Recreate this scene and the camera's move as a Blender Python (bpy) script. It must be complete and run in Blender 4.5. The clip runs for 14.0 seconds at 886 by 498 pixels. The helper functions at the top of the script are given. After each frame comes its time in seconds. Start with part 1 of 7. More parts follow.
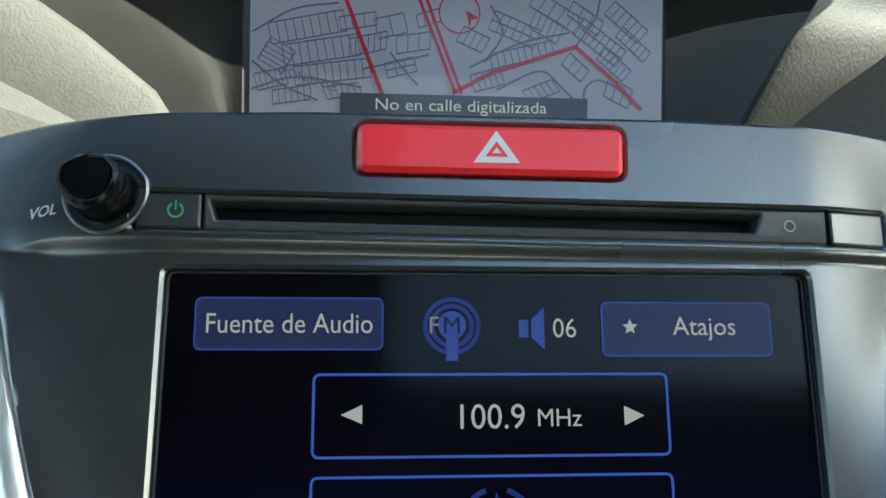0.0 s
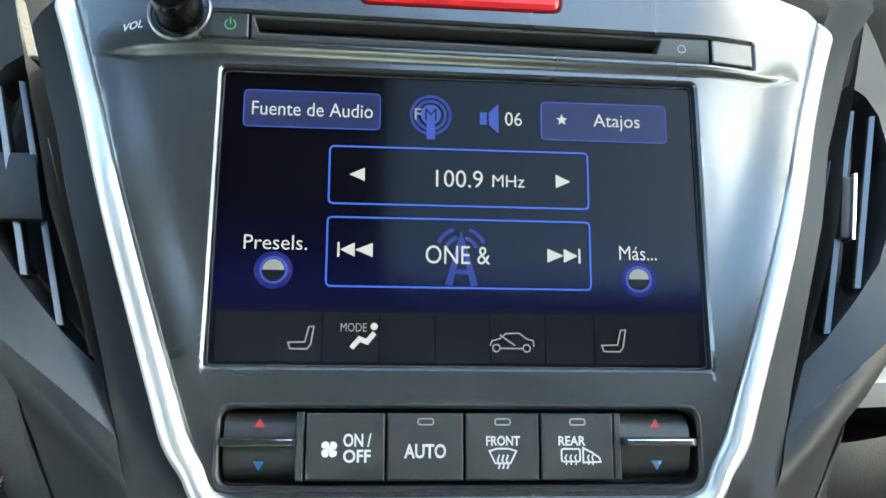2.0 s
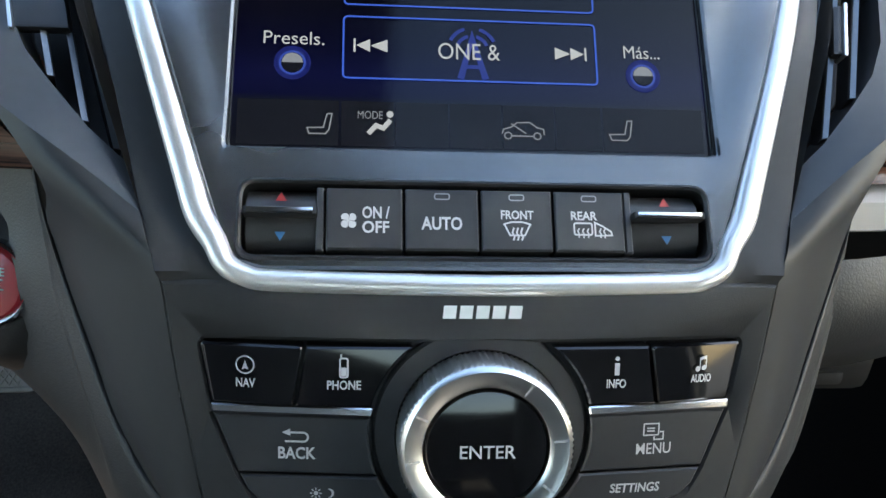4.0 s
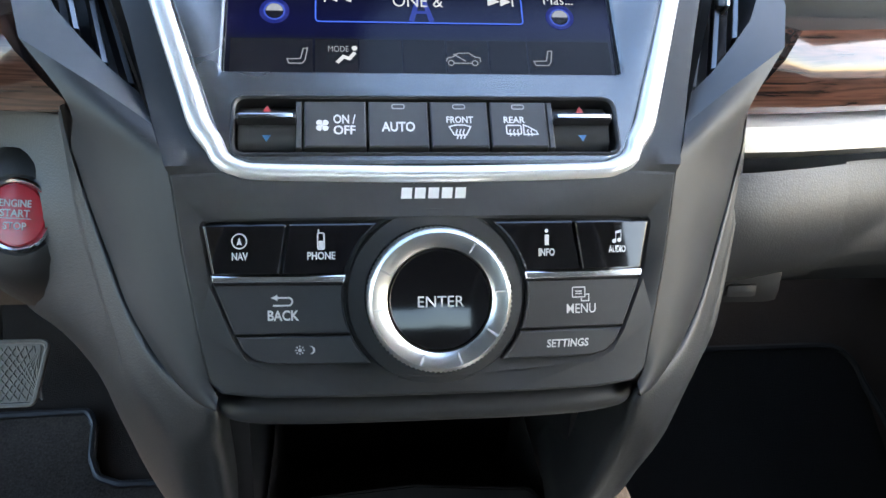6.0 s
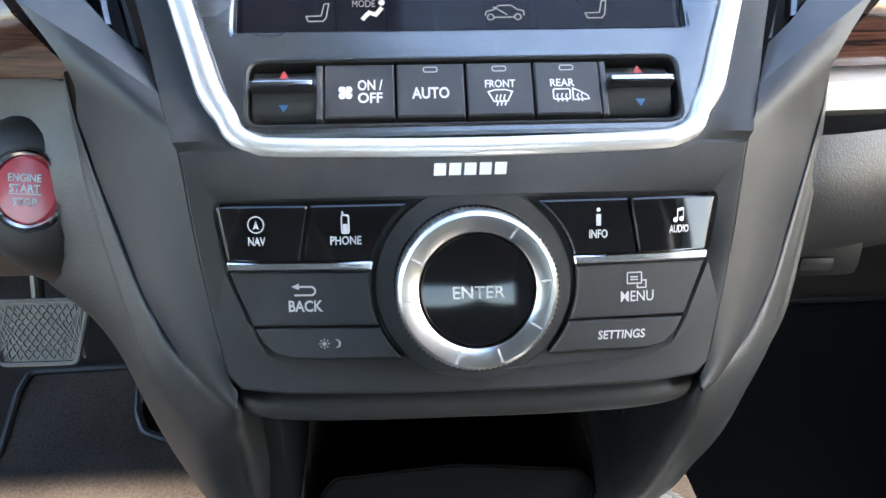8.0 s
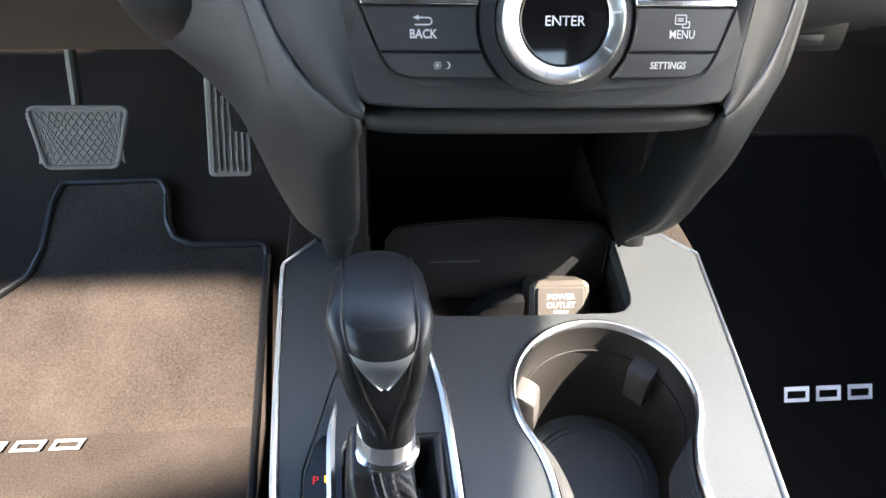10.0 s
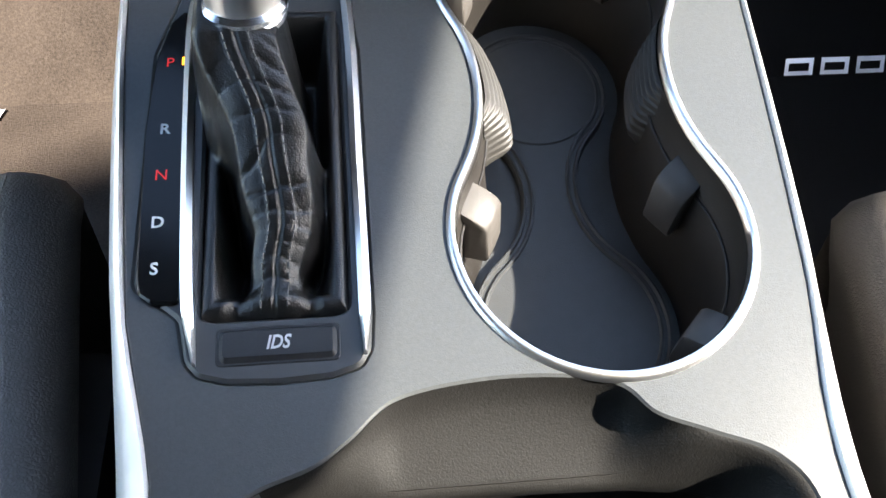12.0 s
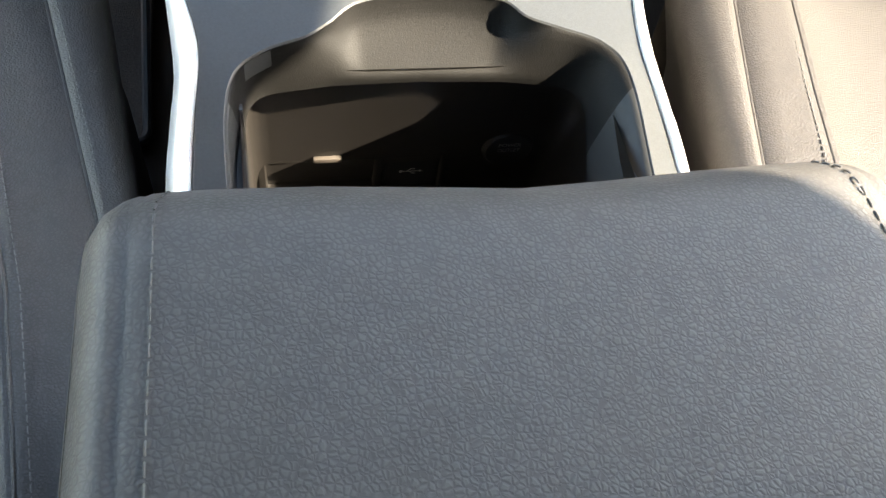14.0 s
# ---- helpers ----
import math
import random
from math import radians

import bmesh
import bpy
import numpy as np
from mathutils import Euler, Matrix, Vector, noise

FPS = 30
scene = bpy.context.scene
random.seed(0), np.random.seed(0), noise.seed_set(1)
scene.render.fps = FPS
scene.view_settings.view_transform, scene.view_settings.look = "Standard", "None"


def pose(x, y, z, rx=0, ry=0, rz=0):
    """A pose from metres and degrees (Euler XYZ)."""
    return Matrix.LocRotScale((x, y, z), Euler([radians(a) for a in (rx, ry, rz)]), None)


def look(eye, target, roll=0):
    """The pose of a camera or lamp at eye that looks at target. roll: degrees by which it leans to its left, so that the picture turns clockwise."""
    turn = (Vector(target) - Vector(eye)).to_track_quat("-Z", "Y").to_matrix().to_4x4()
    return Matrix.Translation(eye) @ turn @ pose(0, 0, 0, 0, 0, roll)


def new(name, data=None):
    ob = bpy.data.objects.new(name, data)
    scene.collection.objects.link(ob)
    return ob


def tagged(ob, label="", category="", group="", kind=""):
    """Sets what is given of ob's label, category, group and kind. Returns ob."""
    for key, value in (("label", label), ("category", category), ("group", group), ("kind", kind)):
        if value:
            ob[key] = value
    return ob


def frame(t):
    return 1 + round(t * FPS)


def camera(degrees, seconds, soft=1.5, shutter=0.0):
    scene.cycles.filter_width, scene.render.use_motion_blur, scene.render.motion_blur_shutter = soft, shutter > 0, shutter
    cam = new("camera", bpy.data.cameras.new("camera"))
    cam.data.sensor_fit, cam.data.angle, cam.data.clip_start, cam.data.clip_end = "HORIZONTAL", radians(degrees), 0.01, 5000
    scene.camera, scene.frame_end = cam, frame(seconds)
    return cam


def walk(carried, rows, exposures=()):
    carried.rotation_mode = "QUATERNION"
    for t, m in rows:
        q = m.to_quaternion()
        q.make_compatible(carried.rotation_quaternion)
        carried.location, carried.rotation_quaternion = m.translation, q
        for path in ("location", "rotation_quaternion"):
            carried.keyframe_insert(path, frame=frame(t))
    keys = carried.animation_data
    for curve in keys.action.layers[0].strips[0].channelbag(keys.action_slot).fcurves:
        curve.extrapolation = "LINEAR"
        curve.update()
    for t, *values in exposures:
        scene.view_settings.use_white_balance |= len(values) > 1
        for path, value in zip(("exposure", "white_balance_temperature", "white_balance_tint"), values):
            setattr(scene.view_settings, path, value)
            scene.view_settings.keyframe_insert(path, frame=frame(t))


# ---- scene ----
cam = camera(56.2, 14.0)
# seconds, eye x y z, yaw, pitch, roll
ROWS = [
    (0, -0.0332, 0.0056, 0.9211, -3.79, -31.62, -3.02),
    (0.5, -0.0266, -0.0089, 0.9184, -2.32, -33.74, -2.33),
    (1, -0.0236, -0.0418, 0.9174, -3.04, -33.20, -2.57),
    (1.5, -0.0281, -0.0708, 0.9144, -3.14, -33.54, -3.53),
    (2, -0.0329, -0.0986, 0.9113, -3.55, -32.89, -3.66),
    (2.5, -0.0407, -0.1135, 0.9199, -3.77, -31.71, -3.98),
    (3, -0.0482, -0.1309, 0.9111, -4.75, -30.51, -4.78),
    (3.5, -0.0344, -0.1447, 0.8688, -5.50, -29.33, -2.87),
    (4, -0.0400, -0.1560, 0.8337, -4.46, -28.95, -3.14),
    (4.2, -0.0427, -0.1620, 0.8291, -4.42, -30.20, -3.33),
    (6.3, -0.0306, -0.2508, 0.7722, -6.51, -22.32, -1.41),
    (6.5, -0.0195, -0.2328, 0.7585, -6.29, -23.11, -0.96),
    (6.8, 0.0009, -0.2108, 0.7496, -3.63, -23.18, -1.63),
    (7, 0.0114, -0.2039, 0.7368, -2.96, -23.59, -1.52),
    (7.2, 0.0056, -0.2030, 0.7476, -3.18, -25.38, 0.14),
    (9.3, -0.0718, -0.2787, 0.8149, -4.23, -28.98, -1.51),
    (9.5, -0.0791, -0.3005, 0.8091, -4.19, -30.61, -2.33),
    (10, -0.0959, -0.3122, 0.7755, -5.64, -35.31, -2.42),
    (10.5, -0.0754, -0.2903, 0.7323, -7.43, -39.84, -2.27),
    (11, -0.0486, -0.2596, 0.6963, -6.16, -44.38, -2.09),
    (11.5, -0.0423, -0.2710, 0.6629, -4.71, -48.41, -1.72),
    (12, -0.0417, -0.3013, 0.6550, -5.42, -52.87, -2.10),
    (12.5, -0.0398, -0.3334, 0.6595, -4.22, -56.41, -3.05),
    (13, -0.0492, -0.3869, 0.6745, -4.81, -57.62, -5.08),
    (13.5, -0.0608, -0.4556, 0.6865, -7.12, -56.13, -6.03),
    (14, -0.0814, -0.5110, 0.6894, -9.12, -56.62, -6.92),
]
EXPOSURES = [(0.0, 2.0, 6800, -7), (1.0, 2.97, 6800, -7), (2.0, 3.03, 6900, -3), (3.0, 3.03, 6900, 0), (4.0, 2.5, 6700, 4), (6.3, 3.25, 6600, 8), (7.0, 3.42, 6600, 8), (9.5, 3.46, 6900, 11), (10.5, 3.8, 6800, 11), (11.0, 3.86, 6800, 10), (11.5, 3.62, 6800, 9), (12.0, 3.22, 6850, 9), (12.5, 3.1, 6900, 9), (13.0, 3.1, 7000, 8), (14.0, 3.52, 7900, 8)]
walk(cam, [(t, pose(x, y, z, 90 + pitch, roll, yaw)) for t, x, y, z, yaw, pitch, roll in ROWS], EXPOSURES)

# ---- light ----
SUN_WAY = Vector((1.25, -0.35, 1.0)).normalized()
world = bpy.data.worlds.new("sky")
scene.world = world
world.use_nodes = True
wn = world.node_tree
sky = wn.nodes.new("ShaderNodeTexSky")
sky.sky_type = "NISHITA"
sky.sun_disc = False
sky.sun_elevation = math.asin(SUN_WAY.z)
sky.sun_rotation = math.atan2(SUN_WAY.x, SUN_WAY.y)
wn.nodes["Background"].inputs["Strength"].default_value = 0.15
wn.links.new(sky.outputs["Color"], wn.nodes["Background"].inputs["Color"])
sun = new("sun", bpy.data.lights.new("sun", "SUN"))
sun.data.energy, sun.data.angle, sun.data.color = 3.3, radians(0.6), (1.0, 0.95, 0.87)
sun.matrix_world = look((0, 0, 5), Vector((0, 0, 5)) - SUN_WAY)
# added lamp, no known source: a sunlike floor patch through the driver's window
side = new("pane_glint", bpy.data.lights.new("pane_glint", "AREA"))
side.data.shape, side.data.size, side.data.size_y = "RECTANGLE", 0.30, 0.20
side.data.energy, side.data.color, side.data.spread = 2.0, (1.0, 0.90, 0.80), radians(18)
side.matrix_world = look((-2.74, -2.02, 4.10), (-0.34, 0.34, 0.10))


# ---- materials ----
def material(name, color, rough=0.5, metal=0.0, var=0.12, scale=60.0, bump=0.0, bump_scale=900.0, kind="noise",
             spec=0.5, coat=0.0, emit=None, strength=0.0, stain=6.0, aniso=0.0):
    """Principled material with two scales of tone and a fine relief."""
    m = bpy.data.materials.new(name)
    m.use_nodes = True
    t = m.node_tree
    b = t.nodes["Principled BSDF"]
    b.inputs["Roughness"].default_value = rough
    b.inputs["Metallic"].default_value = metal
    b.inputs["Specular IOR Level"].default_value = spec
    b.inputs["Coat Weight"].default_value = coat
    b.inputs["Anisotropic"].default_value = aniso
    b.inputs["Base Color"].default_value = (*color, 1)
    co = t.nodes.new("ShaderNodeTexCoord")
    if var > 0:
        fine = t.nodes.new("ShaderNodeTexNoise")
        fine.inputs["Scale"].default_value, fine.inputs["Detail"].default_value = scale, 6
        wide = t.nodes.new("ShaderNodeTexNoise")
        wide.inputs["Scale"].default_value, wide.inputs["Detail"].default_value = stain, 3
        both = t.nodes.new("ShaderNodeMath")
        both.operation = "ADD"
        rng = t.nodes.new("ShaderNodeMapRange")
        rng.inputs["From Min"].default_value, rng.inputs["From Max"].default_value = 0.6, 1.4
        rng.inputs["To Min"].default_value, rng.inputs["To Max"].default_value = 1 - var, 1 + var
        mul = t.nodes.new("ShaderNodeVectorMath")
        mul.operation = "SCALE"
        mul.inputs[0].default_value = color
        for n in (fine, wide):
            t.links.new(co.outputs["Object"], n.inputs["Vector"])
        t.links.new(fine.outputs["Fac"], both.inputs[0])
        t.links.new(wide.outputs["Fac"], both.inputs[1])
        t.links.new(both.outputs[0], rng.inputs["Value"])
        t.links.new(rng.outputs["Result"], mul.inputs["Scale"])
        t.links.new(mul.outputs["Vector"], b.inputs["Base Color"])
        rr = t.nodes.new("ShaderNodeMapRange")
        rr.inputs["To Min"].default_value, rr.inputs["To Max"].default_value = max(0.02, rough - 0.06), min(1, rough + 0.06)
        t.links.new(wide.outputs["Fac"], rr.inputs["Value"])
        t.links.new(rr.outputs["Result"], b.inputs["Roughness"])
    if bump > 0:
        if kind == "leather":
            tex = t.nodes.new("ShaderNodeTexVoronoi")
            tex.feature = "DISTANCE_TO_EDGE"
            out = tex.outputs["Distance"]
        else:
            tex = t.nodes.new("ShaderNodeTexNoise")
            tex.inputs["Detail"].default_value = 4
            out = tex.outputs["Fac"]
        tex.inputs["Scale"].default_value = bump_scale
        vec = co.outputs["Object"]
        if kind == "leather":
            warp = t.nodes.new("ShaderNodeTexNoise")
            warp.inputs["Scale"].default_value = bump_scale * 0.4
            mix = t.nodes.new("ShaderNodeVectorMath")
            mix.operation = "MULTIPLY_ADD"
            mix.inputs[1].default_value = (1.3 / bump_scale, 0.9 / bump_scale, 0.9 / bump_scale)
            t.links.new(co.outputs["Object"], warp.inputs["Vector"])
            t.links.new(warp.outputs["Color"], mix.inputs[0])
            t.links.new(co.outputs["Object"], mix.inputs[2])
            vec = mix.outputs["Vector"]
            clip = t.nodes.new("ShaderNodeMapRange")
            clip.inputs["From Max"].default_value = 0.32
            clip.interpolation_type = "SMOOTHSTEP"
            t.links.new(out, clip.inputs["Value"])
            out = clip.outputs["Result"]
            if var > 0:
                crack = t.nodes.new("ShaderNodeMapRange")
                crack.inputs["To Min"].default_value, crack.inputs["To Max"].default_value = 0.80, 1.03
                dye = t.nodes.new("ShaderNodeVectorMath")
                dye.operation = "SCALE"
                t.links.new(out, crack.inputs["Value"])
                t.links.new(mul.outputs["Vector"], dye.inputs[0])
                t.links.new(crack.outputs["Result"], dye.inputs["Scale"])
                t.links.new(dye.outputs["Vector"], b.inputs["Base Color"])
        t.links.new(vec, tex.inputs["Vector"])
        bp = t.nodes.new("ShaderNodeBump")
        bp.inputs["Strength"].default_value = bump
        bp.inputs["Distance"].default_value = 0.001
        t.links.new(out, bp.inputs["Height"])
        t.links.new(bp.outputs["Normal"], b.inputs["Normal"])
    if emit:
        b.inputs["Emission Color"].default_value = (*emit, 1)
        b.inputs["Emission Strength"].default_value = strength
    return m


GREY = material("satin_grey_plastic", (0.028, 0.0288, 0.030), 0.48, var=0.10, scale=300, bump=0.10, bump_scale=1800, spec=0.32)
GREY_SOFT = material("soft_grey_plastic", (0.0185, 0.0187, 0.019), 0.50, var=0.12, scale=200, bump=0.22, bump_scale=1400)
GRAINED = material("grained_soft_plastic", (0.0260, 0.0267, 0.0276), 0.47, var=0.08, scale=150, bump=0.10, bump_scale=620, kind="leather")
GREY_TRIM = material("satin_graphite_trim", (0.052, 0.054, 0.056), 0.38, metal=0.1, var=0.08, scale=250, bump=0.05, bump_scale=1500)
BEZEL = material("bezel_dark_metallic", (0.165, 0.173, 0.179), 0.26, metal=0.85, var=0.08, scale=400, bump=0.04, bump_scale=2000)
STRIP = material("graphite_fascia", (0.19, 0.198, 0.205), 0.30, metal=0.85, var=0.08, scale=400, bump=0.05, bump_scale=2000)
# console-top plastic darkened for the shade inside the rim
RIM_SHADE = material("shaded_rim_plastic", (0.030, 0.0315, 0.032), 0.52, var=0.10, scale=300, bump=0.14, bump_scale=1700)
TOPPLATE = material("console_top_plastic", (0.058, 0.062, 0.064), 0.42, metal=0.05, var=0.18, scale=700, bump=0.14, bump_scale=1700)
BLACK = material("black_plastic", (0.016, 0.016, 0.017), 0.45, var=0.15, scale=200, bump=0.12, bump_scale=1500)
KEY = material("dark_key_plastic", (0.030, 0.031, 0.033), 0.42, var=0.10, scale=300, bump=0.08, bump_scale=1800)
GLOSS = material("gloss_black", (0.005, 0.005, 0.006), 0.05, var=0.2, scale=80, spec=0.5)
SELECT = material("selector_black", (0.004, 0.004, 0.004), 0.16, var=0.2, scale=120, spec=0.22)
CHROME = material("satin_chrome", (0.80, 0.79, 0.77), 0.30, metal=1.0, var=0.05, scale=60, bump=0.02, bump_scale=900)
CHROME_TRIM = material("pale_satin_chrome", (0.90, 0.885, 0.865), 0.32, metal=0.70, var=0.05, scale=60, bump=0.02, bump_scale=900)
BRIGHT = material("polished_chrome", (0.90, 0.90, 0.91), 0.18, metal=1.0, var=0.04, scale=50)
SILVER = material("silver_paint", (0.80, 0.79, 0.785), 0.30, metal=0.45, var=0.05, scale=120, bump=0.03, bump_scale=1500)
BROWN = material("taupe_plastic", (0.016, 0.0137, 0.012), 0.48, var=0.14, scale=160, bump=0.18, bump_scale=1300)
RIBBED = material("ribbed_taupe_plastic", (0.038, 0.036, 0.0335), 0.50, var=0.12, scale=200, bump=0.12, bump_scale=1300)
GRIP = material("pale_taupe_grip", (0.064, 0.058, 0.053), 0.5, var=0.10, scale=200, bump=0.10, bump_scale=1300)
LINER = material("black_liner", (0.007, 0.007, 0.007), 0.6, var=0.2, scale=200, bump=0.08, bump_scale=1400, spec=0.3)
# taupe lightened and warmed to stand in for light from the driver's side
KNEE = material("lit_taupe_knee_plastic", (0.0896, 0.0681, 0.0539), 0.55, var=0.14, scale=160, bump=0.2, bump_scale=1300)
RUBBER = material("rubber_mat", (0.036, 0.038, 0.0395), 0.48, var=0.14, scale=200, bump=0.2, bump_scale=1600)
LEATHER = material("grey_leather", (0.105, 0.098, 0.091), 0.50, var=0.14, scale=90, bump=0.18, bump_scale=470, kind="leather")
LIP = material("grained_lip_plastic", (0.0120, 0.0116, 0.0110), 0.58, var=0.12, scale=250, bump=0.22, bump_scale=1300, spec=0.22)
LEATHER_SEAT = material("seat_leather", (0.065, 0.058, 0.0525), 0.48, var=0.12, scale=90, bump=0.28, bump_scale=560, kind="leather")
LEATHER_BLACK = material("boot_leather", (0.0120, 0.0116, 0.0112), 0.35, var=0.18, scale=120, bump=0.16, bump_scale=900, kind="leather", spec=0.5)
KNOB = material("knob_leather", (0.0125, 0.0125, 0.013), 0.38, var=0.12, scale=150, bump=0.06, bump_scale=1500)
KNOB_PAD = material("smooth_knob_panel", (0.0115, 0.0115, 0.012), 0.33, var=0.06, scale=150, bump=0.03, bump_scale=1500)
THREAD = material("thread", (0.13, 0.123, 0.115), 0.7, var=0.1, scale=400)
THREAD_DARK = material("dark_thread", (0.12, 0.115, 0.11), 0.7, var=0.1, scale=400)
CARPET = material("carpet", (0.040, 0.032, 0.027), 0.95, var=0.35, scale=900, bump=1.0, bump_scale=700, spec=0.1)
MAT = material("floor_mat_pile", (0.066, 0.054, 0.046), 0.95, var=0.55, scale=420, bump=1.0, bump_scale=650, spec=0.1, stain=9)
TRAY = material("tray_carpet", (0.060, 0.051, 0.045), 0.95, var=0.5, scale=500, bump=1.0, bump_scale=650, spec=0.1)
# mat pile darkened for the shaded passenger footwell
MAT_SHADED = material("floor_mat_shaded_pile", (0.010, 0.010, 0.010), 0.95, var=0.25, scale=1100, bump=0.9, bump_scale=800, spec=0.1)
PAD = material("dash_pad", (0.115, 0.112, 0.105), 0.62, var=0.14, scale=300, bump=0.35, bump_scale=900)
# tones with light in them: shoulder as in shade, cheek as in sun
HOOD = material("hood_shaded_grain", (0.020, 0.020, 0.0195), 0.55, var=0.15, scale=200, bump=0.3, bump_scale=800)
CHEEK = material("sunlit_display_cheek", (0.085, 0.083, 0.080), 0.6, var=0.08, scale=200, bump=0.1, bump_scale=1200)
HEADLINER = material("headliner", (0.045, 0.044, 0.042), 0.95, var=0.10, scale=300, bump=0.3, bump_scale=900)
DOOR = material("door_trim", (0.16, 0.15, 0.14), 0.7, var=0.1, scale=100, bump=0.2, bump_scale=800)
ASPHALT = material("asphalt", (0.16, 0.155, 0.15), 0.9, var=0.25, scale=60, bump=0.5, bump_scale=300)
WHITE = material("white_print", (0.58, 0.58, 0.58), 0.5, var=0.03, scale=400)
RED_PRINT = material("red_print", (0.36, 0.03, 0.03), 0.5, var=0.05, scale=300)
BLUE_PRINT = material("blue_print", (0.025, 0.12, 0.27), 0.5, var=0.05, scale=300)
GREEN_PRINT = material("green_print", (0.08, 0.35, 0.12), 0.5, var=0.05, scale=300)
GREY_PRINT = material("grey_print", (0.30, 0.30, 0.30), 0.5, var=0.05, scale=300)
RED_KEY = material("red_hazard_plastic", (0.78, 0.025, 0.035), 0.28, var=0.06, scale=150, coat=0.3)
RED_START = material("red_start_cap", (0.50, 0.010, 0.020), 0.25, var=0.10, scale=150, coat=0.4)
SILVER_PRINT = material("silver_badge", (0.78, 0.78, 0.78), 0.35, metal=0.4, var=0.04, scale=200)
BEIGE = material("outlet_plastic", (0.088, 0.074, 0.063), 0.5, var=0.10, scale=200, bump=0.1, bump_scale=1200)
SMOKE = material("dark_sheet_tone", (0.028, 0.029, 0.030), 0.35, var=0.3, scale=90, bump=0.05, bump_scale=700)
PAPER = material("white_sheet", (0.72, 0.72, 0.73), 0.6, var=0.08, scale=60)
PEDAL_ARM = material("dull_pedal_steel", (0.12, 0.11, 0.10), 0.5, metal=0.6, var=0.15, scale=100)
PEDAL = material("pedal_rubber", (0.27, 0.25, 0.23), 0.6, var=0.2, scale=200, bump=0.2, bump_scale=900)
SCR = 0.17
TXT = material("screen_white", (0.02, 0.02, 0.02), 0.1, var=0, spec=0.15, emit=(0.80, 0.82, 0.86), strength=0.62 * SCR)
TXT_DIM = material("screen_grey", (0.02, 0.02, 0.02), 0.1, var=0, spec=0.15, emit=(0.55, 0.58, 0.66), strength=0.45 * SCR)
SBLUE = material("screen_blue_line", (0.01, 0.01, 0.03), 0.1, var=0, spec=0.15, emit=(0.06, 0.16, 0.85), strength=0.75 * SCR)
SICON = material("screen_blue_icon", (0.01, 0.01, 0.03), 0.1, var=0, spec=0.15, emit=(0.06, 0.12, 0.62), strength=0.60 * SCR)
SICON_DIM = material("screen_blue_faint", (0.01, 0.01, 0.03), 0.1, var=0, spec=0.15, emit=(0.03, 0.06, 0.42), strength=0.5 * SCR)
SHALO = material("screen_blue_halo", (0.01, 0.01, 0.03), 0.1, var=0, spec=0.1, emit=(0.015, 0.03, 0.36), strength=0.28 * SCR)
SKEY = material("screen_blue_key", (0.01, 0.01, 0.02), 0.08, var=0, spec=0.15, emit=(0.03, 0.045, 0.16), strength=0.55 * SCR)
SDARK = material("screen_tile", (0.006, 0.006, 0.008), 0.08, var=0, spec=0.15, emit=(0.03, 0.035, 0.055), strength=0.15 * SCR)
MAPBG = material("screen_map", (0.02, 0.02, 0.02), 0.12, var=0.02, emit=(0.255, 0.285, 0.42), strength=0.80 * SCR)
MAPLINE = material("screen_map_line", (0.01, 0.01, 0.01), 0.12, var=0, emit=(0.085, 0.10, 0.19), strength=0.9 * SCR)
MAPRED = material("screen_map_red", (0.01, 0.01, 0.01), 0.12, var=0, emit=(0.28, 0.02, 0.05), strength=0.9 * SCR)
MAPBAR = material("screen_map_bar", (0.01, 0.01, 0.01), 0.12, var=0, emit=(0.035, 0.045, 0.085), strength=0.8 * SCR)
AMBER = material("amber_lamp", (0.3, 0.1, 0.0), 0.3, var=0, emit=(1.0, 0.35, 0.02), strength=0.5)
REDGLOW = material("red_lit_letter", (0.2, 0.0, 0.0), 0.4, var=0, emit=(0.6, 0.02, 0.02), strength=0.12)


def screen_material():
    """Black glass over a dark blue lit picture, brightest in a low band."""
    m = material("screen_glass", (0.001, 0.001, 0.0015), 0.12, var=0, spec=0.24)
    t = m.node_tree
    b = t.nodes["Principled BSDF"]
    geo = t.nodes.new("ShaderNodeNewGeometry")
    sep = t.nodes.new("ShaderNodeSeparateXYZ")
    ramp = t.nodes.new("ShaderNodeValToRGB")
    rng = t.nodes.new("ShaderNodeMapRange")
    rng.inputs["From Min"].default_value, rng.inputs["From Max"].default_value = 0.721, 0.797
    t.links.new(geo.outputs["Position"], sep.inputs["Vector"])
    t.links.new(sep.outputs["Z"], rng.inputs["Value"])
    t.links.new(rng.outputs["Result"], ramp.inputs["Fac"])
    e = ramp.color_ramp.elements
    e[0].position, e[0].color = 0.0, (0.004, 0.005, 0.010, 1)
    e[1].position, e[1].color = 1.0, (0.0015, 0.0015, 0.003, 1)
    for p, c in ((0.17, (0.006, 0.008, 0.02, 1)), (0.185, (0.003, 0.004, 0.028, 1)), (0.26, (0.003, 0.004, 0.036, 1)),
                 (0.36, (0.002, 0.0025, 0.018, 1)), (0.55, (0.0015, 0.0015, 0.005, 1))):
        k = e.new(p)
        k.color = c
    t.links.new(ramp.outputs["Color"], b.inputs["Emission Color"])
    b.inputs["Emission Strength"].default_value = 0.9 * SCR
    return m


SCREEN = screen_material()


def glass_material():
    m = bpy.data.materials.new("clear_plastic_film")
    m.use_nodes = True
    b = m.node_tree.nodes["Principled BSDF"]
    b.inputs["Base Color"].default_value = (0.85, 0.87, 0.88, 1)
    b.inputs["Roughness"].default_value = 0.10
    b.inputs["Alpha"].default_value = 0.26
    return m


FILM = glass_material()


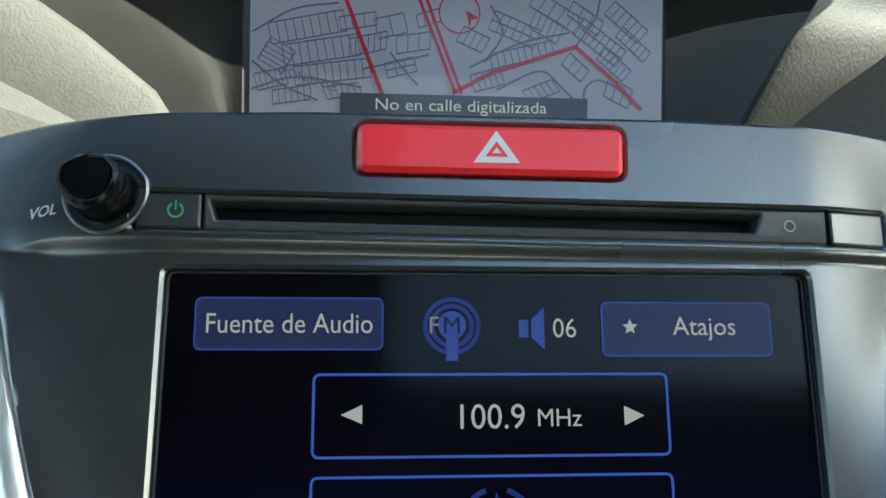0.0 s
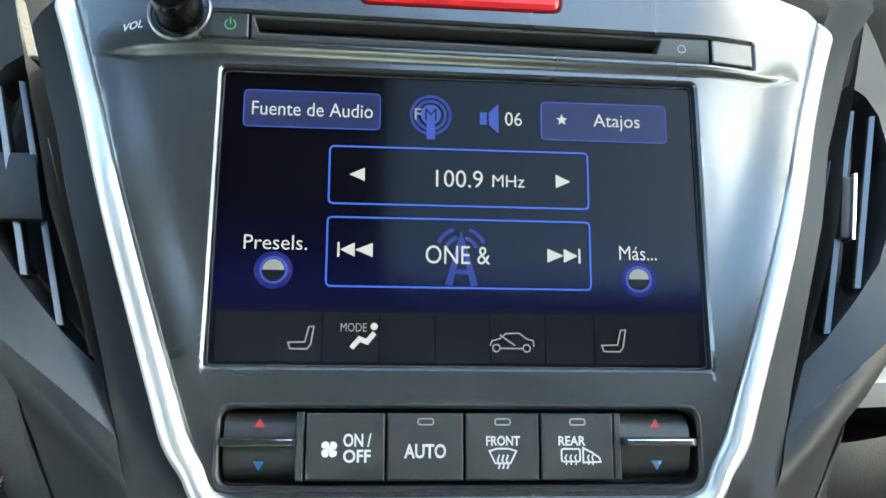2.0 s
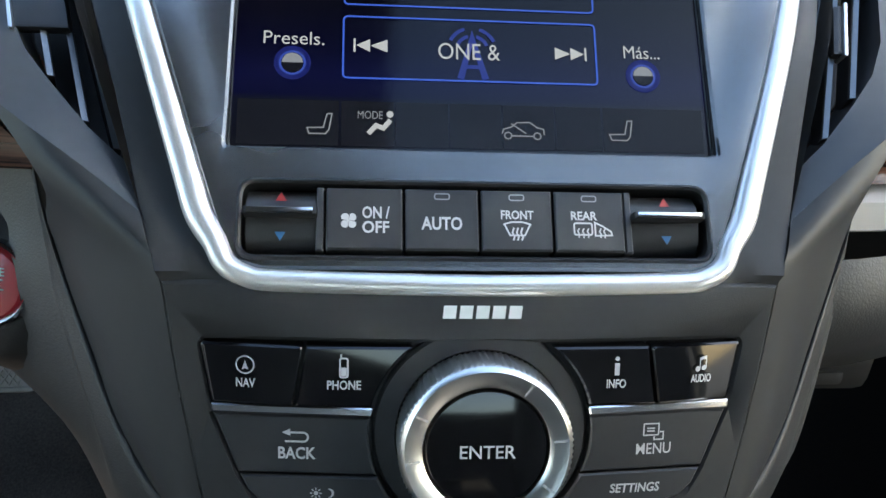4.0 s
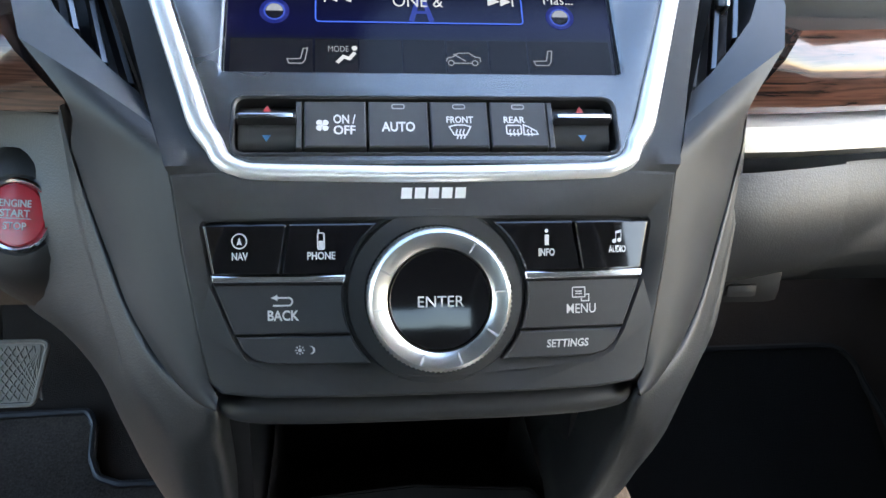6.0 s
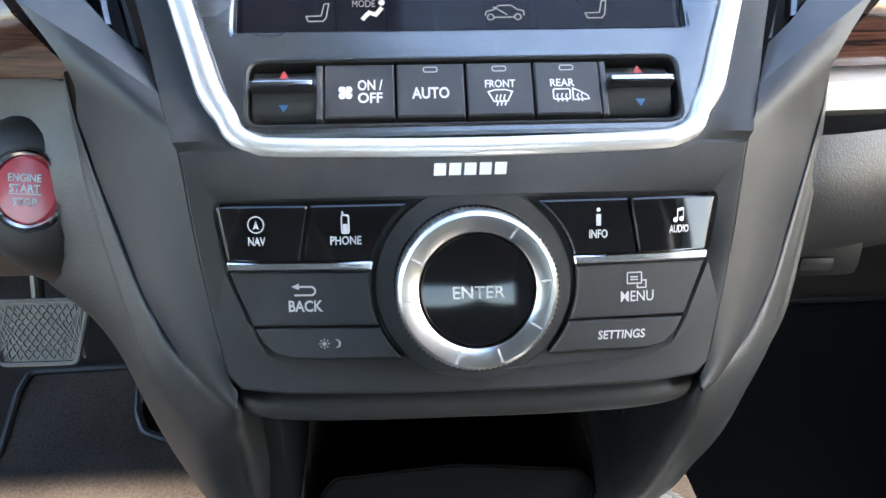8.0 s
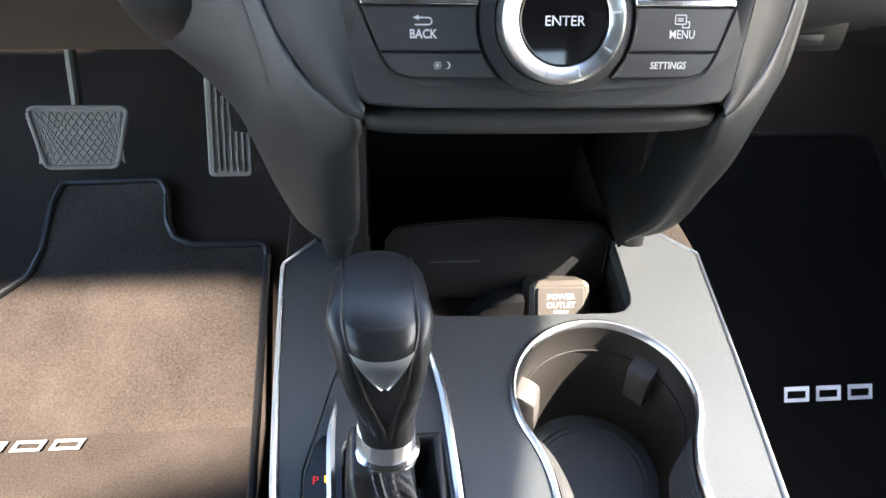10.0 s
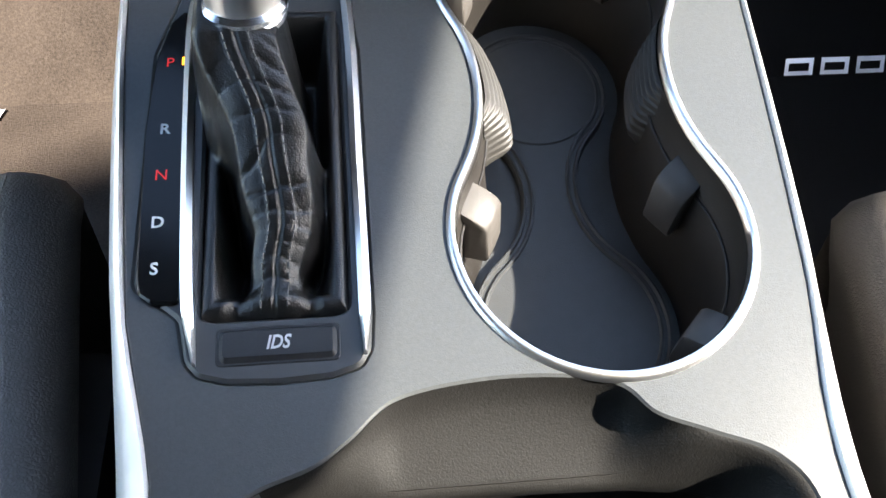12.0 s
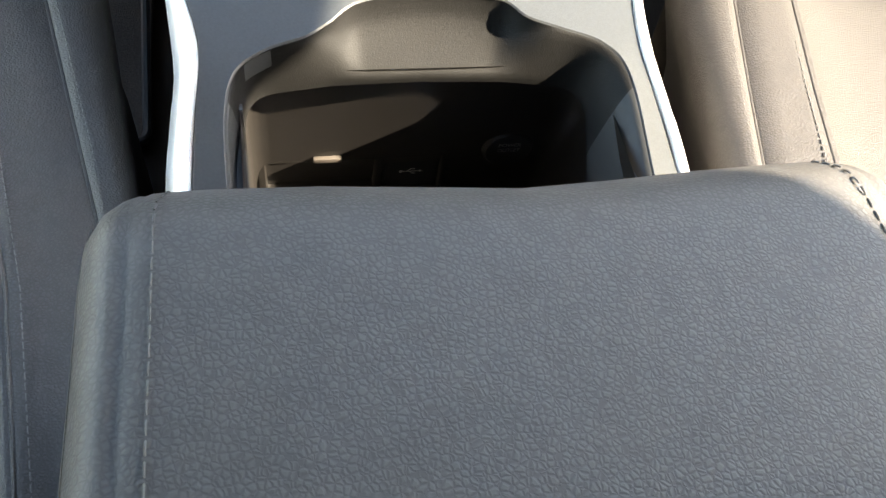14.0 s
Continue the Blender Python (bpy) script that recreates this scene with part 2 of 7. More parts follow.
def sunroof_material():
    """Clear tinted glass pane."""
    m = bpy.data.materials.new("sunroof_glass")
    m.use_nodes = True
    b = m.node_tree.nodes["Principled BSDF"]
    b.inputs["Base Color"].default_value = (0.80, 0.86, 0.88, 1)
    b.inputs["Roughness"].default_value = 0.02
    b.inputs["Transmission Weight"].default_value = 1.0
    b.inputs["IOR"].default_value = 1.02
    return m


GLASS = sunroof_material()


def wood_material():
    m = material("dark_wood_veneer", (0.10, 0.04, 0.025), 0.12, var=0, coat=0.6)
    t = m.node_tree
    b = t.nodes["Principled BSDF"]
    co = t.nodes.new("ShaderNodeTexCoord")
    mp = t.nodes.new("ShaderNodeMapping")
    mp.inputs["Scale"].default_value = (6, 60, 160)
    w = t.nodes.new("ShaderNodeTexNoise")
    w.inputs["Scale"].default_value, w.inputs["Detail"].default_value, w.inputs["Distortion"].default_value = 2.0, 8, 1.2
    r = t.nodes.new("ShaderNodeValToRGB")
    r.color_ramp.elements[0].position, r.color_ramp.elements[0].color = 0.35, (0.035, 0.016, 0.012, 1)
    r.color_ramp.elements[1].position, r.color_ramp.elements[1].color = 0.65, (0.16, 0.07, 0.045, 1)
    t.links.new(co.outputs["Object"], mp.inputs["Vector"])
    t.links.new(mp.outputs["Vector"], w.inputs["Vector"])
    t.links.new(w.outputs["Fac"], r.inputs["Fac"])
    t.links.new(r.outputs["Color"], b.inputs["Base Color"])
    return m


WOOD = wood_material()


# ---- building helpers ----
def UP(x, v, n):
    """Point of the upper panel: across, up the slope, out of it. It bends back at its upper flanks; the slot sits askew."""
    n -= 1.05 * max(0.0, min(abs(x), 0.150) - 0.088) ** 1.5 * smooth(0.635, 0.712, v)
    v += 0.013 * (0.045 - x) * smooth(0.714, 0.7205, v) * (1 - smooth(0.7335, 0.7400, v)) * (1 - smooth(0.116, 0.130, abs(x)))
    rim = smooth(0.0865, 0.0925, abs(x))
    v -= 0.0028 * (1 - smooth(0.5992 - 0.022 * rim, 0.6045 + 0.055 * rim, v))
    return Vector((x, 0.6846 * v - 0.7289 * n, 0.7289 * v + 0.6846 * n))


def LO(x, v, n):
    """Point of the lower panel, which bulges in the middle."""
    n += 0.0036 - 0.0070 * (min(abs(x), 0.094) / 0.091) ** 4
    return Vector((x, 0.3436 * v - 0.9391 * n, 0.9391 * v + 0.3436 * n))


def smooth(a, b, t):
    t = min(1.0, max(0.0, (t - a) / (b - a)))
    return t * t * (3 - 2 * t)


def CT(x, y, h):
    """Point of the console's top: across, along, above it."""
    return Vector((x - 0.003, y, 0.428 + 0.171 * y + h - 0.012 * smooth(-0.18, -0.30, y)))


def WORLD(x, y, z):
    return Vector((x, y, z))


def part(name, bm, mat, parent=None, label="", smooth_faces=True, angle=35):
    me = bpy.data.meshes.new(name)
    bmesh.ops.recalc_face_normals(bm, faces=bm.faces)
    bm.to_mesh(me)
    bm.free()
    me.materials.append(mat)
    ob = new(name, me)
    if smooth_faces:
        me.shade_smooth()
        me.set_sharp_from_angle(angle=radians(angle))
    if parent is not None:
        ob.parent = parent
    if label:
        ob["label"] = label
    return ob


def thing(name, label, category, group="", kind=""):
    return tagged(new(name), label, category, group, kind)


def inset(loop, d):
    """A closed 2D loop, counter-clockwise, moved inwards by d."""
    out = []
    n = len(loop)
    for i in range(n):
        a, b, c = (Vector(loop[j % n]) for j in (i - 1, i, i + 1))
        e, f = (b - a), (c - b)
        if e.length < 1e-9 or f.length < 1e-9:
            out.append(tuple(b))
            continue
        e.normalize(), f.normalize()
        m = Vector((-e.y - f.y, e.x + f.x))
        if m.length < 1e-6:
            out.append(tuple(b))
            continue
        m.normalize()
        k = max(0.35, m.dot(Vector((-e.y, e.x))))
        out.append(tuple(b + m * d / k))
    return out


def ccw(loop):
    s = sum(loop[i - 1][0] * loop[i][1] - loop[i][0] * loop[i - 1][1] for i in range(len(loop)))
    return list(loop) if s > 0 else list(loop)[::-1]


def rounded(points, r, seg=5):
    """A polygon with its corners filleted; r one radius or one for each corner."""
    pts = ccw(points)
    rad = r if isinstance(r, (list, tuple)) else [r] * len(pts)
    out = []
    for i in range(len(pts)):
        a, b, c = (Vector(pts[j % len(pts)]) for j in (i - 1, i, i + 1))
        u, w = (a - b), (c - b)
        lu, lw = u.length, w.length
        u.normalize(), w.normalize()
        ang = math.acos(max(-1, min(1, u.dot(w))))
        if rad[i] <= 0 or ang > 3.1:
            out.append(tuple(b))
            continue
        d = min(rad[i] / math.tan(ang / 2), 0.48 * lu, 0.48 * lw)
        p, q = b + u * d, b + w * d
        for k in range(seg + 1):
            s = k / seg
            out.append(tuple((1 - s) ** 2 * p + 2 * s * (1 - s) * b + s * s * q))
    return out


def rrect(cx, cy, w, h, r, seg=5):
    return rounded([(cx - w / 2, cy - h / 2), (cx + w / 2, cy - h / 2), (cx + w / 2, cy + h / 2), (cx - w / 2, cy + h / 2)], r, seg)


def circle(cx, cy, r, seg=40):
    return [(cx + r * math.cos(math.tau * k / seg), cy + r * math.sin(math.tau * k / seg)) for k in range(seg)]


def resample(loop, n):
    pts = [Vector(p) for p in loop]
    pts.append(pts[0])
    ln = [0.0]
    for a, b in zip(pts, pts[1:]):
        ln.append(ln[-1] + (b - a).length)
    out, j = [], 0
    for k in range(n):
        s = ln[-1] * k / n
        while ln[j + 1] < s:
            j += 1
        f = (s - ln[j]) / max(1e-9, ln[j + 1] - ln[j])
        out.append(tuple(pts[j].lerp(pts[j + 1], f)))
    return out


def plate(outer, n0, n1, at, holes=(), b=0.0008, back=False):
    """A plate with holes and eased edges, between the heights n0 and n1."""
    bm = bmesh.new()
    loops = [(ccw(outer), b)] + [(ccw(h), -b) for h in holes]
    edges, walls = [], []
    for loop, d in loops:
        top = [bm.verts.new(at(*p, n1)) for p in inset(loop, d)]
        mid = [bm.verts.new(at(*p, n1 - b)) for p in loop]
        low = [bm.verts.new(at(*p, n0)) for p in loop]
        k = len(loop)
        for i in range(k):
            edges.append(bm.edges.new((top[i - 1], top[i])))
            walls.append((top[i - 1], top[i], mid[i], mid[i - 1]))
            walls.append((mid[i - 1], mid[i], low[i], low[i - 1]))
        if back and d > 0:
            walls.append(tuple(low))
    bmesh.ops.triangle_fill(bm, use_beauty=True, edges=edges)
    for w in walls:
        bm.faces.new(w)
    return bm


def flat(loops, n, at, bm=None):
    """Filled flat shapes."""
    bm = bm or bmesh.new()
    for loop in loops:
        bm.faces.new([bm.verts.new(at(*p, n)) for p in loop])
    return bm


def stroke(lines, width, n, at, bm=None, closed=False):
    """Flat lines of one width."""
    bm = bm or bmesh.new()
    for line in lines:
        pts = [Vector(p) for p in line]
        k = len(pts)
        L, R = [], []
        for i in range(k):
            a = pts[i - 1] if (i > 0 or closed) else pts[i]
            c = pts[(i + 1) % k] if (i < k - 1 or closed) else pts[i]
            e, f = pts[i] - a, c - pts[i]
            e = e.normalized() if e.length > 1e-9 else f.normalized()
            f = f.normalized() if f.length > 1e-9 else e
            m = Vector((-e.y - f.y, e.x + f.x))
            m = m.normalized() if m.length > 1e-6 else Vector((-e.y, e.x))
            s = width / 2 / max(0.4, m.dot(Vector((-e.y, e.x))))
            L.append(bm.verts.new(at(*(pts[i] + m * s), n)))
            R.append(bm.verts.new(at(*(pts[i] - m * s), n)))
        for i in range(k if closed else k - 1):
            j = (i + 1) % k
            bm.faces.new((L[i], L[j], R[j], R[i]))
    return bm


def loft(sections, close=True, caps=True, bm=None):
    bm = bm or bmesh.new()
    rows = [[bm.verts.new(p) for p in s] for s in sections]
    k = len(rows[0])
    for a, b in zip(rows, rows[1:]):
        for i in range(k if close else k - 1):
            j = (i + 1) % k
            bm.faces.new((a[i], a[j], b[j], b[i]))
    if caps and close:
        bm.faces.new(rows[0][::-1])
        bm.faces.new(rows[-1])
    return bm


def lathe(profile, cx, cy, at, seg=48, n=0.0, bm=None):
    """Turned shape on a panel: profile of radius and height."""
    secs = [[at(cx + r * math.cos(math.tau * k / seg), cy + r * math.sin(math.tau * k / seg), n + h) for k in range(seg)] for r, h in profile]
    return loft(secs, True, True, bm)


def tube(points, r, seg=8, bm=None):
    pts = [Vector(p) for p in points]
    secs = []
    for i, p in enumerate(pts):
        d = (pts[min(i + 1, len(pts) - 1)] - pts[max(i - 1, 0)]).normalized()
        u = d.cross(Vector((0.3, 0.2, 1))).normalized()
        w = d.cross(u)
        rr = r[i] if isinstance(r, (list, tuple)) else r
        secs.append([p + (u * math.cos(math.tau * k / seg) + w * math.sin(math.tau * k / seg)) * rr for k in range(seg)])
    return loft(secs, True, True, bm)


def box(x0, x1, y0, y1, z0, z1, b=0.0, at=WORLD, bm=None):
    bm = bm or bmesh.new()
    g = bmesh.new()
    vs = [g.verts.new((x, y, z)) for z in (z0, z1) for y in (y0, y1) for x in (x0, x1)]
    for f in ((0, 2, 3, 1), (4, 5, 7, 6), (0, 1, 5, 4), (2, 6, 7, 3), (0, 4, 6, 2), (1, 3, 7, 5)):
        g.faces.new([vs[i] for i in f])
    if b > 0:
        bmesh.ops.bevel(g, geom=g.edges[:], offset=b, segments=2, affect="EDGES", profile=0.6)
    idx = {v: bm.verts.new(at(*v.co)) for v in g.verts}
    for f in g.faces:
        bm.faces.new([idx[v] for v in f.verts])
    g.free()
    return bm


def lettering(text, cx, cy, height, n, at, mat, parent, label="", width=None, slant=0.0, thick=None, align="CENTER", name="lettering"):
    """Letters in the built-in font on a panel; height is that of a capital."""
    cu = bpy.data.curves.new("letters", "FONT")
    cu.body, cu.align_x, cu.align_y, cu.size = text, align, "CENTER", height / 0.69
    cu.shear, cu.offset, cu.resolution_u = slant, (0.035 if mat is WHITE else 0.0) * height if thick is None else thick, 3
    tmp = bpy.data.objects.new("letters", cu)
    me = bpy.data.meshes.new_from_object(tmp)
    bpy.data.objects.remove(tmp)
    bpy.data.curves.remove(cu)
    k = 1.0
    xs = [v.co.x for v in me.vertices]
    ys = [v.co.y for v in me.vertices]
    mid = (max(ys) + min(ys)) / 2 if xs else 0
    if width and xs:
        k = width / (max(xs) - min(xs))
    for v in me.vertices:
        v.co = at(cx + v.co.x * k, cy + v.co.y - (mid if align == "CENTER" else 0), n)
    me.name = name
    me.materials.append(mat)
    ob = new(name, me)
    ob.parent = parent
    if label:
        ob["label"] = label
    return ob


def arc(cx, cy, r, a0, a1, seg=12):
    return [(cx + r * math.cos(radians(a0 + (a1 - a0) * k / seg)), cy + r * math.sin(radians(a0 + (a1 - a0) * k / seg))) for k in range(seg + 1)]


def mirror(points, s):
    return [(s * p[0], *p[1:]) for p in points]


def stitches(path, step, length, r, bm=None, lift=0.0):
    """Short thread lengths along a 3D path."""
    bm = bm or bmesh.new()
    pts = [Vector(p) for p in path]
    carry = 0.0
    for a, b in zip(pts, pts[1:]):
        d = (b - a)
        ln = d.length
        if ln < 1e-9:
            continue
        d.normalize()
        s = carry
        while s < ln:
            p = a + d * s
            q = p + d * length
            up = Vector((0, 0, lift))
            tube([p, p.lerp(q, 0.25) + up + Vector((0, 0, r)), p.lerp(q, 0.75) + up + Vector((0, 0, r)), q], r, 5, bm)
            s += step
        carry = s - ln
    return bm


def curve_points(pts, n=8):
    """Catmull-Rom through 3D points."""
    P_ = [Vector(p) for p in pts]
    P_ = [2 * P_[0] - P_[1]] + P_ + [2 * P_[-1] - P_[-2]]
    out = []
    for i in range(1, len(P_) - 2):
        a, b, c, d = P_[i - 1:i + 3]
        for k in range(n):
            t = k / n
            out.append(0.5 * ((2 * b) + (c - a) * t + (2 * a - 5 * b + 4 * c - d) * t * t + (3 * b - a - 3 * c + d) * t ** 3))
    out.append(P_[-2])
    return out


# ---- the car's shell ----
def floor_z(y):
    return 0.06 + 0.75 * max(0.0, y - 0.34) - 0.35 * max(0.0, y - 0.66)


ys = [-2.2, -1.2, -0.6, 0.0, 0.2, 0.30, 0.34, 0.38, 0.45, 0.55, 0.66, 0.72, 0.85]
bm = loft([[(x, y, floor_z(y) - d) for x, d in ((-0.76, 0.0), (-0.45, 0.0), (-0.2, 0.0), (0.2, 0.0), (0.45, 0.0), (0.76, 0.0))] for y in ys], False)
tagged(part("floor", bm, CARPET), "dark brown car floor carpet", "floor", kind="structure")
tagged(part("ground", box(-60, 60, -60, 60, -0.42, -0.40), ASPHALT), "grey asphalt outside the car", "ground", kind="structure")
# unseen roof opening, set off-centre so the sky mirrors in fascia and screen
hole = rounded([(-0.02, -0.17), (0.60, -0.17), (0.60, 0.086), (-0.02, 0.086)], 0.04)
# front edge notched to keep the sun off the fascia's right end
bm = plate([(-0.74, -2.2), (0.74, -2.2), (0.74, 0.148), (0.31, 0.146), (0.24, 0.102), (-0.24, 0.102), (-0.31, 0.146), (-0.74, 0.148)], 1.10, 1.13, WORLD, [hole], 0.004, back=False)
for s in (-1, 1):
    loft([[(s * 0.68, y, 1.12), (s * 0.68, y, z + 0.008), (s * 0.69, y, z), (s * 0.77, y, z), (s * 0.78, y, z + 0.008), (s * 0.78, y, 1.12)] for y, z in ((-2.2, 1.055), (-0.45, 1.055), (-0.30, 1.049), (-0.15, 1.041), (0.10, 1.030))], bm=bm)
tagged(part("ceiling", bm, HEADLINER), "grey fabric car headliner, sunroof and front edge shaped for the light", "ceiling", kind="structure")
roof_glass = thing("sunroof", "unseen tinted sunroof pane, set off-centre for reflections", "sunroof")
part("pane", plate(rounded([(-0.03, -0.18), (0.61, -0.18), (0.61, 0.095), (-0.03, 0.095)], 0.05), 1.131, 1.136, WORLD, b=0.001, back=True), GLASS, roof_glass)
for s, n in ((-1, "wall_left"), (1, "wall_right")):
    bm = bmesh.new()
    x0, x1 = sorted((s * 0.76, s * 0.82))
    if s > 0:
        box(x0, x1, -2.2, 0.95, -0.10, 0.60, 0.01, bm=bm)
    else:
        box(x0, x1, -2.2, -0.50, -0.10, 0.60, 0.01, bm=bm)
        box(x0, x1, -0.50, 0.62, -0.10, 0.31, 0.01, bm=bm)
        box(x0, x1, 0.62, 0.95, -0.10, 0.60, 0.01, bm=bm)
    box(x0, x1, -0.95, -0.655, 0.60, 1.06, 0.01, bm=bm)
    loft([[(x, -0.48, 1.085), (x, -0.525, 1.046), (x, -0.565, 1.012), (x, -0.70, 0.89), (x, -0.72, 1.085)] for x in (x0, x1)], bm=bm)
    box(x0, x1, -2.2, -1.8, 0.60, 1.0, 0.01, bm=bm)
    # extra slanted post, unseen: put here to shade the floor near the seat
    if s < 0:
        loft([[(x0, 0.010, 0.29), (x0, -0.120, 0.29), (x1, -0.120, 0.29), (x1, 0.010, 0.29)], [(x0, -0.280, 1.09), (x0, -0.410, 1.09), (x1, -0.410, 1.09), (x1, -0.280, 1.09)]], bm=bm)
    loft([[(s * 0.80, 0.95, 0.60), (s * 0.80, 0.88, 0.60), (s * 0.74, 0.88, 0.60), (s * 0.74, 0.95, 0.60)],
          [(s * 0.74, 0.12, 1.12), (s * 0.74, 0.05, 1.12), (s * 0.68, 0.05, 1.06), (s * 0.68, 0.12, 1.06)]], bm=bm)
    tagged(part(n, bm, DOOR), "dark door trim and window posts" if s > 0 else "dark sill and posts of the open driver's door, one added for shade", "wall", kind="structure")
bm = box(-0.76, 0.76, 0.85, 0.95, -0.1, 0.70, 0.01)
tagged(part("wall_front", bm, BLACK), "black bulkhead behind the pedals", "wall", kind="structure")
bm = box(-0.76, 0.76, -2.25, -2.2, -0.1, 0.62, 0.01)
box(-0.55, 0.55, -1.25, -1.10, 0.05, 0.78, 0.04, bm=bm)
tagged(part("wall_rear", bm, DOOR), "dark rear bench and tail trim", "wall", kind="structure")

# ---- dashboard ----
dash = thing("dashboard", "dark grey moulded car dashboard with wood trim", "dashboard")


def dash_section(x):
    """Profile of the dash at x: from the windscreen over the pad, down the face to the knee panel."""
    a = smooth(0.05, 0.22, abs(x))
    return [(x, 0.86, 0.78), (x, 0.60, 0.835 + 0.02 * a), (x, 0.44, 0.83 + 0.035 * a), (x, 0.34 - 0.02 * a, 0.80 + 0.055 * a), (x, 0.285 - 0.03 * a, 0.77 + 0.065 * a),
            (x, 0.262 - 0.02 * a, 0.75 + 0.035 * a), (x, 0.25, 0.715), (x, 0.245, 0.69), (x, 0.24, 0.66), (x, 0.225, 0.62), (x, 0.235, 0.575), (x, 0.27, 0.545), (x, 0.36, 0.53), (x, 0.60, 0.56)]


for s in (-1, 1):
    xs = [s * v for v in (0.125, 0.15, 0.18, 0.22, 0.28, 0.36, 0.46, 0.60, 0.755)]
    secs = [dash_section(x) for x in xs]
    # pad tone differs by side: sunlit on the left, shaded on the right
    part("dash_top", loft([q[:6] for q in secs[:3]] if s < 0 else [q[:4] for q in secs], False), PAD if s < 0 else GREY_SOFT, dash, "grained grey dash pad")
    if s < 0:
        part("dash_top", loft([q[:4] for q in secs[2:]], False), PAD, dash, "grained grey dash pad")
        part("dash_side", loft([q[5:] for q in secs[:3]], False), GREY_SOFT, dash)
    part("dash_side", loft([q[3:] for q in (secs[2:] if s < 0 else secs)], False), GREY_SOFT, dash)
    # knee panel and glove box face
    if s > 0:
        prof = [(0.158, 0.670), (0.150, 0.655), (0.149, 0.635), (0.155, 0.615), (0.170, 0.598), (0.195, 0.587), (0.25, 0.575), (0.34, 0.56)]
        secs = [[(x, y + 0.03 * smooth(0.16, 0.4, x) - 0.026 * (1 - smooth(0.145, 0.29, x)) * smooth(0.575, 0.61, z), z - 0.01 * smooth(0.16, 0.4, x)) for y, z in prof] for x in (0.156, 0.161, 0.168, 0.18, 0.20, 0.217, 0.228, 0.2315)]
        part("knee_panel", loft(secs, False), GRAINED, dash, "dark grey textured lower dash")
        secs = [[(x, y + 0.004 + 0.03 * smooth(0.16, 0.4, x) - 0.026 * (1 - smooth(0.145, 0.29, x)) * smooth(0.575, 0.61, z), z - 0.01 * smooth(0.16, 0.4, x)) for y, z in prof] for x in (0.2345, 0.26, 0.32, 0.45, 0.755)]
        part("glovebox_lid", loft(secs, False), GRAINED, dash, "dark grey textured glovebox lid")
        part("latch_recess", box(0.160, 0.204, 0.1445, 0.19, 0.589, 0.615, 0.008), LINER, dash)
        part("glovebox_latch", box(0.170, 0.188, 0.1425, 0.150, 0.5950, 0.6030, 0.003), BLACK, dash, "black glovebox latch")
    else:
        prof = [(0.20, 0.69), (0.195, 0.66), (0.20, 0.62), (0.215, 0.580), (0.24, 0.553), (0.36, 0.535)]
        secs = [[(x, y, z) for y, z in prof] for x in (-0.755, -0.5, -0.36, -0.28, -0.24, -0.20)]
        part("knee_panel", loft(secs, False), KNEE, dash, "taupe knee panel, lightened for warm light")
        part("switch_blank", box(-0.315, -0.285, 0.190, 0.20, 0.615, 0.630, 0.002), BLACK, dash)
        part("pod_socket", box(-0.375, -0.335, 0.185, 0.20, 0.600, 0.628, 0.004), BLACK, dash)
    # wood band over a chrome strip
    xw = [s * v for v in (0.150, 0.20, 0.30, 0.45, 0.75)]
    clear = lambda x, z: s * max(abs(x), 0.160 + 0.80 * (z - 0.695))
    part("wood_trim", loft([[(clear(x, z), y + 0.05 * smooth(0.15, 0.5, abs(x)), z) for y, z in ((0.158, 0.737), (0.150, 0.724), (0.149, 0.708), (0.154, 0.695))] + [(clear(x, 0.695), 0.215, 0.695), (clear(x, 0.737), 0.215, 0.737)] for x in xw]), WOOD, dash, "dark glossy wood veneer band")
    if s > 0:
        part("chrome_strip", loft([[(x, 0.158 + 0.05 * smooth(0.15, 0.5, abs(x)), 0.694), (x, 0.146 + 0.05 * smooth(0.15, 0.5, abs(x)), 0.690),
                                (x, 0.145 + 0.05 * smooth(0.15, 0.5, abs(x)), 0.677), (x, 0.155 + 0.05 * smooth(0.15, 0.5, abs(x)), 0.671),
                                (x, 0.20, 0.671), (x, 0.20, 0.694)] for x in xw]), CHROME_TRIM, dash, "satin chrome strip")
    # wing beside the control plate, from the vent down
    up4 = [[UP(s * x, v, n) for x, v, n in row] for row in (
        ((0.1165, 0.5865, 0.4035), (0.1380, 0.6030, 0.4015), (0.1590, 0.6180, 0.3990), (0.1790, 0.6330, 0.3940)),
        ((0.1125, 0.5745, 0.4065), (0.1270, 0.5840, 0.4040), (0.1415, 0.5925, 0.3985), (0.1545, 0.6005, 0.3930)))]
    for (xa, va), b in (((0.1082, 0.6745), (0.1600, 0.135, 0.682)), ((0.1055, 0.655), (0.1510, 0.122, 0.658)), ((0.1035, 0.640), (0.1420, 0.109, 0.638)), ((0.1005, 0.622), (0.1320, 0.094, 0.620)), ((0.0965, 0.600), (0.1160, 0.076, 0.602)), ((0.0937, 0.588), (0.1020, 0.0640, 0.592)), ((0.0900, 0.5812), (0.0915, 0.0560, 0.592))):
        A, B = LO(s * xa, va, 0.1574), Vector((s * b[0], b[1], b[2]))
        up4.append([A, A.lerp(B, 0.36) + Vector((0, -0.0040, 0.0)), A.lerp(B, 0.72) + Vector((0, -0.0040, 0.0)), B])
    cols = [curve_points([row[i] for row in up4], 4) for i in range(4)]
    part("frame_wing", loft([curve_points([q[k] for q in cols], 4) for k in range(len(cols[0]))], False), GREY, dash, "satin dark grey frame beside the keys", angle=60)
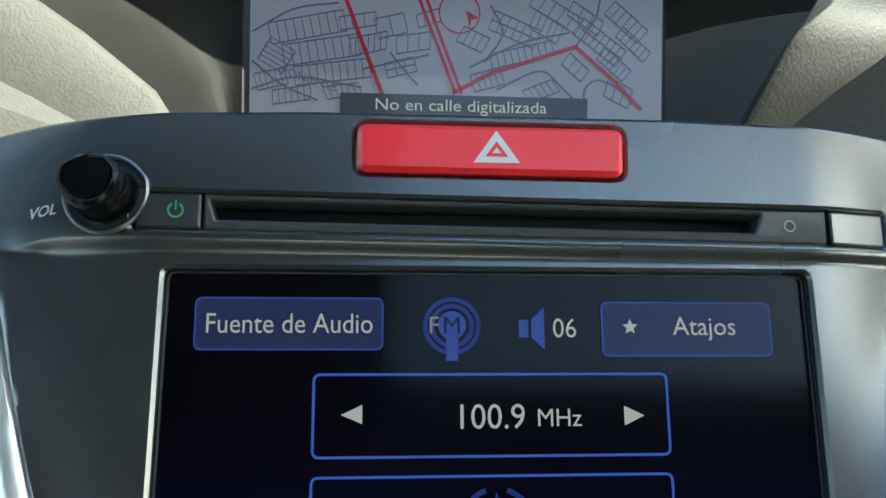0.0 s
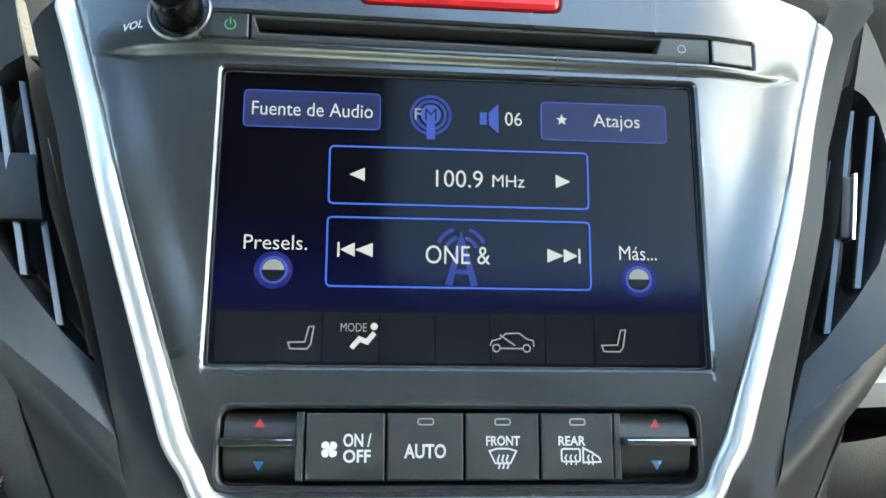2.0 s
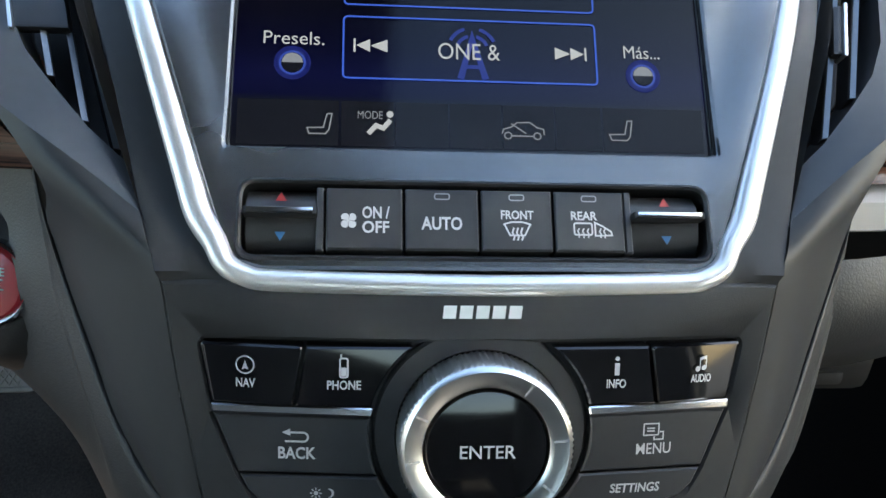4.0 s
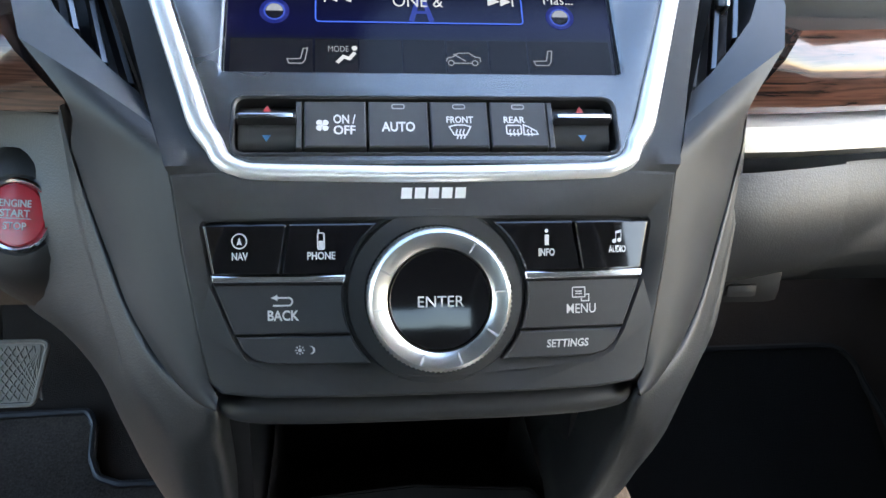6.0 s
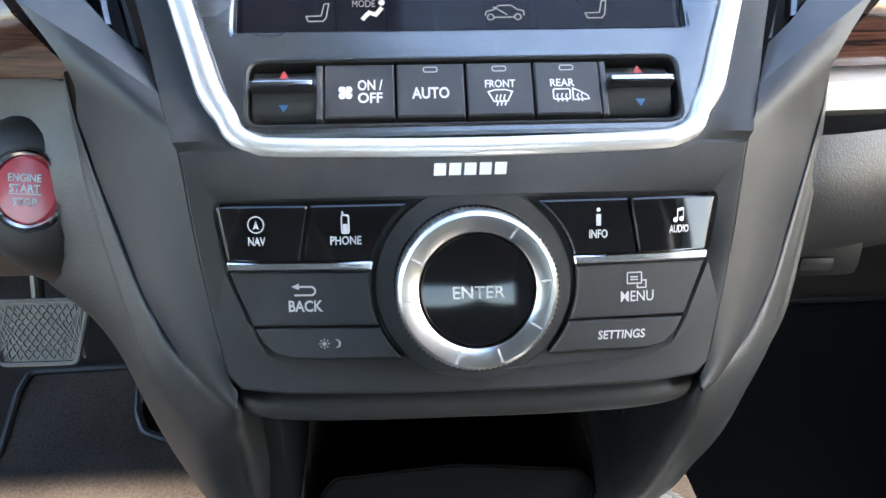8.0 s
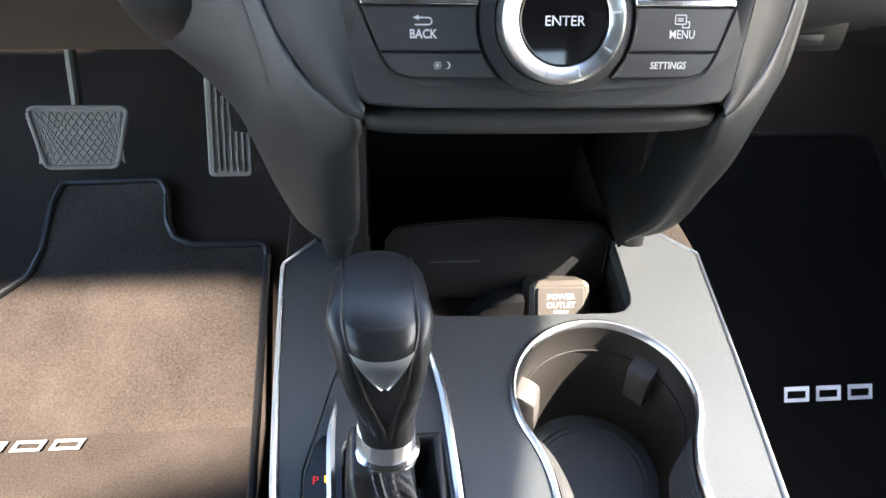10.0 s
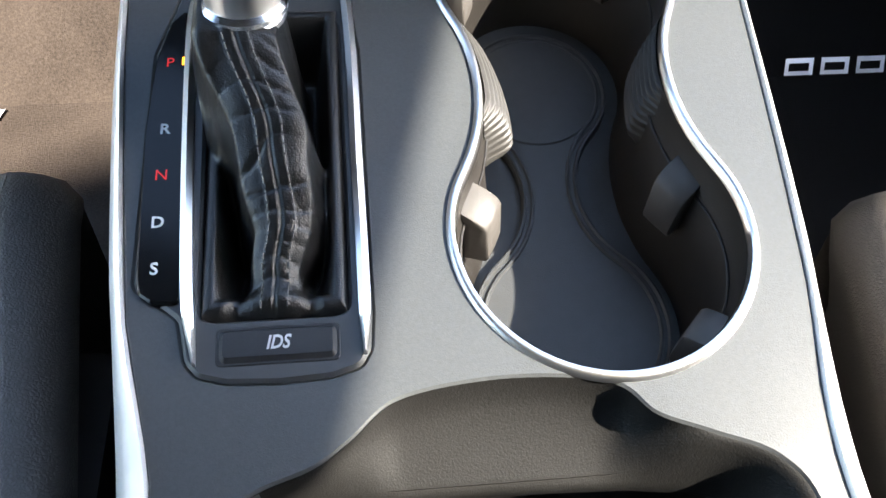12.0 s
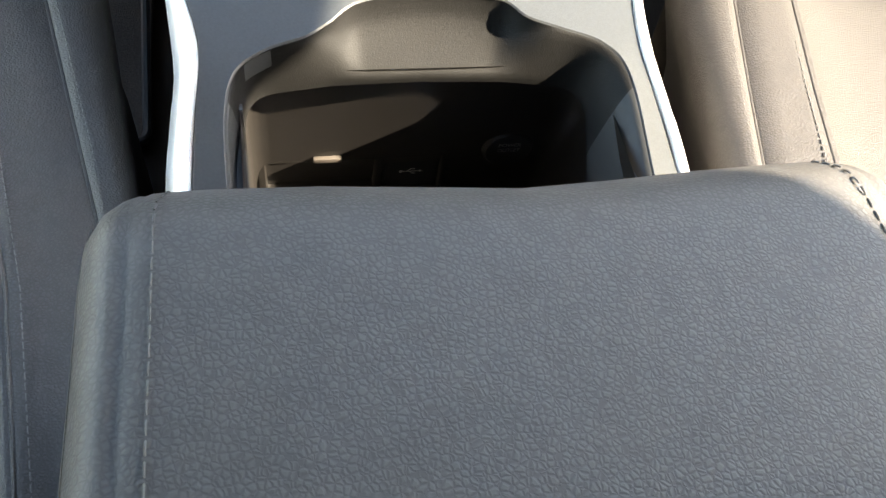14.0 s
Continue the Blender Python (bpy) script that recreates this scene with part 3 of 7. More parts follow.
    # padded leg outside the wing, ending on the console
    w = 1.0 if s < 0 else 0.0
    rows5 = [((0.1660, 0.148, 0.700), (0.1675, 0.149, 0.697), (0.1690, 0.152, 0.695), (0.1710, 0.158, 0.693), (0.176 + 0.04 * w, 0.19, 0.69)),
             ((0.1600, 0.135, 0.682), (0.1620, 0.136, 0.677), (0.1640, 0.139, 0.674), (0.1670, 0.146, 0.672), (0.172 + 0.05 * w, 0.19, 0.671)),
             ((0.1510, 0.122, 0.658), (0.1540, 0.122, 0.653), (0.1575, 0.124, 0.649), (0.1610, 0.131, 0.646), (0.170 + 0.06 * w, 0.18, 0.643)),
             ((0.1320, 0.094, 0.620), (0.1360, 0.094, 0.612), (0.1420, 0.099, 0.606), (0.1480, 0.109, 0.602), (0.156 + 0.055 * w, 0.175, 0.60 - 0.01 * w))]
    if s < 0:
        rows5 += [((0.1160, 0.076, 0.602), (0.1220, 0.078, 0.592), (0.1320, 0.086, 0.584), (0.1490, 0.110, 0.578), (0.190, 0.170, 0.570)),
                  ((0.0930, 0.060, 0.588), (0.1040, 0.066, 0.574), (0.1200, 0.078, 0.564), (0.1510, 0.118, 0.556), (0.168, 0.155, 0.552)),
                  ((0.0935, 0.075, 0.568), (0.1020, 0.074, 0.552), (0.1180, 0.082, 0.541), (0.1465, 0.120, 0.533), (0.157, 0.150, 0.532)),
                  ((0.0930, 0.083, 0.540), (0.1020, 0.081, 0.527), (0.1160, 0.088, 0.518), (0.1400, 0.120, 0.512), (0.148, 0.148, 0.512)),
                  ((0.0930, 0.094, 0.513), (0.1010, 0.091, 0.503), (0.1130, 0.096, 0.497), (0.1310, 0.118, 0.493), (0.137, 0.143, 0.494)),
                  ((0.0940, 0.103, 0.497), (0.1010, 0.100, 0.490), (0.1110, 0.103, 0.486), (0.1230, 0.118, 0.484), (0.128, 0.140, 0.484)),
                  ((0.0960, 0.112, 0.489), (0.1020, 0.109, 0.484), (0.1100, 0.111, 0.481), (0.1180, 0.121, 0.480), (0.121, 0.138, 0.480)),
                  ((0.1000, 0.130, 0.455), (0.1040, 0.127, 0.455), (0.1100, 0.128, 0.455), (0.1150, 0.133, 0.455), (0.117, 0.142, 0.455))]
    else:
        rows5 += [((0.1160, 0.076, 0.602), (0.1220, 0.077, 0.592), (0.1300, 0.084, 0.586), (0.1400, 0.102, 0.588), (0.150, 0.140, 0.598)),
                  ((0.0930, 0.060, 0.588), (0.1030, 0.064, 0.574), (0.1160, 0.074, 0.566), (0.1370, 0.104, 0.568), (0.145, 0.140, 0.572)),
                  ((0.0900, 0.072, 0.566), (0.0990, 0.070, 0.552), (0.1120, 0.078, 0.545), (0.1300, 0.102, 0.549), (0.138, 0.140, 0.552)),
                  ((0.0870, 0.082, 0.540), (0.0950, 0.079, 0.528), (0.1060, 0.085, 0.524), (0.1190, 0.100, 0.531), (0.127, 0.140, 0.534)),
                  ((0.0840, 0.092, 0.514), (0.0900, 0.088, 0.505), (0.0980, 0.090, 0.503), (0.1070, 0.098, 0.511), (0.114, 0.140, 0.514)),
                  ((0.0800, 0.102, 0.497), (0.0850, 0.098, 0.491), (0.0910, 0.100, 0.490), (0.0970, 0.106, 0.496), (0.102, 0.140, 0.498)),
                  ((0.0770, 0.112, 0.484), (0.0800, 0.109, 0.481), (0.0840, 0.110, 0.481), (0.0880, 0.116, 0.484), (0.092, 0.140, 0.486)),
                  ((0.0780, 0.130, 0.462), (0.0800, 0.128, 0.462), (0.0830, 0.129, 0.462), (0.0860, 0.132, 0.463), (0.090, 0.142, 0.465))]
    rows5 = [[Vector((s * x, y, z)) for x, y, z in row] for row in rows5]
    rows6 = [[(q[0] + Vector((s * 0.010, 0.075, 0.0))) if i >= 6 else (q[0] + Vector((-s * 0.001, 0.012, -0.002)))] + q for i, q in enumerate(rows5)]
    cols = [curve_points([row[i] for row in rows6], 4) for i in range(6)]
    part("dash_leg", loft([curve_points([q[k] for q in cols], 4) for k in range(len(cols[0]))], False), GRAINED, dash, "padded dark grey leg running down to the console", angle=60)

# unseen block added to stop daylight leaking behind the stack
part("dash_core", box(-0.20, 0.20, 0.33, 0.86, 0.44, 0.775, 0.01), BLACK, dash)

# frame round the chrome trim: strips beside it and the plate under it
def x_in(v):
    return 0.0903 + 0.336 * (v - 0.582)


stack = thing("centre_stack", "dark grey centre stack with screen, keys and chrome trim", "centre stack")
for s in (-1, 1):
    rows_ = []
    for xi, xo, v, n in ((0.1420, 0.1650, 0.7700, 0.4060), (0.1435, 0.1725, 0.7660, 0.4080), (x_in(0.757) + 0.0060, 0.1745, 0.757, 0.4060), (x_in(0.745) + 0.0060, 0.1665, 0.745, 0.4030), (x_in(0.729) + 0.0060, 0.1625, 0.729, 0.4005), (x_in(0.697) + 0.0060, 0.1520, 0.697, 0.4005), (x_in(0.664) + 0.0060, 0.1408, 0.664, 0.4005),
                         (x_in(0.635) + 0.0060, 0.1308, 0.635, 0.4005), (x_in(0.607) + 0.0060, 0.1225, 0.607, 0.4012), (x_in(0.5865) + 0.0060, 0.1165, 0.5865, 0.4035), (0.0900, 0.1125, 0.5745, 0.4060), (0.0850, 0.1095, 0.5650, 0.4080)):
        rows_.append([UP(s * (xi + (xo - xi) * k / 4), v, n - (0.0006 if k == 4 else 0)) for k in range(5)])
    rows_.append([LO(s * (0.0820 + (0.1082 - 0.0820) * k / 4), 0.6745, 0.1578 - (0.0004 if k == 4 else 0)) for k in range(5)])
    rows_.append([LO(s * (0.0820 + (0.1075 - 0.0820) * k / 4), 0.6690, 0.1572) for k in range(5)])
    part("side_frame", loft(rows_, False), GREY, stack, angle=50)

# chrome trim in the shape of a bucket
path = [(-x_in(v) - 0.0045, v) for v in (0.7515, 0.7505, 0.748, 0.743, 0.72, 0.68, 0.64, 0.60, 0.585)]
corner = [(-0.0905, 0.5755), (-0.0870, 0.5675), (-0.0800, 0.5630), (-0.0700, 0.5613)]
left = path + corner
full = left + [(-0.03, 0.5603), (0.0, 0.5600), (0.03, 0.5603)] + [(-x, v) for x, v in reversed(left)]
prof = [(-0.0044, 0.398), (-0.0044, 0.4085), (-0.0030, 0.4108), (0.0, 0.4114), (0.0028, 0.4106), (0.0048, 0.4088), (0.0054, 0.4062), (0.0054, 0.395)]
full = [tuple(p)[:2] for p in curve_points([(x, v, 0) for x, v in full], 5)]
secs = []
for i, p in enumerate(full):
    a, c = Vector(full[max(0, i - 1)]), Vector(full[min(len(full) - 1, i + 1)])
    d = (c - a).normalized()
    nrm = Vector((-d.y, d.x))
    slim = 1.0 - 0.36 * smooth(0.590, 0.563, p[1])
    tip = 0.12 + 0.88 * math.sqrt(min(1.0, max(0.0, (0.7516 - p[1]) / 0.0075)))
    secs.append([UP(*(Vector(p) + nrm * (0.0030 * (1 - tip) - o * tip * (slim if o > 0 else 1.0))), 0.398 + (h - 0.398) * tip) for o, h in prof])
part("chrome_trim", loft(secs, True), CHROME_TRIM, stack, "satin chrome bucket-shaped trim", angle=50)

# main bezel round the screen
outer = [(-x_in(0.7159), 0.7159)] + [(-x_in(v), v) for v in (0.67, 0.62, 0.59)] + [(-0.0875, 0.575), (-0.0830, 0.5685), (-0.0745, 0.5660)]
outer = outer + [(-x, v) for x, v in reversed(outer)]
scr_hole = rounded([(-0.0885, 0.6070), (0.0885, 0.6070), (0.0875, 0.7140), (-0.0875, 0.7140)], 0.0025)
cli_hole = rrect(0.0, 0.5835, 0.1650, 0.0270, 0.0055)
# one fascia from the climate keys to the hazard button: dished round the screen, a ledge under the disc slot
def fascia_rise(x, v):
    crest = smooth(0.7165, 0.7205, v)
    flank = smooth(x_in(v) - 0.020, x_in(v) - 0.002, abs(x)) * smooth(0.570, 0.640, v)
    return 0.0027 * max(crest, flank)


slot_hole = rounded([(-0.0960, 0.7222), (0.1118, 0.7222), (0.1118, 0.7322), (-0.0960, 0.7322)], 0.0008)
haz_hole = rounded([(-0.0382, 0.7394), (0.0358, 0.7390), (0.0362, 0.7540), (-0.0385, 0.7542)], 0.0032)
crown = [(x_in(0.7475), 0.7475), (0.1400, 0.7512), (0.1200, 0.7540), (0.0900, 0.7558), (0.05, 0.7570), (-0.05, 0.7570), (-0.0900, 0.7558), (-0.1200, 0.7540), (-0.1400, 0.7512), (-x_in(0.7475), 0.7475)]
half_l = [p for p in outer[1:] if p[0] < 0]
half_r = [p for p in outer[:-1] if p[0] > 0]
outline_ = half_l + half_r + crown
bm = plate(outline_, 0.3935, 0.4085, WORLD, [scr_hole, cli_hole, slot_hole, haz_hole], 0.0010)
for k in range(36):
    for s in (-1, 1):
        bmesh.ops.bisect_plane(bm, geom=bm.verts[:] + bm.edges[:] + bm.faces[:], plane_co=(s * (0.084 + 0.0019 * k), 0, 0), plane_no=(1, 0, 0))
for v in (0.595, 0.600, 0.604, 0.608, 0.615, 0.622, 0.63, 0.638, 0.646, 0.654, 0.662, 0.67, 0.678, 0.686, 0.694, 0.702, 0.709, 0.7155, 0.7165, 0.7175, 0.7185, 0.7195, 0.7205, 0.73, 0.74):
    bmesh.ops.bisect_plane(bm, geom=bm.verts[:] + bm.edges[:] + bm.faces[:], plane_co=(0, v, 0), plane_no=(0, 1, 0))
for q in bm.verts:
    q.co = UP(q.co.x, q.co.y, q.co.z + (fascia_rise(q.co.x, q.co.y) if q.co.z > 0.40 else 0.0))
part("fascia", bm, BEZEL, stack, "dark metallic fascia round the screen", angle=40)

# disc slot and keys in the strip
slot = part("disc_slot", plate(rrect(0.0078, 0.7272, 0.1710, 0.0094, 0.0006), 0.400, 0.4104, UP, [rounded([(-0.0745, 0.7250), (0.0725, 0.7250), (0.0745, 0.7304), (-0.0765, 0.7304)], 0.0006)], 0.0006), GREY_TRIM, stack, "dark disc slot plate")
part("slot_inside", plate(rrect(-0.001, 0.7277, 0.1535, 0.0056, 0.0004), 0.392, 0.4010, UP), LINER, slot)
part("eject_mark", stroke([circle(0.0822, 0.7272, 0.0015, 20)], 0.0004, 0.41055, UP, closed=True), GREY_PRINT, slot)
power = part("power_key", plate(rrect(-0.0868, 0.7272, 0.0168, 0.0094, 0.0006), 0.400, 0.4108, UP, b=0.0006), KEY, stack)
bm = stroke([arc(-0.0848, 0.7272, 0.0019, 120, 420, 16)], 0.0005, 0.41095, UP)
stroke([[(-0.0848, 0.7272), (-0.0848, 0.7299)]], 0.0005, 0.41095, UP, bm)
part("power_symbol", bm, GREEN_PRINT, power, "green power symbol")
part("eject_key", plate(rrect(0.1027, 0.7270, 0.0172, 0.0092, 0.0008), 0.400, 0.4112, UP, b=0.0005), BEZEL, stack, "pale blank key")
lettering("VOL", -0.1207, 0.7278, 0.0028, 0.41125, UP, WHITE, stack, slant=0.2)

haz = part("hazard_button", plate(rounded([(-0.0376, 0.7400), (0.0352, 0.7396), (0.0356, 0.7534), (-0.0379, 0.7536)], 0.0030), 0.400, 0.4128, UP, b=0.0014), RED_KEY, stack, "red hazard light button")
tri_o = [(-0.0063, 0.7428), (0.0063, 0.7428), (0.0, 0.7518)]
bm = stroke([[(p[0] + 0.0000, p[1]) for p in inset(tri_o, 0.0008)]], 0.0017, 0.41290, UP, closed=True)
stroke([[(p[0], p[1]) for p in inset(tri_o, 0.0030)]], 0.0007, 0.41290, UP, bm, closed=True)
part("warning_triangle", bm, WHITE, haz, "white warning triangle")

knob = part("volume_knob", lathe([(0.0090, 0.0), (0.0089, 0.0030), (0.0080, 0.0060), (0.0077, 0.0100), (0.0080, 0.0138), (0.0077, 0.0154), (0.0068, 0.0160), (0.0060, 0.0156), (0.0, 0.0154)], -0.1034, 0.7322, UP, 48, 0.4105), SELECT, stack, "black rotary volume knob")
part("knob_ring", lathe([(0.0118, 0.0), (0.0118, 0.0012), (0.0112, 0.0016), (0.0107, 0.0012), (0.0107, 0.0)], -0.1034, 0.7322, UP, 48, 0.4110), STRIP, knob, "dark chrome ring")
part("knob_cap", lathe([(0.0060, 0.0), (0.0057, 0.0006), (0.0, 0.0008)], -0.1034, 0.7322, UP, 40, 0.4261), GLOSS, knob, "gloss black knob face")

# ---- touch screen ----
N0 = 0.4046
screen = part("touch_screen", plate(rounded([(-0.0882, 0.6073), (0.0882, 0.6073), (0.0872, 0.7137), (-0.0872, 0.7137)], 0.0022), 0.399, N0, UP, b=0.0002), SCREEN, stack, "black glass touch screen showing the radio in blue")
part("screen_edge", stroke([rounded([(-0.0879, 0.6076), (0.0879, 0.6076), (0.0869, 0.7134), (-0.0869, 0.7134)], 0.0022)], 0.0006, N0 + 0.0004, UP, closed=True), GREY_TRIM, screen)
N1, N2 = N0 + 0.0002, N0 + 0.0004


def key_box(x0, x1, v0, v1, fill, name, r=0.0018, w=0.0007, line=SBLUE):
    lp = rounded([(x0, v0), (x1, v0), (x1, v1), (x0, v1)], r)
    if fill:
        part(name + "_fill", flat([lp], N1, UP), fill, screen)
    part(name, stroke([lp], w, N2, UP, closed=True), line, screen)


key_box(-0.0795, -0.0305, 0.6930, 0.7066, SKEY, "source_key", w=0.0005, line=SICON)
lettering("Fuente de Audio", -0.0550, 0.6999, 0.0052, N2, UP, TXT, screen, width=0.0435)
key_box(0.0292, 0.0768, 0.6913, 0.7058, SKEY, "shortcut_key", w=0.0005, line=SICON)
lettering("Atajos", 0.0580, 0.6986, 0.0050, N2, UP, TXT, screen, width=0.0178)
star = [(0.0370 + (0.0023 if k % 2 == 0 else 0.0010) * math.sin(math.tau * k / 10), 0.6991 + (0.0023 if k % 2 == 0 else 0.0010) * math.cos(math.tau * k / 10)) for k in range(10)]
part("star", flat([star], N2, UP), TXT, screen)
bm = stroke([circle(-0.0119, 0.6993, 0.0072, 30), circle(-0.0119, 0.6993, 0.0054, 30)], 0.0012, N1, UP, closed=True)
part("radio_ring", bm, SICON_DIM, screen)
part("radio_disc", flat([circle(-0.0119, 0.6995, 0.0038, 24), [(-0.0135, 0.690), (-0.0103, 0.690), (-0.0103, 0.697), (-0.0135, 0.697)]], N1 + 0.0001, UP), SICON, screen)
lettering("F", -0.0168, 0.6995, 0.0046, N2, UP, TXT_DIM, screen)
lettering("M", -0.0119, 0.6995, 0.0046, N2 + 0.0001, UP, SDARK, screen)
bm = flat([[(0.0062, 0.6962), (0.0088, 0.6962), (0.0088, 0.7010), (0.0062, 0.7010)], [(0.0096, 0.6962), (0.0132, 0.6928), (0.0132, 0.7044), (0.0096, 0.7010)]], N2, UP)
part("loudspeaker_icon", bm, SICON, screen)
lettering("06", 0.0188, 0.6988, 0.0052, N2, UP, TXT, screen, width=0.0064)
key_box(-0.0483, 0.0463, 0.6652, 0.6864, None, "tuning_box")
lettering("100.9", -0.0020, 0.6754, 0.0064, N2, UP, TXT, screen, width=0.0172)
lettering("MHz", 0.0165, 0.6750, 0.0046, N2, UP, TXT, screen, width=0.0118)
part("arrow_left", flat([[(-0.0412, 0.6760), (-0.0356, 0.6736), (-0.0356, 0.6786)]], N2, UP), TXT, screen)
part("arrow_right", flat([[(0.0398, 0.6754), (0.0342, 0.6780), (0.0342, 0.6728)]], N2, UP), TXT, screen)
key_box(-0.0484, 0.0464, 0.6354, 0.6602, None, "station_box")
lettering("ONE &", -0.0020, 0.6473, 0.0066, N2, UP, TXT, screen, width=0.0232)
bm = flat([[(-0.0447, 0.6458), (-0.0439, 0.6458), (-0.0439, 0.6512), (-0.0447, 0.6512)], [(-0.0438, 0.6485), (-0.0386, 0.6459), (-0.0386, 0.6511)], [(-0.0386, 0.6485), (-0.0322, 0.6459), (-0.0322, 0.6511)]], N2, UP)
part("previous_icon", bm, TXT, screen)
bm = flat([[(0.0420, 0.6450), (0.0428, 0.6450), (0.0428, 0.6504), (0.0420, 0.6504)], [(0.0418, 0.6477), (0.0366, 0.6503), (0.0366, 0.6451)], [(0.0366, 0.6477), (0.0306, 0.6503), (0.0306, 0.6451)]], N2, UP)
part("next_icon", bm, TXT, screen)
bm = stroke([arc(-0.0006, 0.6480, 0.0058, 20, 75, 8), arc(-0.0006, 0.6480, 0.0090, 25, 72, 8), arc(-0.0006, 0.6480, 0.0058, 105, 160, 8), arc(-0.0006, 0.6480, 0.0090, 108, 155, 8)], 0.0014, N1, UP)
stroke([[(-0.0052, 0.6362), (-0.0006, 0.6530), (0.0042, 0.6362)]], 0.0026, N1, UP, bm)
stroke([[(-0.0030, 0.6412), (0.0020, 0.6412)]], 0.0016, N1, UP, bm)
part("mast_icon", bm, SICON_DIM, screen)
lettering("Presels.", -0.0664, 0.6506, 0.0052, N2, UP, TXT, screen, width=0.0220)
lettering("Más...", 0.0641, 0.6492, 0.0052, N2, UP, TXT, screen, width=0.0140)
for cx, cy in ((-0.0667, 0.6408), (0.0642, 0.6396)):
    part("dot_glow", stroke([circle(cx, cy, 0.0045, 28)], 0.0009, N1, UP, closed=True), SICON, screen)
    part("dot_halo", stroke([circle(cx, cy, 0.0058, 28)], 0.0018, N1, UP, closed=True), SHALO, screen)
    part("dot", flat([arc(cx, cy, 0.0038, 0, 180, 14)], N2, UP), TXT_DIM, screen)
    part("dot_shade", flat([arc(cx, cy, 0.0038, 180, 360, 14)], N2, UP), SDARK, screen)
tiles = [-0.0490, -0.0294, -0.0098, 0.0098, 0.0294, 0.0470]
for a, b in zip(tiles, tiles[1:]):
    part("tile", flat([[(a + 0.0003, 0.6090), (b - 0.0003, 0.6090), (b - 0.0003, 0.6262), (a + 0.0003, 0.6262)]], N1, UP), SDARK, screen)
for a, b in ((-0.0855, -0.0496), (0.0476, 0.0855)):
    part("tile", flat([[(a, 0.6090), (b, 0.6090), (b, 0.6262), (a, 0.6262)]], N1, UP), SDARK, screen)
for cx in (-0.0560, 0.0545):
    part("seat_icon", stroke([[(cx + 0.0040, 0.6212), (cx + 0.0030, 0.6150), (cx + 0.0018, 0.6134), (cx - 0.0040, 0.6134), (cx - 0.0048, 0.6156), (cx + 0.0010, 0.6158), (cx + 0.0022, 0.6210)]], 0.0005, N2, UP, closed=True), TXT_DIM, screen)
lettering("MODE", -0.0384, 0.6210, 0.0030, N2, UP, TXT_DIM, screen, width=0.0090)
bm = flat([circle(-0.0312, 0.6214, 0.0013, 14)], N2, UP)
stroke([[(-0.0310, 0.6192), (-0.0336, 0.6160), (-0.0362, 0.6170), (-0.0390, 0.6138)]], 0.0018, N2, UP, bm)
part("airflow_icon", bm, TXT, screen)
bm = stroke([[(0.0096, 0.6150), (0.0102, 0.6168), (0.0130, 0.6176), (0.0152, 0.6194), (0.0200, 0.6196), (0.0226, 0.6176), (0.0250, 0.6170), (0.0252, 0.6148)], [(0.0130, 0.6142), (0.0212, 0.6142)], [(0.0130, 0.6190), (0.0185, 0.6152)]], 0.0005, N2, UP)
stroke([circle(0.0118, 0.6143, 0.0013, 12), circle(0.0226, 0.6143, 0.0013, 12)], 0.0005, N2, UP, bm, closed=True)
part("recirculation_icon", bm, TXT_DIM, screen)

# ---- climate keys ----
clim = part("climate_module", plate(rrect(0.0, 0.5835, 0.1646, 0.0266, 0.0053), 0.385, 0.3985, UP, b=0.0003), BLACK, stack, "black climate key module")
part("climate_gasket", plate(rrect(0.0, 0.5835, 0.1672, 0.0292, 0.0065), 0.400, 0.4094, UP, [rrect(0.0, 0.5835, 0.1634, 0.0254, 0.0052)], 0.0008), BLACK, clim)
def KT(x, v, n):
    return UP(x, v + 0.0013, n)


def KS(x, v, n):
    return UP(x, v - 0.0005, n)


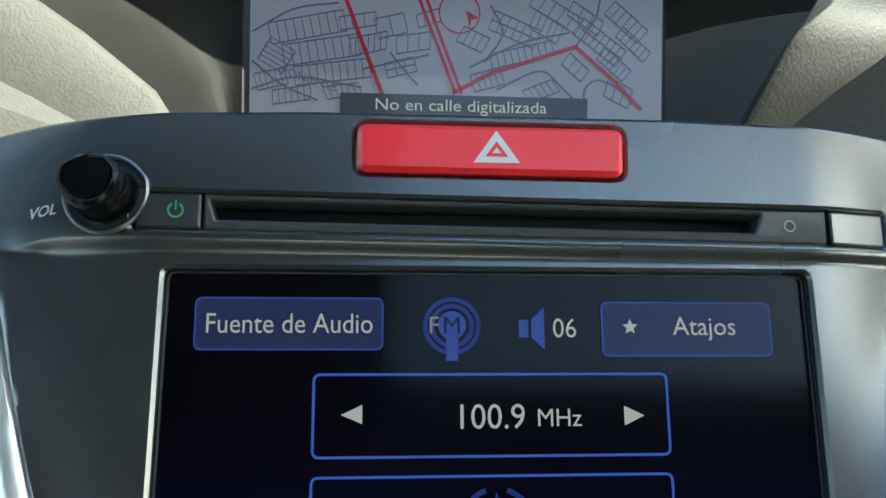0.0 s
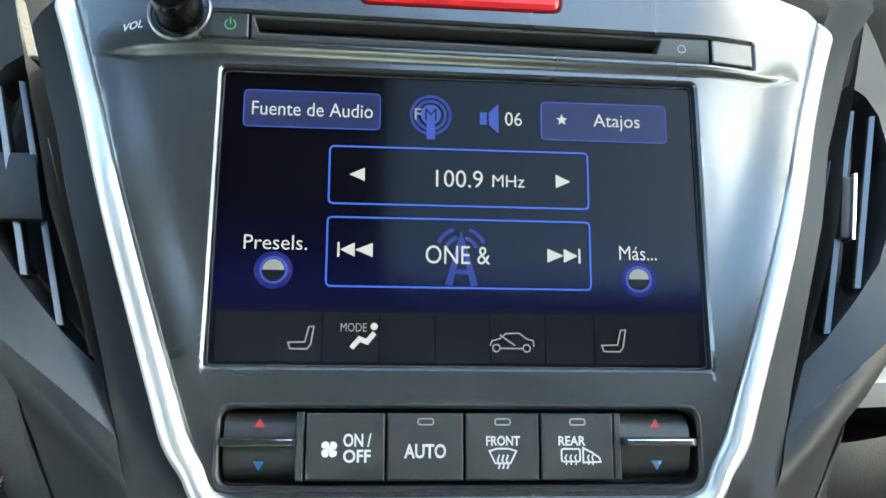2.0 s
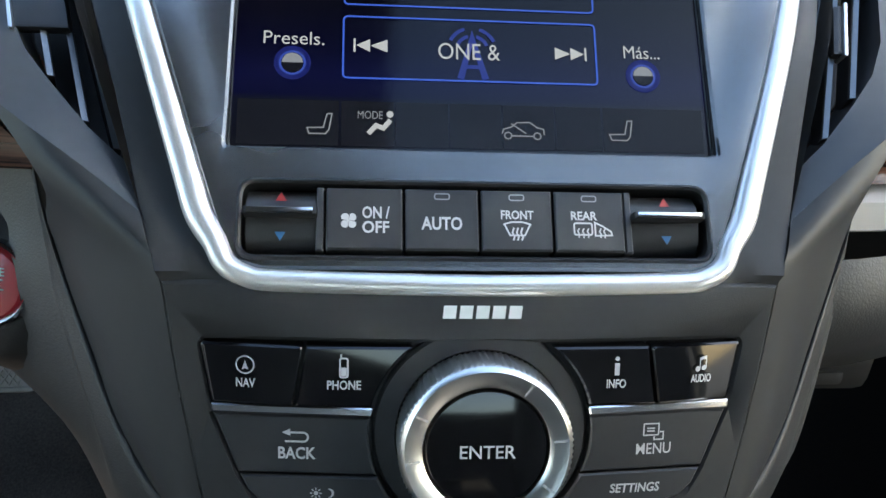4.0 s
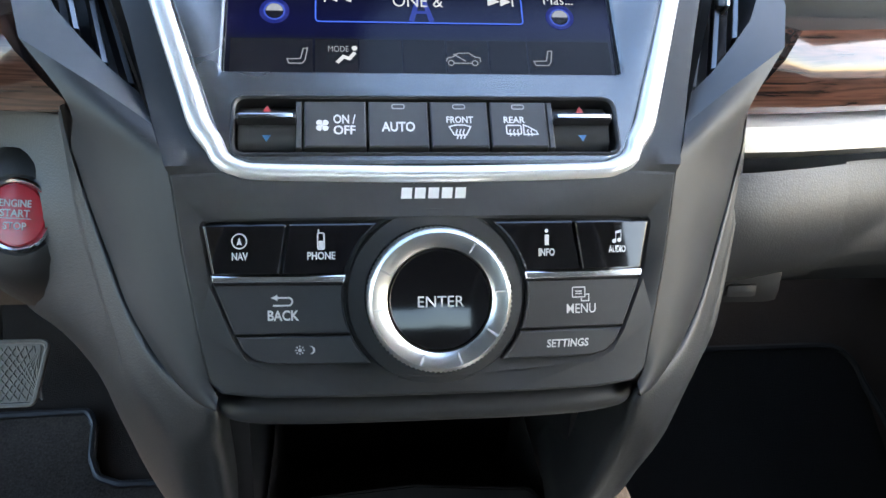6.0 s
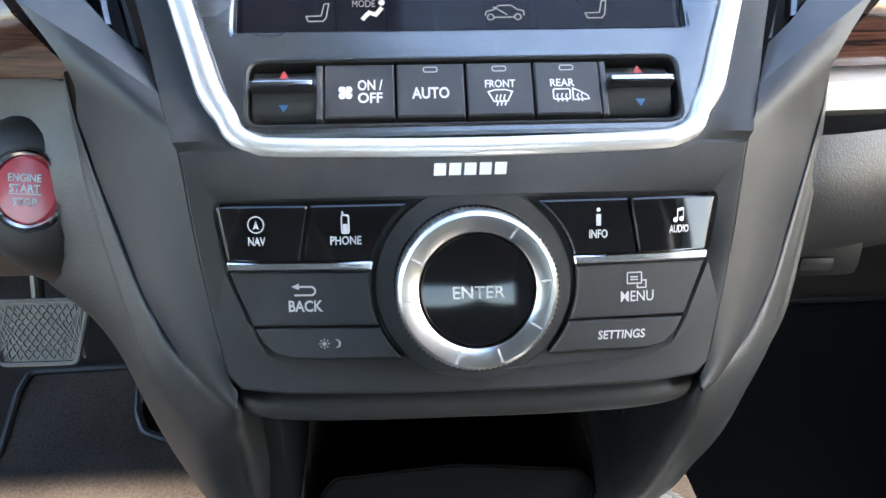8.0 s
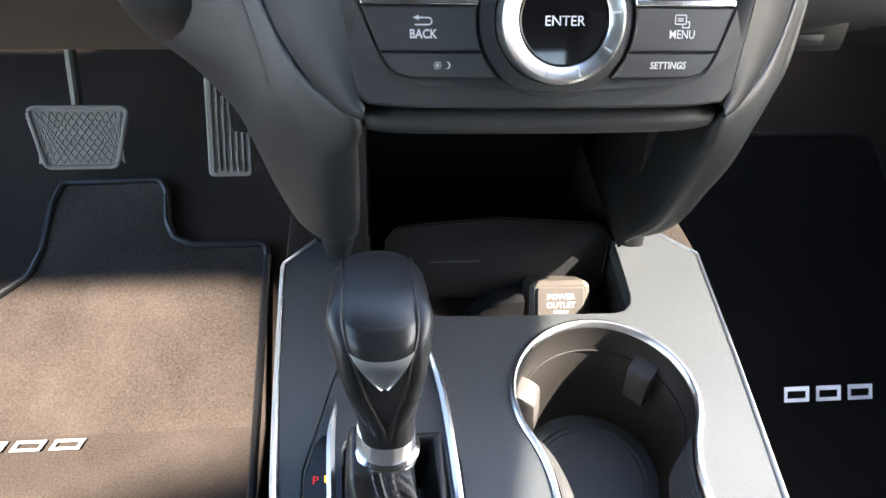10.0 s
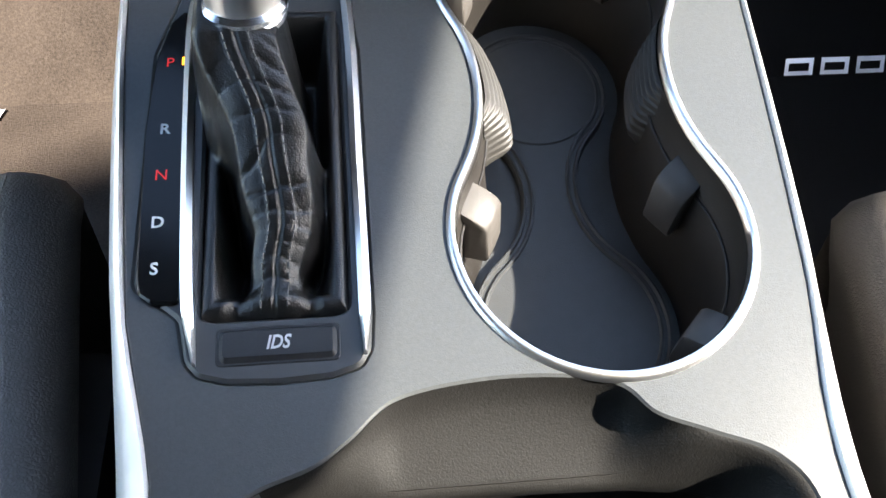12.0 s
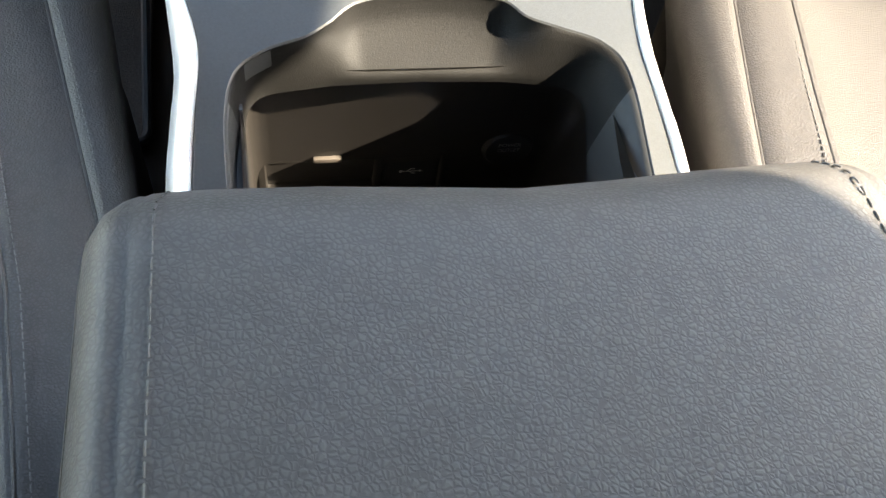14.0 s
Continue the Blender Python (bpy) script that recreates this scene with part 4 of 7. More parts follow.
K0, K1 = 0.5725, 0.5945
for a, b, txt in ((-0.0532, -0.0268, "fan"), (-0.0262, -0.0003, "auto"), (0.0003, 0.0257, "front"), (0.0263, 0.0515, "rear")):
    k = part("climate_key", plate(rrect((a + b) / 2, (K0 + K1) / 2, b - a - 0.0003, K1 - K0, 0.0005), 0.398, 0.4098, UP, b=0.0007), KEY, clim)
    c, nn = (a + b) / 2, 0.40995
    if txt == "fan":
        lettering("ON /", c + 0.0038, 0.5844, 0.0040, nn, KT, WHITE, k, width=0.0094)
        lettering("OFF", c + 0.0038, 0.5792, 0.0040, nn, KT, WHITE, k, width=0.0092)
        bm = bmesh.new()
        for q in range(4):
            a0 = 45 + 90 * q
            flat([[(c - 0.0054, 0.5832)] + arc(c - 0.0054 + 0.0017 * math.cos(radians(a0)), 0.5832 + 0.0017 * math.sin(radians(a0)), 0.0014, a0 - 110, a0 + 80, 8)], nn, KS, bm)
        part("fan_symbol", bm, WHITE, k)
    else:
        part("key_lamp", stroke([rrect(c, 0.5918, 0.0052, 0.0020, 0.0009)], 0.0005, nn, UP, closed=True), GREY_PRINT, k)
    if txt == "auto":
        lettering("AUTO", c, 0.5808, 0.0044, nn, KT, WHITE, k, width=0.0142)
    if txt == "front":
        lettering("FRONT", c, 0.5842, 0.0030, nn, KT, WHITE, k, width=0.0116)
        bm = stroke([[(c - 0.0046, 0.5826), (c - 0.002, 0.5834), (c + 0.002, 0.5834), (c + 0.0046, 0.5826), (c + 0.0026, 0.5786), (c - 0.0026, 0.5786)]], 0.0006, nn, KS, closed=True)
        for q in (-0.0015, 0, 0.0015):
            stroke([[(c + q, 0.5768), (c + q + 0.0004, 0.5780), (c + q - 0.0003, 0.5796), (c + q + 0.0003, 0.5814)]], 0.0006, nn, KS, bm)
        part("demister_symbol", bm, WHITE, k)
    if txt == "rear":
        lettering("REAR", c - 0.0022, 0.5842, 0.0030, nn, KT, WHITE, k, width=0.0094)
        bm = stroke([rrect(c - 0.0025, 0.5812, 0.0064, 0.0042, 0.0008)], 0.0006, nn, KS, closed=True)
        stroke([[(c + 0.0018, 0.5836), (c + 0.0018, 0.5788), (c + 0.0078, 0.5790), (c + 0.0074, 0.5804), (c + 0.0046, 0.5822)]], 0.0006, nn, KS, bm, closed=True)
        for q in (-0.0042, -0.0025, -0.0008, 0.0036, 0.0051):
            stroke([[(c + q, 0.5780), (c + q + 0.0003, 0.5792), (c + q - 0.0003, 0.5804), (c + q + 0.0003, 0.5814)]], 0.0005, nn, KS, bm)
        part("rear_demister_symbol", bm, WHITE, k)
for x in (-0.0552, 0.0530):
    part("key_divider", plate(rrect(x, 0.5835, 0.0026, 0.0225, 0.0004), 0.398, 0.4092, UP, b=0.0005), GREY_TRIM, clim)
for a, b in ((-0.0803, -0.0568), (0.0546, 0.0790)):
    c = (a + b) / 2
    secs = [[UP(x, 0.5722, 0.3985), UP(x, 0.5728, 0.4020), UP(x, 0.5770, 0.4070), UP(x, 0.5835, 0.4084), UP(x, 0.5895, 0.4078), UP(x, 0.5945, 0.4040), UP(x, 0.5950, 0.3995)] for x in (a, a + 0.0005, b - 0.0005, b)]
    r = part("temperature_rocker", loft(secs, True), KEY, clim, "black temperature rocker with chrome lever", angle=50)
    lever = box(a - 0.0006, b + 0.0006, 0.5838, 0.5866, 0.4070, 0.4136, 0.0008, UP)
    part("rocker_lever", lever, BLACK, r)
    part("lever_face", box(a + 0.0006, b - 0.0006, 0.5842, 0.5862, 0.4132, 0.4140, 0.0004, UP), BRIGHT, r, "chrome lever face")
    part("warm_mark", flat([[(c - 0.0019, 0.5898), (c + 0.0019, 0.5898), (c, 0.5930)]], 0.4086, UP), RED_PRINT, r, "red upward triangle")
    part("cool_mark", flat([[(c, 0.5756), (c + 0.0019, 0.5788), (c - 0.0019, 0.5788)]], 0.4086, UP), BLUE_PRINT, r, "blue downward triangle")

# ---- lower control panel ----
half = [(0.1080, 0.6738), (0.1072, 0.668), (0.1035, 0.640), (0.0985, 0.610), (0.0940, 0.588), (0.0885, 0.5827), (0.0700, 0.5812), (0.035, 0.5808)]
outl = half + [(0.0, 0.5807)] + [(-x, v) for x, v in reversed(half)] + [(-0.083, 0.6745), (0.083, 0.6745)]
DIAL = (0.0008, 0.6222)
keys_area = [(0.0955, 0.6540), (0.0915, 0.6280), (0.0825, 0.6066), (0.0770, 0.5975), (0.0680, 0.5935), (0.0, 0.5895)]
keys_area = [(x, v) for x, v in keys_area] + [(-x, v) for x, v in reversed(keys_area[:-1])] + [(-0.03, 0.6545), (0.03, 0.6545)]
part("control_plate", plate(outl, 0.120, 0.1582, LO, [rounded(keys_area, 0.003)], 0.0012), GREY, stack, "satin dark grey control plate")
part("key_bed", plate(keys_area, 0.140, 0.1540, LO, b=0.0003), BLACK, stack)
lip = [LO(x, v, n) for x, v, n in ((-0.0905, 0.5775, 0.122), (-0.0885, 0.5752, 0.1360), (-0.0820, 0.5742, 0.1430), (-0.065, 0.5736, 0.1446), (-0.035, 0.5734, 0.1450), (0, 0.5734, 0.1450), (0.035, 0.5734, 0.1450), (0.065, 0.5738, 0.1446), (0.0820, 0.5748, 0.1430), (0.0885, 0.5758, 0.1360), (0.0905, 0.5780, 0.122))]
part("lower_lip", tube(curve_points(lip, 3), 0.0064, 16), GREY, stack)
bm = bmesh.new()
for i in range(5):
    c = -0.0112 + 0.0056 * i
    flat([[(c - 0.0023, 0.6630), (c + 0.0021, 0.6630), (c + 0.0025, 0.6675), (c - 0.0019, 0.6675)]], 0.1586, LO, bm)
part("maker_badge", bm, SILVER_PRINT, stack, "row of plain silver badge bars")


def panel_key(loop, name, mat, top, label=""):
    return part(name, plate(loop, 0.150, top, LO, b=0.0007), mat, stack, label)


def ring_x(v, r, side):
    d = max(0.0, r * r - (v - DIAL[1]) ** 2)
    return DIAL[0] + side * math.sqrt(d)


for s in (-1, 1):
    nav = [(s * 0.0950, 0.6530), (s * 0.0600, 0.6530), (s * 0.0636, 0.6322), (s * 0.0912, 0.6322)]
    a = panel_key(rounded(nav, 0.0012, 3), "gloss_key", GLOSS, 0.1592, "gloss black key with white symbol")
    vs = [0.6322 + 0.0208 * k / 8 for k in range(9)]
    ph = [(s * 0.0590, 0.6530), (s * 0.0626, 0.6322)] + [(ring_x(v, 0.0392, s), v) for v in vs if abs(v - DIAL[1]) < 0.039]
    b = panel_key(ph, "gloss_key", GLOSS, 0.1592, "gloss black key with white symbol")
    part("key_chrome_line", plate(rounded([(s * 0.0916, 0.6319), (ring_x(0.632, 0.0386, s), 0.6319), (ring_x(0.629, 0.0386, s), 0.6289), (s * 0.0912, 0.6289)], 0.0005, 2), 0.150, 0.1598, LO, b=0.0005), BRIGHT, stack, "thin bright chrome line")
    vs = [0.6076 + 0.0206 * k / 8 for k in range(9)]
    back = [(s * 0.0908, 0.6282), (s * 0.0824, 0.6076)] + [(ring_x(v, 0.0388, s), v) for v in vs]
    c = panel_key(back, "grey_key", KEY, 0.1588, "satin dark grey key")
    vs = [0.5950 + 0.0118 * k / 6 for k in range(7)]
    low = [(s * 0.0818, 0.6068), (s * 0.0790, 0.6012), (s * 0.0745, 0.5972), (s * 0.068, 0.5953)] + [(ring_x(v, 0.0388, s), v) for v in vs]
    d = panel_key(low, "grey_key", KEY, 0.1588, "satin dark grey key")
    T = 0.15935
    if s < 0:
        lettering("NAV", -0.0795, 0.6400, 0.0030, T, LO, WHITE, a, width=0.0066)
        bm = stroke([circle(-0.0795, 0.6462, 0.0030, 24)], 0.0005, T, LO, closed=True)
        flat([[(-0.0807, 0.6444), (-0.0795, 0.6450), (-0.0783, 0.6444), (-0.0795, 0.6478)]], T, LO, bm)
        part("compass_symbol", bm, WHITE, a)
        lettering("PHONE", -0.0464, 0.6400, 0.0030, T, LO, WHITE, b, width=0.0114)
        bm = stroke([rrect(-0.0464, 0.6460, 0.0026, 0.0066, 0.0008)], 0.0006, T, LO, closed=True)
        flat([rrect(-0.0464, 0.6446, 0.0018, 0.0030, 0.0003), [(-0.0476, 0.6490), (-0.0470, 0.6490), (-0.0470, 0.6508), (-0.0476, 0.6508)]], T, LO, bm)
        part("phone_symbol", bm, WHITE, b)
        T = 0.15895
        lettering("BACK", -0.0624, 0.6156, 0.0040, T, LO, WHITE, c, width=0.0128)
        bm = stroke([[(-0.0650, 0.6229), (-0.0600, 0.6229)] + arc(-0.0600, 0.6213, 0.0016, 80, -80, 8) + [(-0.0662, 0.6197)]], 0.0007, T, LO)
        flat([[(-0.0672, 0.6229), (-0.0644, 0.6217), (-0.0644, 0.6242)]], T, LO, bm)
        part("back_symbol", bm, WHITE, c)
        bm = flat([circle(-0.0557, 0.6012, 0.0008, 10)], T, LO)
        for q in range(8):
            u = Vector((math.cos(q * math.pi / 4), math.sin(q * math.pi / 4)))
            stroke([[(-0.0557 + u.x * 0.0012, 0.6012 + u.y * 0.0012), (-0.0557 + u.x * 0.0020, 0.6012 + u.y * 0.0020)]], 0.0004, T, LO, bm)
        flat([arc(-0.0512, 0.6012, 0.0017, 100, -100, 10) + arc(-0.0518, 0.6012, 0.0015, -80, 80, 10)], T, LO, bm)
        part("day_night_symbol", bm, WHITE, d)
    else:
        lettering("INFO", 0.0476, 0.6400, 0.0030, T, LO, WHITE, b, width=0.0070)
        bm = flat([circle(0.0476, 0.6490, 0.0008, 12), [(0.0468, 0.6430), (0.0486, 0.6430), (0.0486, 0.6474), (0.0468, 0.6474)]], T, LO)
        part("info_symbol", bm, WHITE, b)
        lettering("AUDIO", 0.0795, 0.6408, 0.0028, T, LO, WHITE, a, width=0.0080)
        bm = flat([circle(0.0780, 0.6442, 0.0010, 12), circle(0.0804, 0.6446, 0.0010, 12)], T, LO)
        stroke([[(0.0788, 0.6442), (0.0788, 0.6482)], [(0.0812, 0.6446), (0.0812, 0.6488)]], 0.0004, T, LO, bm)
        stroke([[(0.0787, 0.6478), (0.0813, 0.6485)]], 0.0011, T, LO, bm)
        part("note_symbol", bm, WHITE, a)
        T = 0.15895
        lettering("MENU", 0.0628, 0.6158, 0.0040, T + 0.0005, LO, WHITE, c, width=0.0130, thick=0.00004)
        bm = stroke([rrect(0.0618, 0.6227, 0.0056, 0.0042, 0.0004), ], 0.0005, T, LO, closed=True)
        stroke([[(0.0650, 0.6217), (0.0664, 0.6217), (0.0664, 0.6189), (0.0630, 0.6189), (0.0630, 0.6201)], [(0.0602, 0.6231), (0.0632, 0.6231)], [(0.0602, 0.6221), (0.0632, 0.6221)]], 0.0005, T, LO, bm)
        part("menu_symbol", bm, WHITE, c)
        lettering("SETTINGS", 0.0568, 0.6012, 0.0032, T, LO, WHITE, d, width=0.0186, slant=0.12)

# ---- rotary dial ----
dial = part("rotary_dial", lathe([(0.0376, 0.0), (0.0376, 0.0030), (0.0366, 0.0044), (0.0300, 0.0052), (0.0292, 0.0040), (0.0, 0.0040)], *DIAL, LO, 72, 0.1530), GREY, stack, "large rotary dial with a silver ring")
bm = bmesh.new()
seg = 180
secs = []
for r, h, k in ((0.0284, 0.002, 1), (0.0288, 0.0045, 1), (0.0288, 0.0193, 1), (0.0283, 0.0212, 0), (0.0272, 0.0222, 0), (0.0228, 0.0212, 0), (0.0212, 0.0198, 0), (0.0206, 0.0168, 0)):
    secs.append([LO(DIAL[0] + (r + (0.0006 if (k and q % 2) else 0)) * math.cos(math.tau * q / seg), DIAL[1] + (r + (0.0006 if (k and q % 2) else 0)) * math.sin(math.tau * q / seg), 0.1530 + h) for q in range(seg)])
part("knurled_ring", loft(secs, True, False, bm), CHROME, dial, "knurled satin silver ring", angle=30)
part("dial_cap", lathe([(0.0206, 0.0), (0.0205, 0.0190), (0.0198, 0.0198), (0.0120, 0.0204), (0.0, 0.0206)], *DIAL, LO, 60, 0.1530), GLOSS, dial, "gloss black dial cap")
lettering("ENTER", DIAL[0], DIAL[1] - 0.0004, 0.0044, 0.1738, LO, WHITE, dial, width=0.0186, thick=0.00005)
for a in (152, 58, 8, -32, -72, -108, 188):
    u = Vector((math.cos(radians(a)), math.sin(radians(a))))
    w = Vector((-u.y, u.x)) * 0.0004
    q = [Vector(DIAL) + u * 0.0222 + w, Vector(DIAL) + u * 0.0222 - w, Vector(DIAL) + u * 0.0272 - w, Vector(DIAL) + u * 0.0272 + w]
    bm = bmesh.new()
    bm.faces.new([bm.verts.new(LO(p.x, p.y, 0.1530 + h)) for p, h in zip(q, (0.02155, 0.02155, 0.0226, 0.0226))])
    part("dial_tick", bm, WHITE, dial)

# ---- start button ----
def pod_at(x, y, n):
    """Face of the start button: turned to the driver."""
    m = Matrix.Translation((-0.1945, 0.150, 0.6455)) @ Euler((radians(68), 0, radians(-10))).to_matrix().to_4x4()
    return m @ Vector((x, y, n))


start = thing("start_button", "round red engine start button in a bright ring", "button")
part("pod", lathe([(0.056, -0.060), (0.048, -0.034), (0.0405, -0.018), (0.033, -0.0072), (0.0262, -0.0020), (0.0200, -0.0004), (0.0184, -0.0012), (0.0180, -0.006), (0.0, -0.006)], 0, 0, pod_at, 48), GREY_SOFT, start)
part("ring", lathe([(0.0182, -0.006), (0.0182, 0.0008), (0.0172, 0.0020), (0.0160, 0.0010), (0.0158, -0.006)], 0, 0, pod_at, 48), BRIGHT, start, "bright chrome ring")
cap = part("cap", lathe([(0.0157, -0.006), (0.0156, 0.0006), (0.0146, 0.0016), (0.008, 0.0020), (0.0, 0.0021)], 0, 0, pod_at, 48), RED_START, start, "red translucent cap")
lettering("ENGINE", 0, 0.0056, 0.0034, 0.00225, pod_at, WHITE, cap, width=0.0160)
lettering("START", 0, 0.0008, 0.0034, 0.00230, pod_at, WHITE, cap, width=0.0150)
part("underline", flat([[(-0.0080, -0.0020), (0.0080, -0.0020), (0.0080, -0.0015), (-0.0080, -0.0015)]], 0.0023, pod_at), WHITE, cap)
lettering("STOP", 0, -0.0054, 0.0034, 0.00225, pod_at, WHITE, cap, width=0.0118)

# ---- air vents ----
def air_vent(s):
    v = thing("air_vent", "dark dashboard air vent with slats and a chrome tab", "air vent", "air vents")
    loop = [(0.1250, 0.6070), (0.1400, 0.6200), (0.1545, 0.6360), (0.1660, 0.6500), (0.1755, 0.6680), (0.1835, 0.6970), (0.1810, 0.7160), (0.1760, 0.7240), (0.1690, 0.7290), (0.1585, 0.6970), (0.1470, 0.6640)]
    inner = mirror(loop, s)
    outer = mirror([(0.1165, 0.5865), (0.1380, 0.6030), (0.1590, 0.6180), (0.1790, 0.6330), (0.1890, 0.6620), (0.1950, 0.6980), (0.1925, 0.7230), (0.1830, 0.7480), (0.1740, 0.7560), (0.1590, 0.6985), (0.1475, 0.6645)], s)
    hs = [0.4032, 0.4012, 0.3988, 0.394, 0.392, 0.390, 0.390, 0.393, 0.4000, 0.4008, 0.4008]
    bm = loft([[UP(*p, h) for p, h in zip(outer, hs)], [UP(*p, 0.3925) for p in inner], [UP(*p, 0.370) for p in inner]], True, False)
    part("vent_frame", bm, GREY_TRIM, v, angle=20)
    part("vent_back", flat([ccw(inner)], 0.366, UP), BLACK, v)
    for k, (xt, vt, xb, vb) in enumerate(((0.1585, 0.6950, 0.1300, 0.6130), (0.1700, 0.7180, 0.1420, 0.6230), (0.1790, 0.7160, 0.1560, 0.6400))):
        secs = []
        for x, w in ((xt, vt), (xb, vb)):
            secs.append([UP(s * (x - 0.0010), w, 0.3895), UP(s * (x + 0.0010), w, 0.3905), UP(s * (x + 0.0060), w, 0.372), UP(s * (x + 0.0040), w, 0.371)])
        slat = part("slat", loft(secs, True), BLACK if k != 1 else KEY, v)
        edge = [[UP(s * (x - 0.0012), w, 0.3893), UP(s * (x - 0.0010), w, 0.3908), UP(s * (x + 0.0010), w, 0.3916), UP(s * (x + 0.0013), w, 0.3900)] for x, w in ((xt, vt), (xb, vb))]
        part("slat_edge", loft(edge, True), STRIP, slat, "pale satin edge")
    tx0, tx1 = (0.1560, 0.1770) if s < 0 else (0.1560, 0.1610)
    tab = box(tx0, tx1, 0.6600, 0.6880, 0.3870, 0.3930, 0.002, lambda x, w, n: UP(s * (x + 0.30 * (w - 0.674)), w, n))
    t = part("vent_tab", tab, BLACK, v)
    part("tab_chrome", box(tx1 - 0.0008, tx1 + 0.0009, 0.6590, 0.6890, 0.3860, 0.3942, 0.0007, lambda x, w, n: UP(s * (x + 0.30 * (w - 0.674)), w, n)), CHROME, t, "chrome edge")
    return v


air_vent(-1)
air_vent(1)

# ---- navigation display ----
def NV(x, v, n):
    """Face of the upper display."""
    v += 0.0032
    return Vector((x, 0.3155 + 0.5267 * v - 0.85 * n, 0.790 + 0.85 * v + 0.5267 * n))


nav = thing("navigation_display", "navigation display lit with a street map", "display")
part("display_frame", plate(rrect(0.0, 0.030, 0.200, 0.130, 0.006), -0.03, 0.002, NV, [rrect(0.0, 0.040, 0.1690, 0.100, 0.002)], 0.001), BLACK, nav)
scr = part("map_screen", plate(rrect(0.001, 0.0385, 0.1670, 0.101, 0.001), -0.02, 0.0, NV, b=0.0002), MAPBG, nav, "pale lit street map")
def street_block(cx, cy, w, h, a, nx, ny=2, skew=0.0):
    """A block of parallel streets on the map."""
    m = Matrix.Rotation(radians(a), 2)
    bm = bmesh.new()
    put = lambda x, y: tuple(Vector((cx, cy)) + m @ Vector((x + skew * y, y)))
    for k in range(nx + 1):
        x = -w / 2 + w * k / nx
        stroke([[put(x, -h / 2), put(x, h / 2)]], 0.00038, 0.0006, NV, bm)
    for k in range(ny + 1):
        y = -h / 2 + h * k / ny
        stroke([[put(-w / 2, y), put(w / 2, y)]], 0.0006, 0.0006, NV, bm)
    part("street_block", bm, MAPLINE, scr)


for blk in ((-0.060, 0.0330, 0.030, 0.0085, 12, 9, 1), (-0.0545, 0.0240, 0.030, 0.0085, 10, 9, 1), (-0.0500, 0.0155, 0.030, 0.0075, 8, 10, 1), (-0.0720, 0.0215, 0.010, 0.0110, 60, 5, 1), (-0.0230, 0.0180, 0.012, 0.0060, 14, 3, 2),
            (0.0230, 0.0345, 0.020, 0.0080, -22, 6, 2), (0.0260, 0.0245, 0.026, 0.0060, 14, 9, 1), (0.0580, 0.0305, 0.022, 0.0080, -36, 8, 2), (0.0690, 0.0390, 0.018, 0.0070, -40, 6, 1), (0.0640, 0.0215, 0.014, 0.0060, -40, 6, 1), (-0.0270, 0.0345, 0.012, 0.0080, 14, 2, 1), (0.0400, 0.0420, 0.022, 0.0070, -30, 5, 1)):
    street_block(*blk)
rnd = random.Random(11)
for cx, cy, a in ((-0.074, 0.012, 8), (-0.066, 0.006, 5), (-0.040, 0.036, 12), (-0.036, 0.027, 12), (-0.018, 0.028, 14), (-0.012, 0.038, 14), (0.006, 0.030, -20), (0.012, 0.014, 16), (0.036, 0.036, -24), (0.048, 0.020, -36), (0.052, 0.040, -38), (0.072, 0.030, -40), (0.034, 0.010, 20), (0.066, 0.010, -30), (-0.046, 0.008, 9)):
    street_block(cx, cy, rnd.uniform(0.009, 0.016), rnd.uniform(0.005, 0.008), a + rnd.uniform(-6, 6), rnd.randint(3, 6), 1, rnd.uniform(-0.3, 0.3))
for line in ([(-0.0814, 0.0304), (-0.0652, 0.0399), (-0.0477, 0.0429)], [(-0.0815, 0.0190), (-0.0700, 0.0100), (-0.0560, 0.0040)], [(-0.0383, 0.0168), (-0.0250, 0.0200), (-0.0116, 0.0234)], [(0.0044, 0.0185), (0.0250, 0.0290), (0.0454, 0.0339)], [(-0.0273, 0.0239), (-0.0200, 0.0150), (-0.0159, 0.0110)],
             [(0.0519, 0.0020), (0.0520, 0.0110), (0.0576, 0.0150), (0.0671, 0.0107), (0.0720, 0.0052)], [(0.0130, 0.0440), (0.0180, 0.0330), (0.0110, 0.0210)], [(0.0479, 0.0282), (0.0560, 0.0400), (0.0580, 0.0480)], [(-0.0815, 0.0080), (-0.0640, 0.0130), (-0.0383, 0.0095)], [(0.0160, 0.0100), (0.0330, 0.0180), (0.0420, 0.0120), (0.0500, 0.0040)]):
    part("street", stroke([[tuple(p)[:2] for p in curve_points([(a, b, 0) for a, b in line], 5)]], 0.0008, 0.0008, NV), MAPLINE, scr)
for line, wd in (([(-0.0455, 0.0460), (-0.0386, 0.0279), (-0.0303, 0.0070)], 0.0017), ([(-0.0160, 0.0460), (-0.0083, 0.0270), (-0.0010, 0.0082)], 0.0013), ([(-0.0130, 0.0460), (-0.0058, 0.0270), (0.0016, 0.0082)], 0.0013), ([(-0.0022, 0.0081), (0.0135, 0.0166), (0.0479, 0.0282), (0.0623, 0.0163), (0.0756, 0.0031)], 0.0017)):
    part("map_avenue", stroke([line], wd, 0.0010, NV), MAPRED, scr, "red main road")
part("position_ring", stroke([circle(0.0004, 0.0405, 0.0082, 30)], 0.0006, 0.0012, NV, closed=True), MAPRED, scr)
part("position_arrow", flat([[(0.0030, 0.0415), (0.0085, 0.0385), (0.0052, 0.0378), (0.0045, 0.0345)]], 0.0012, NV), MAPRED, scr)
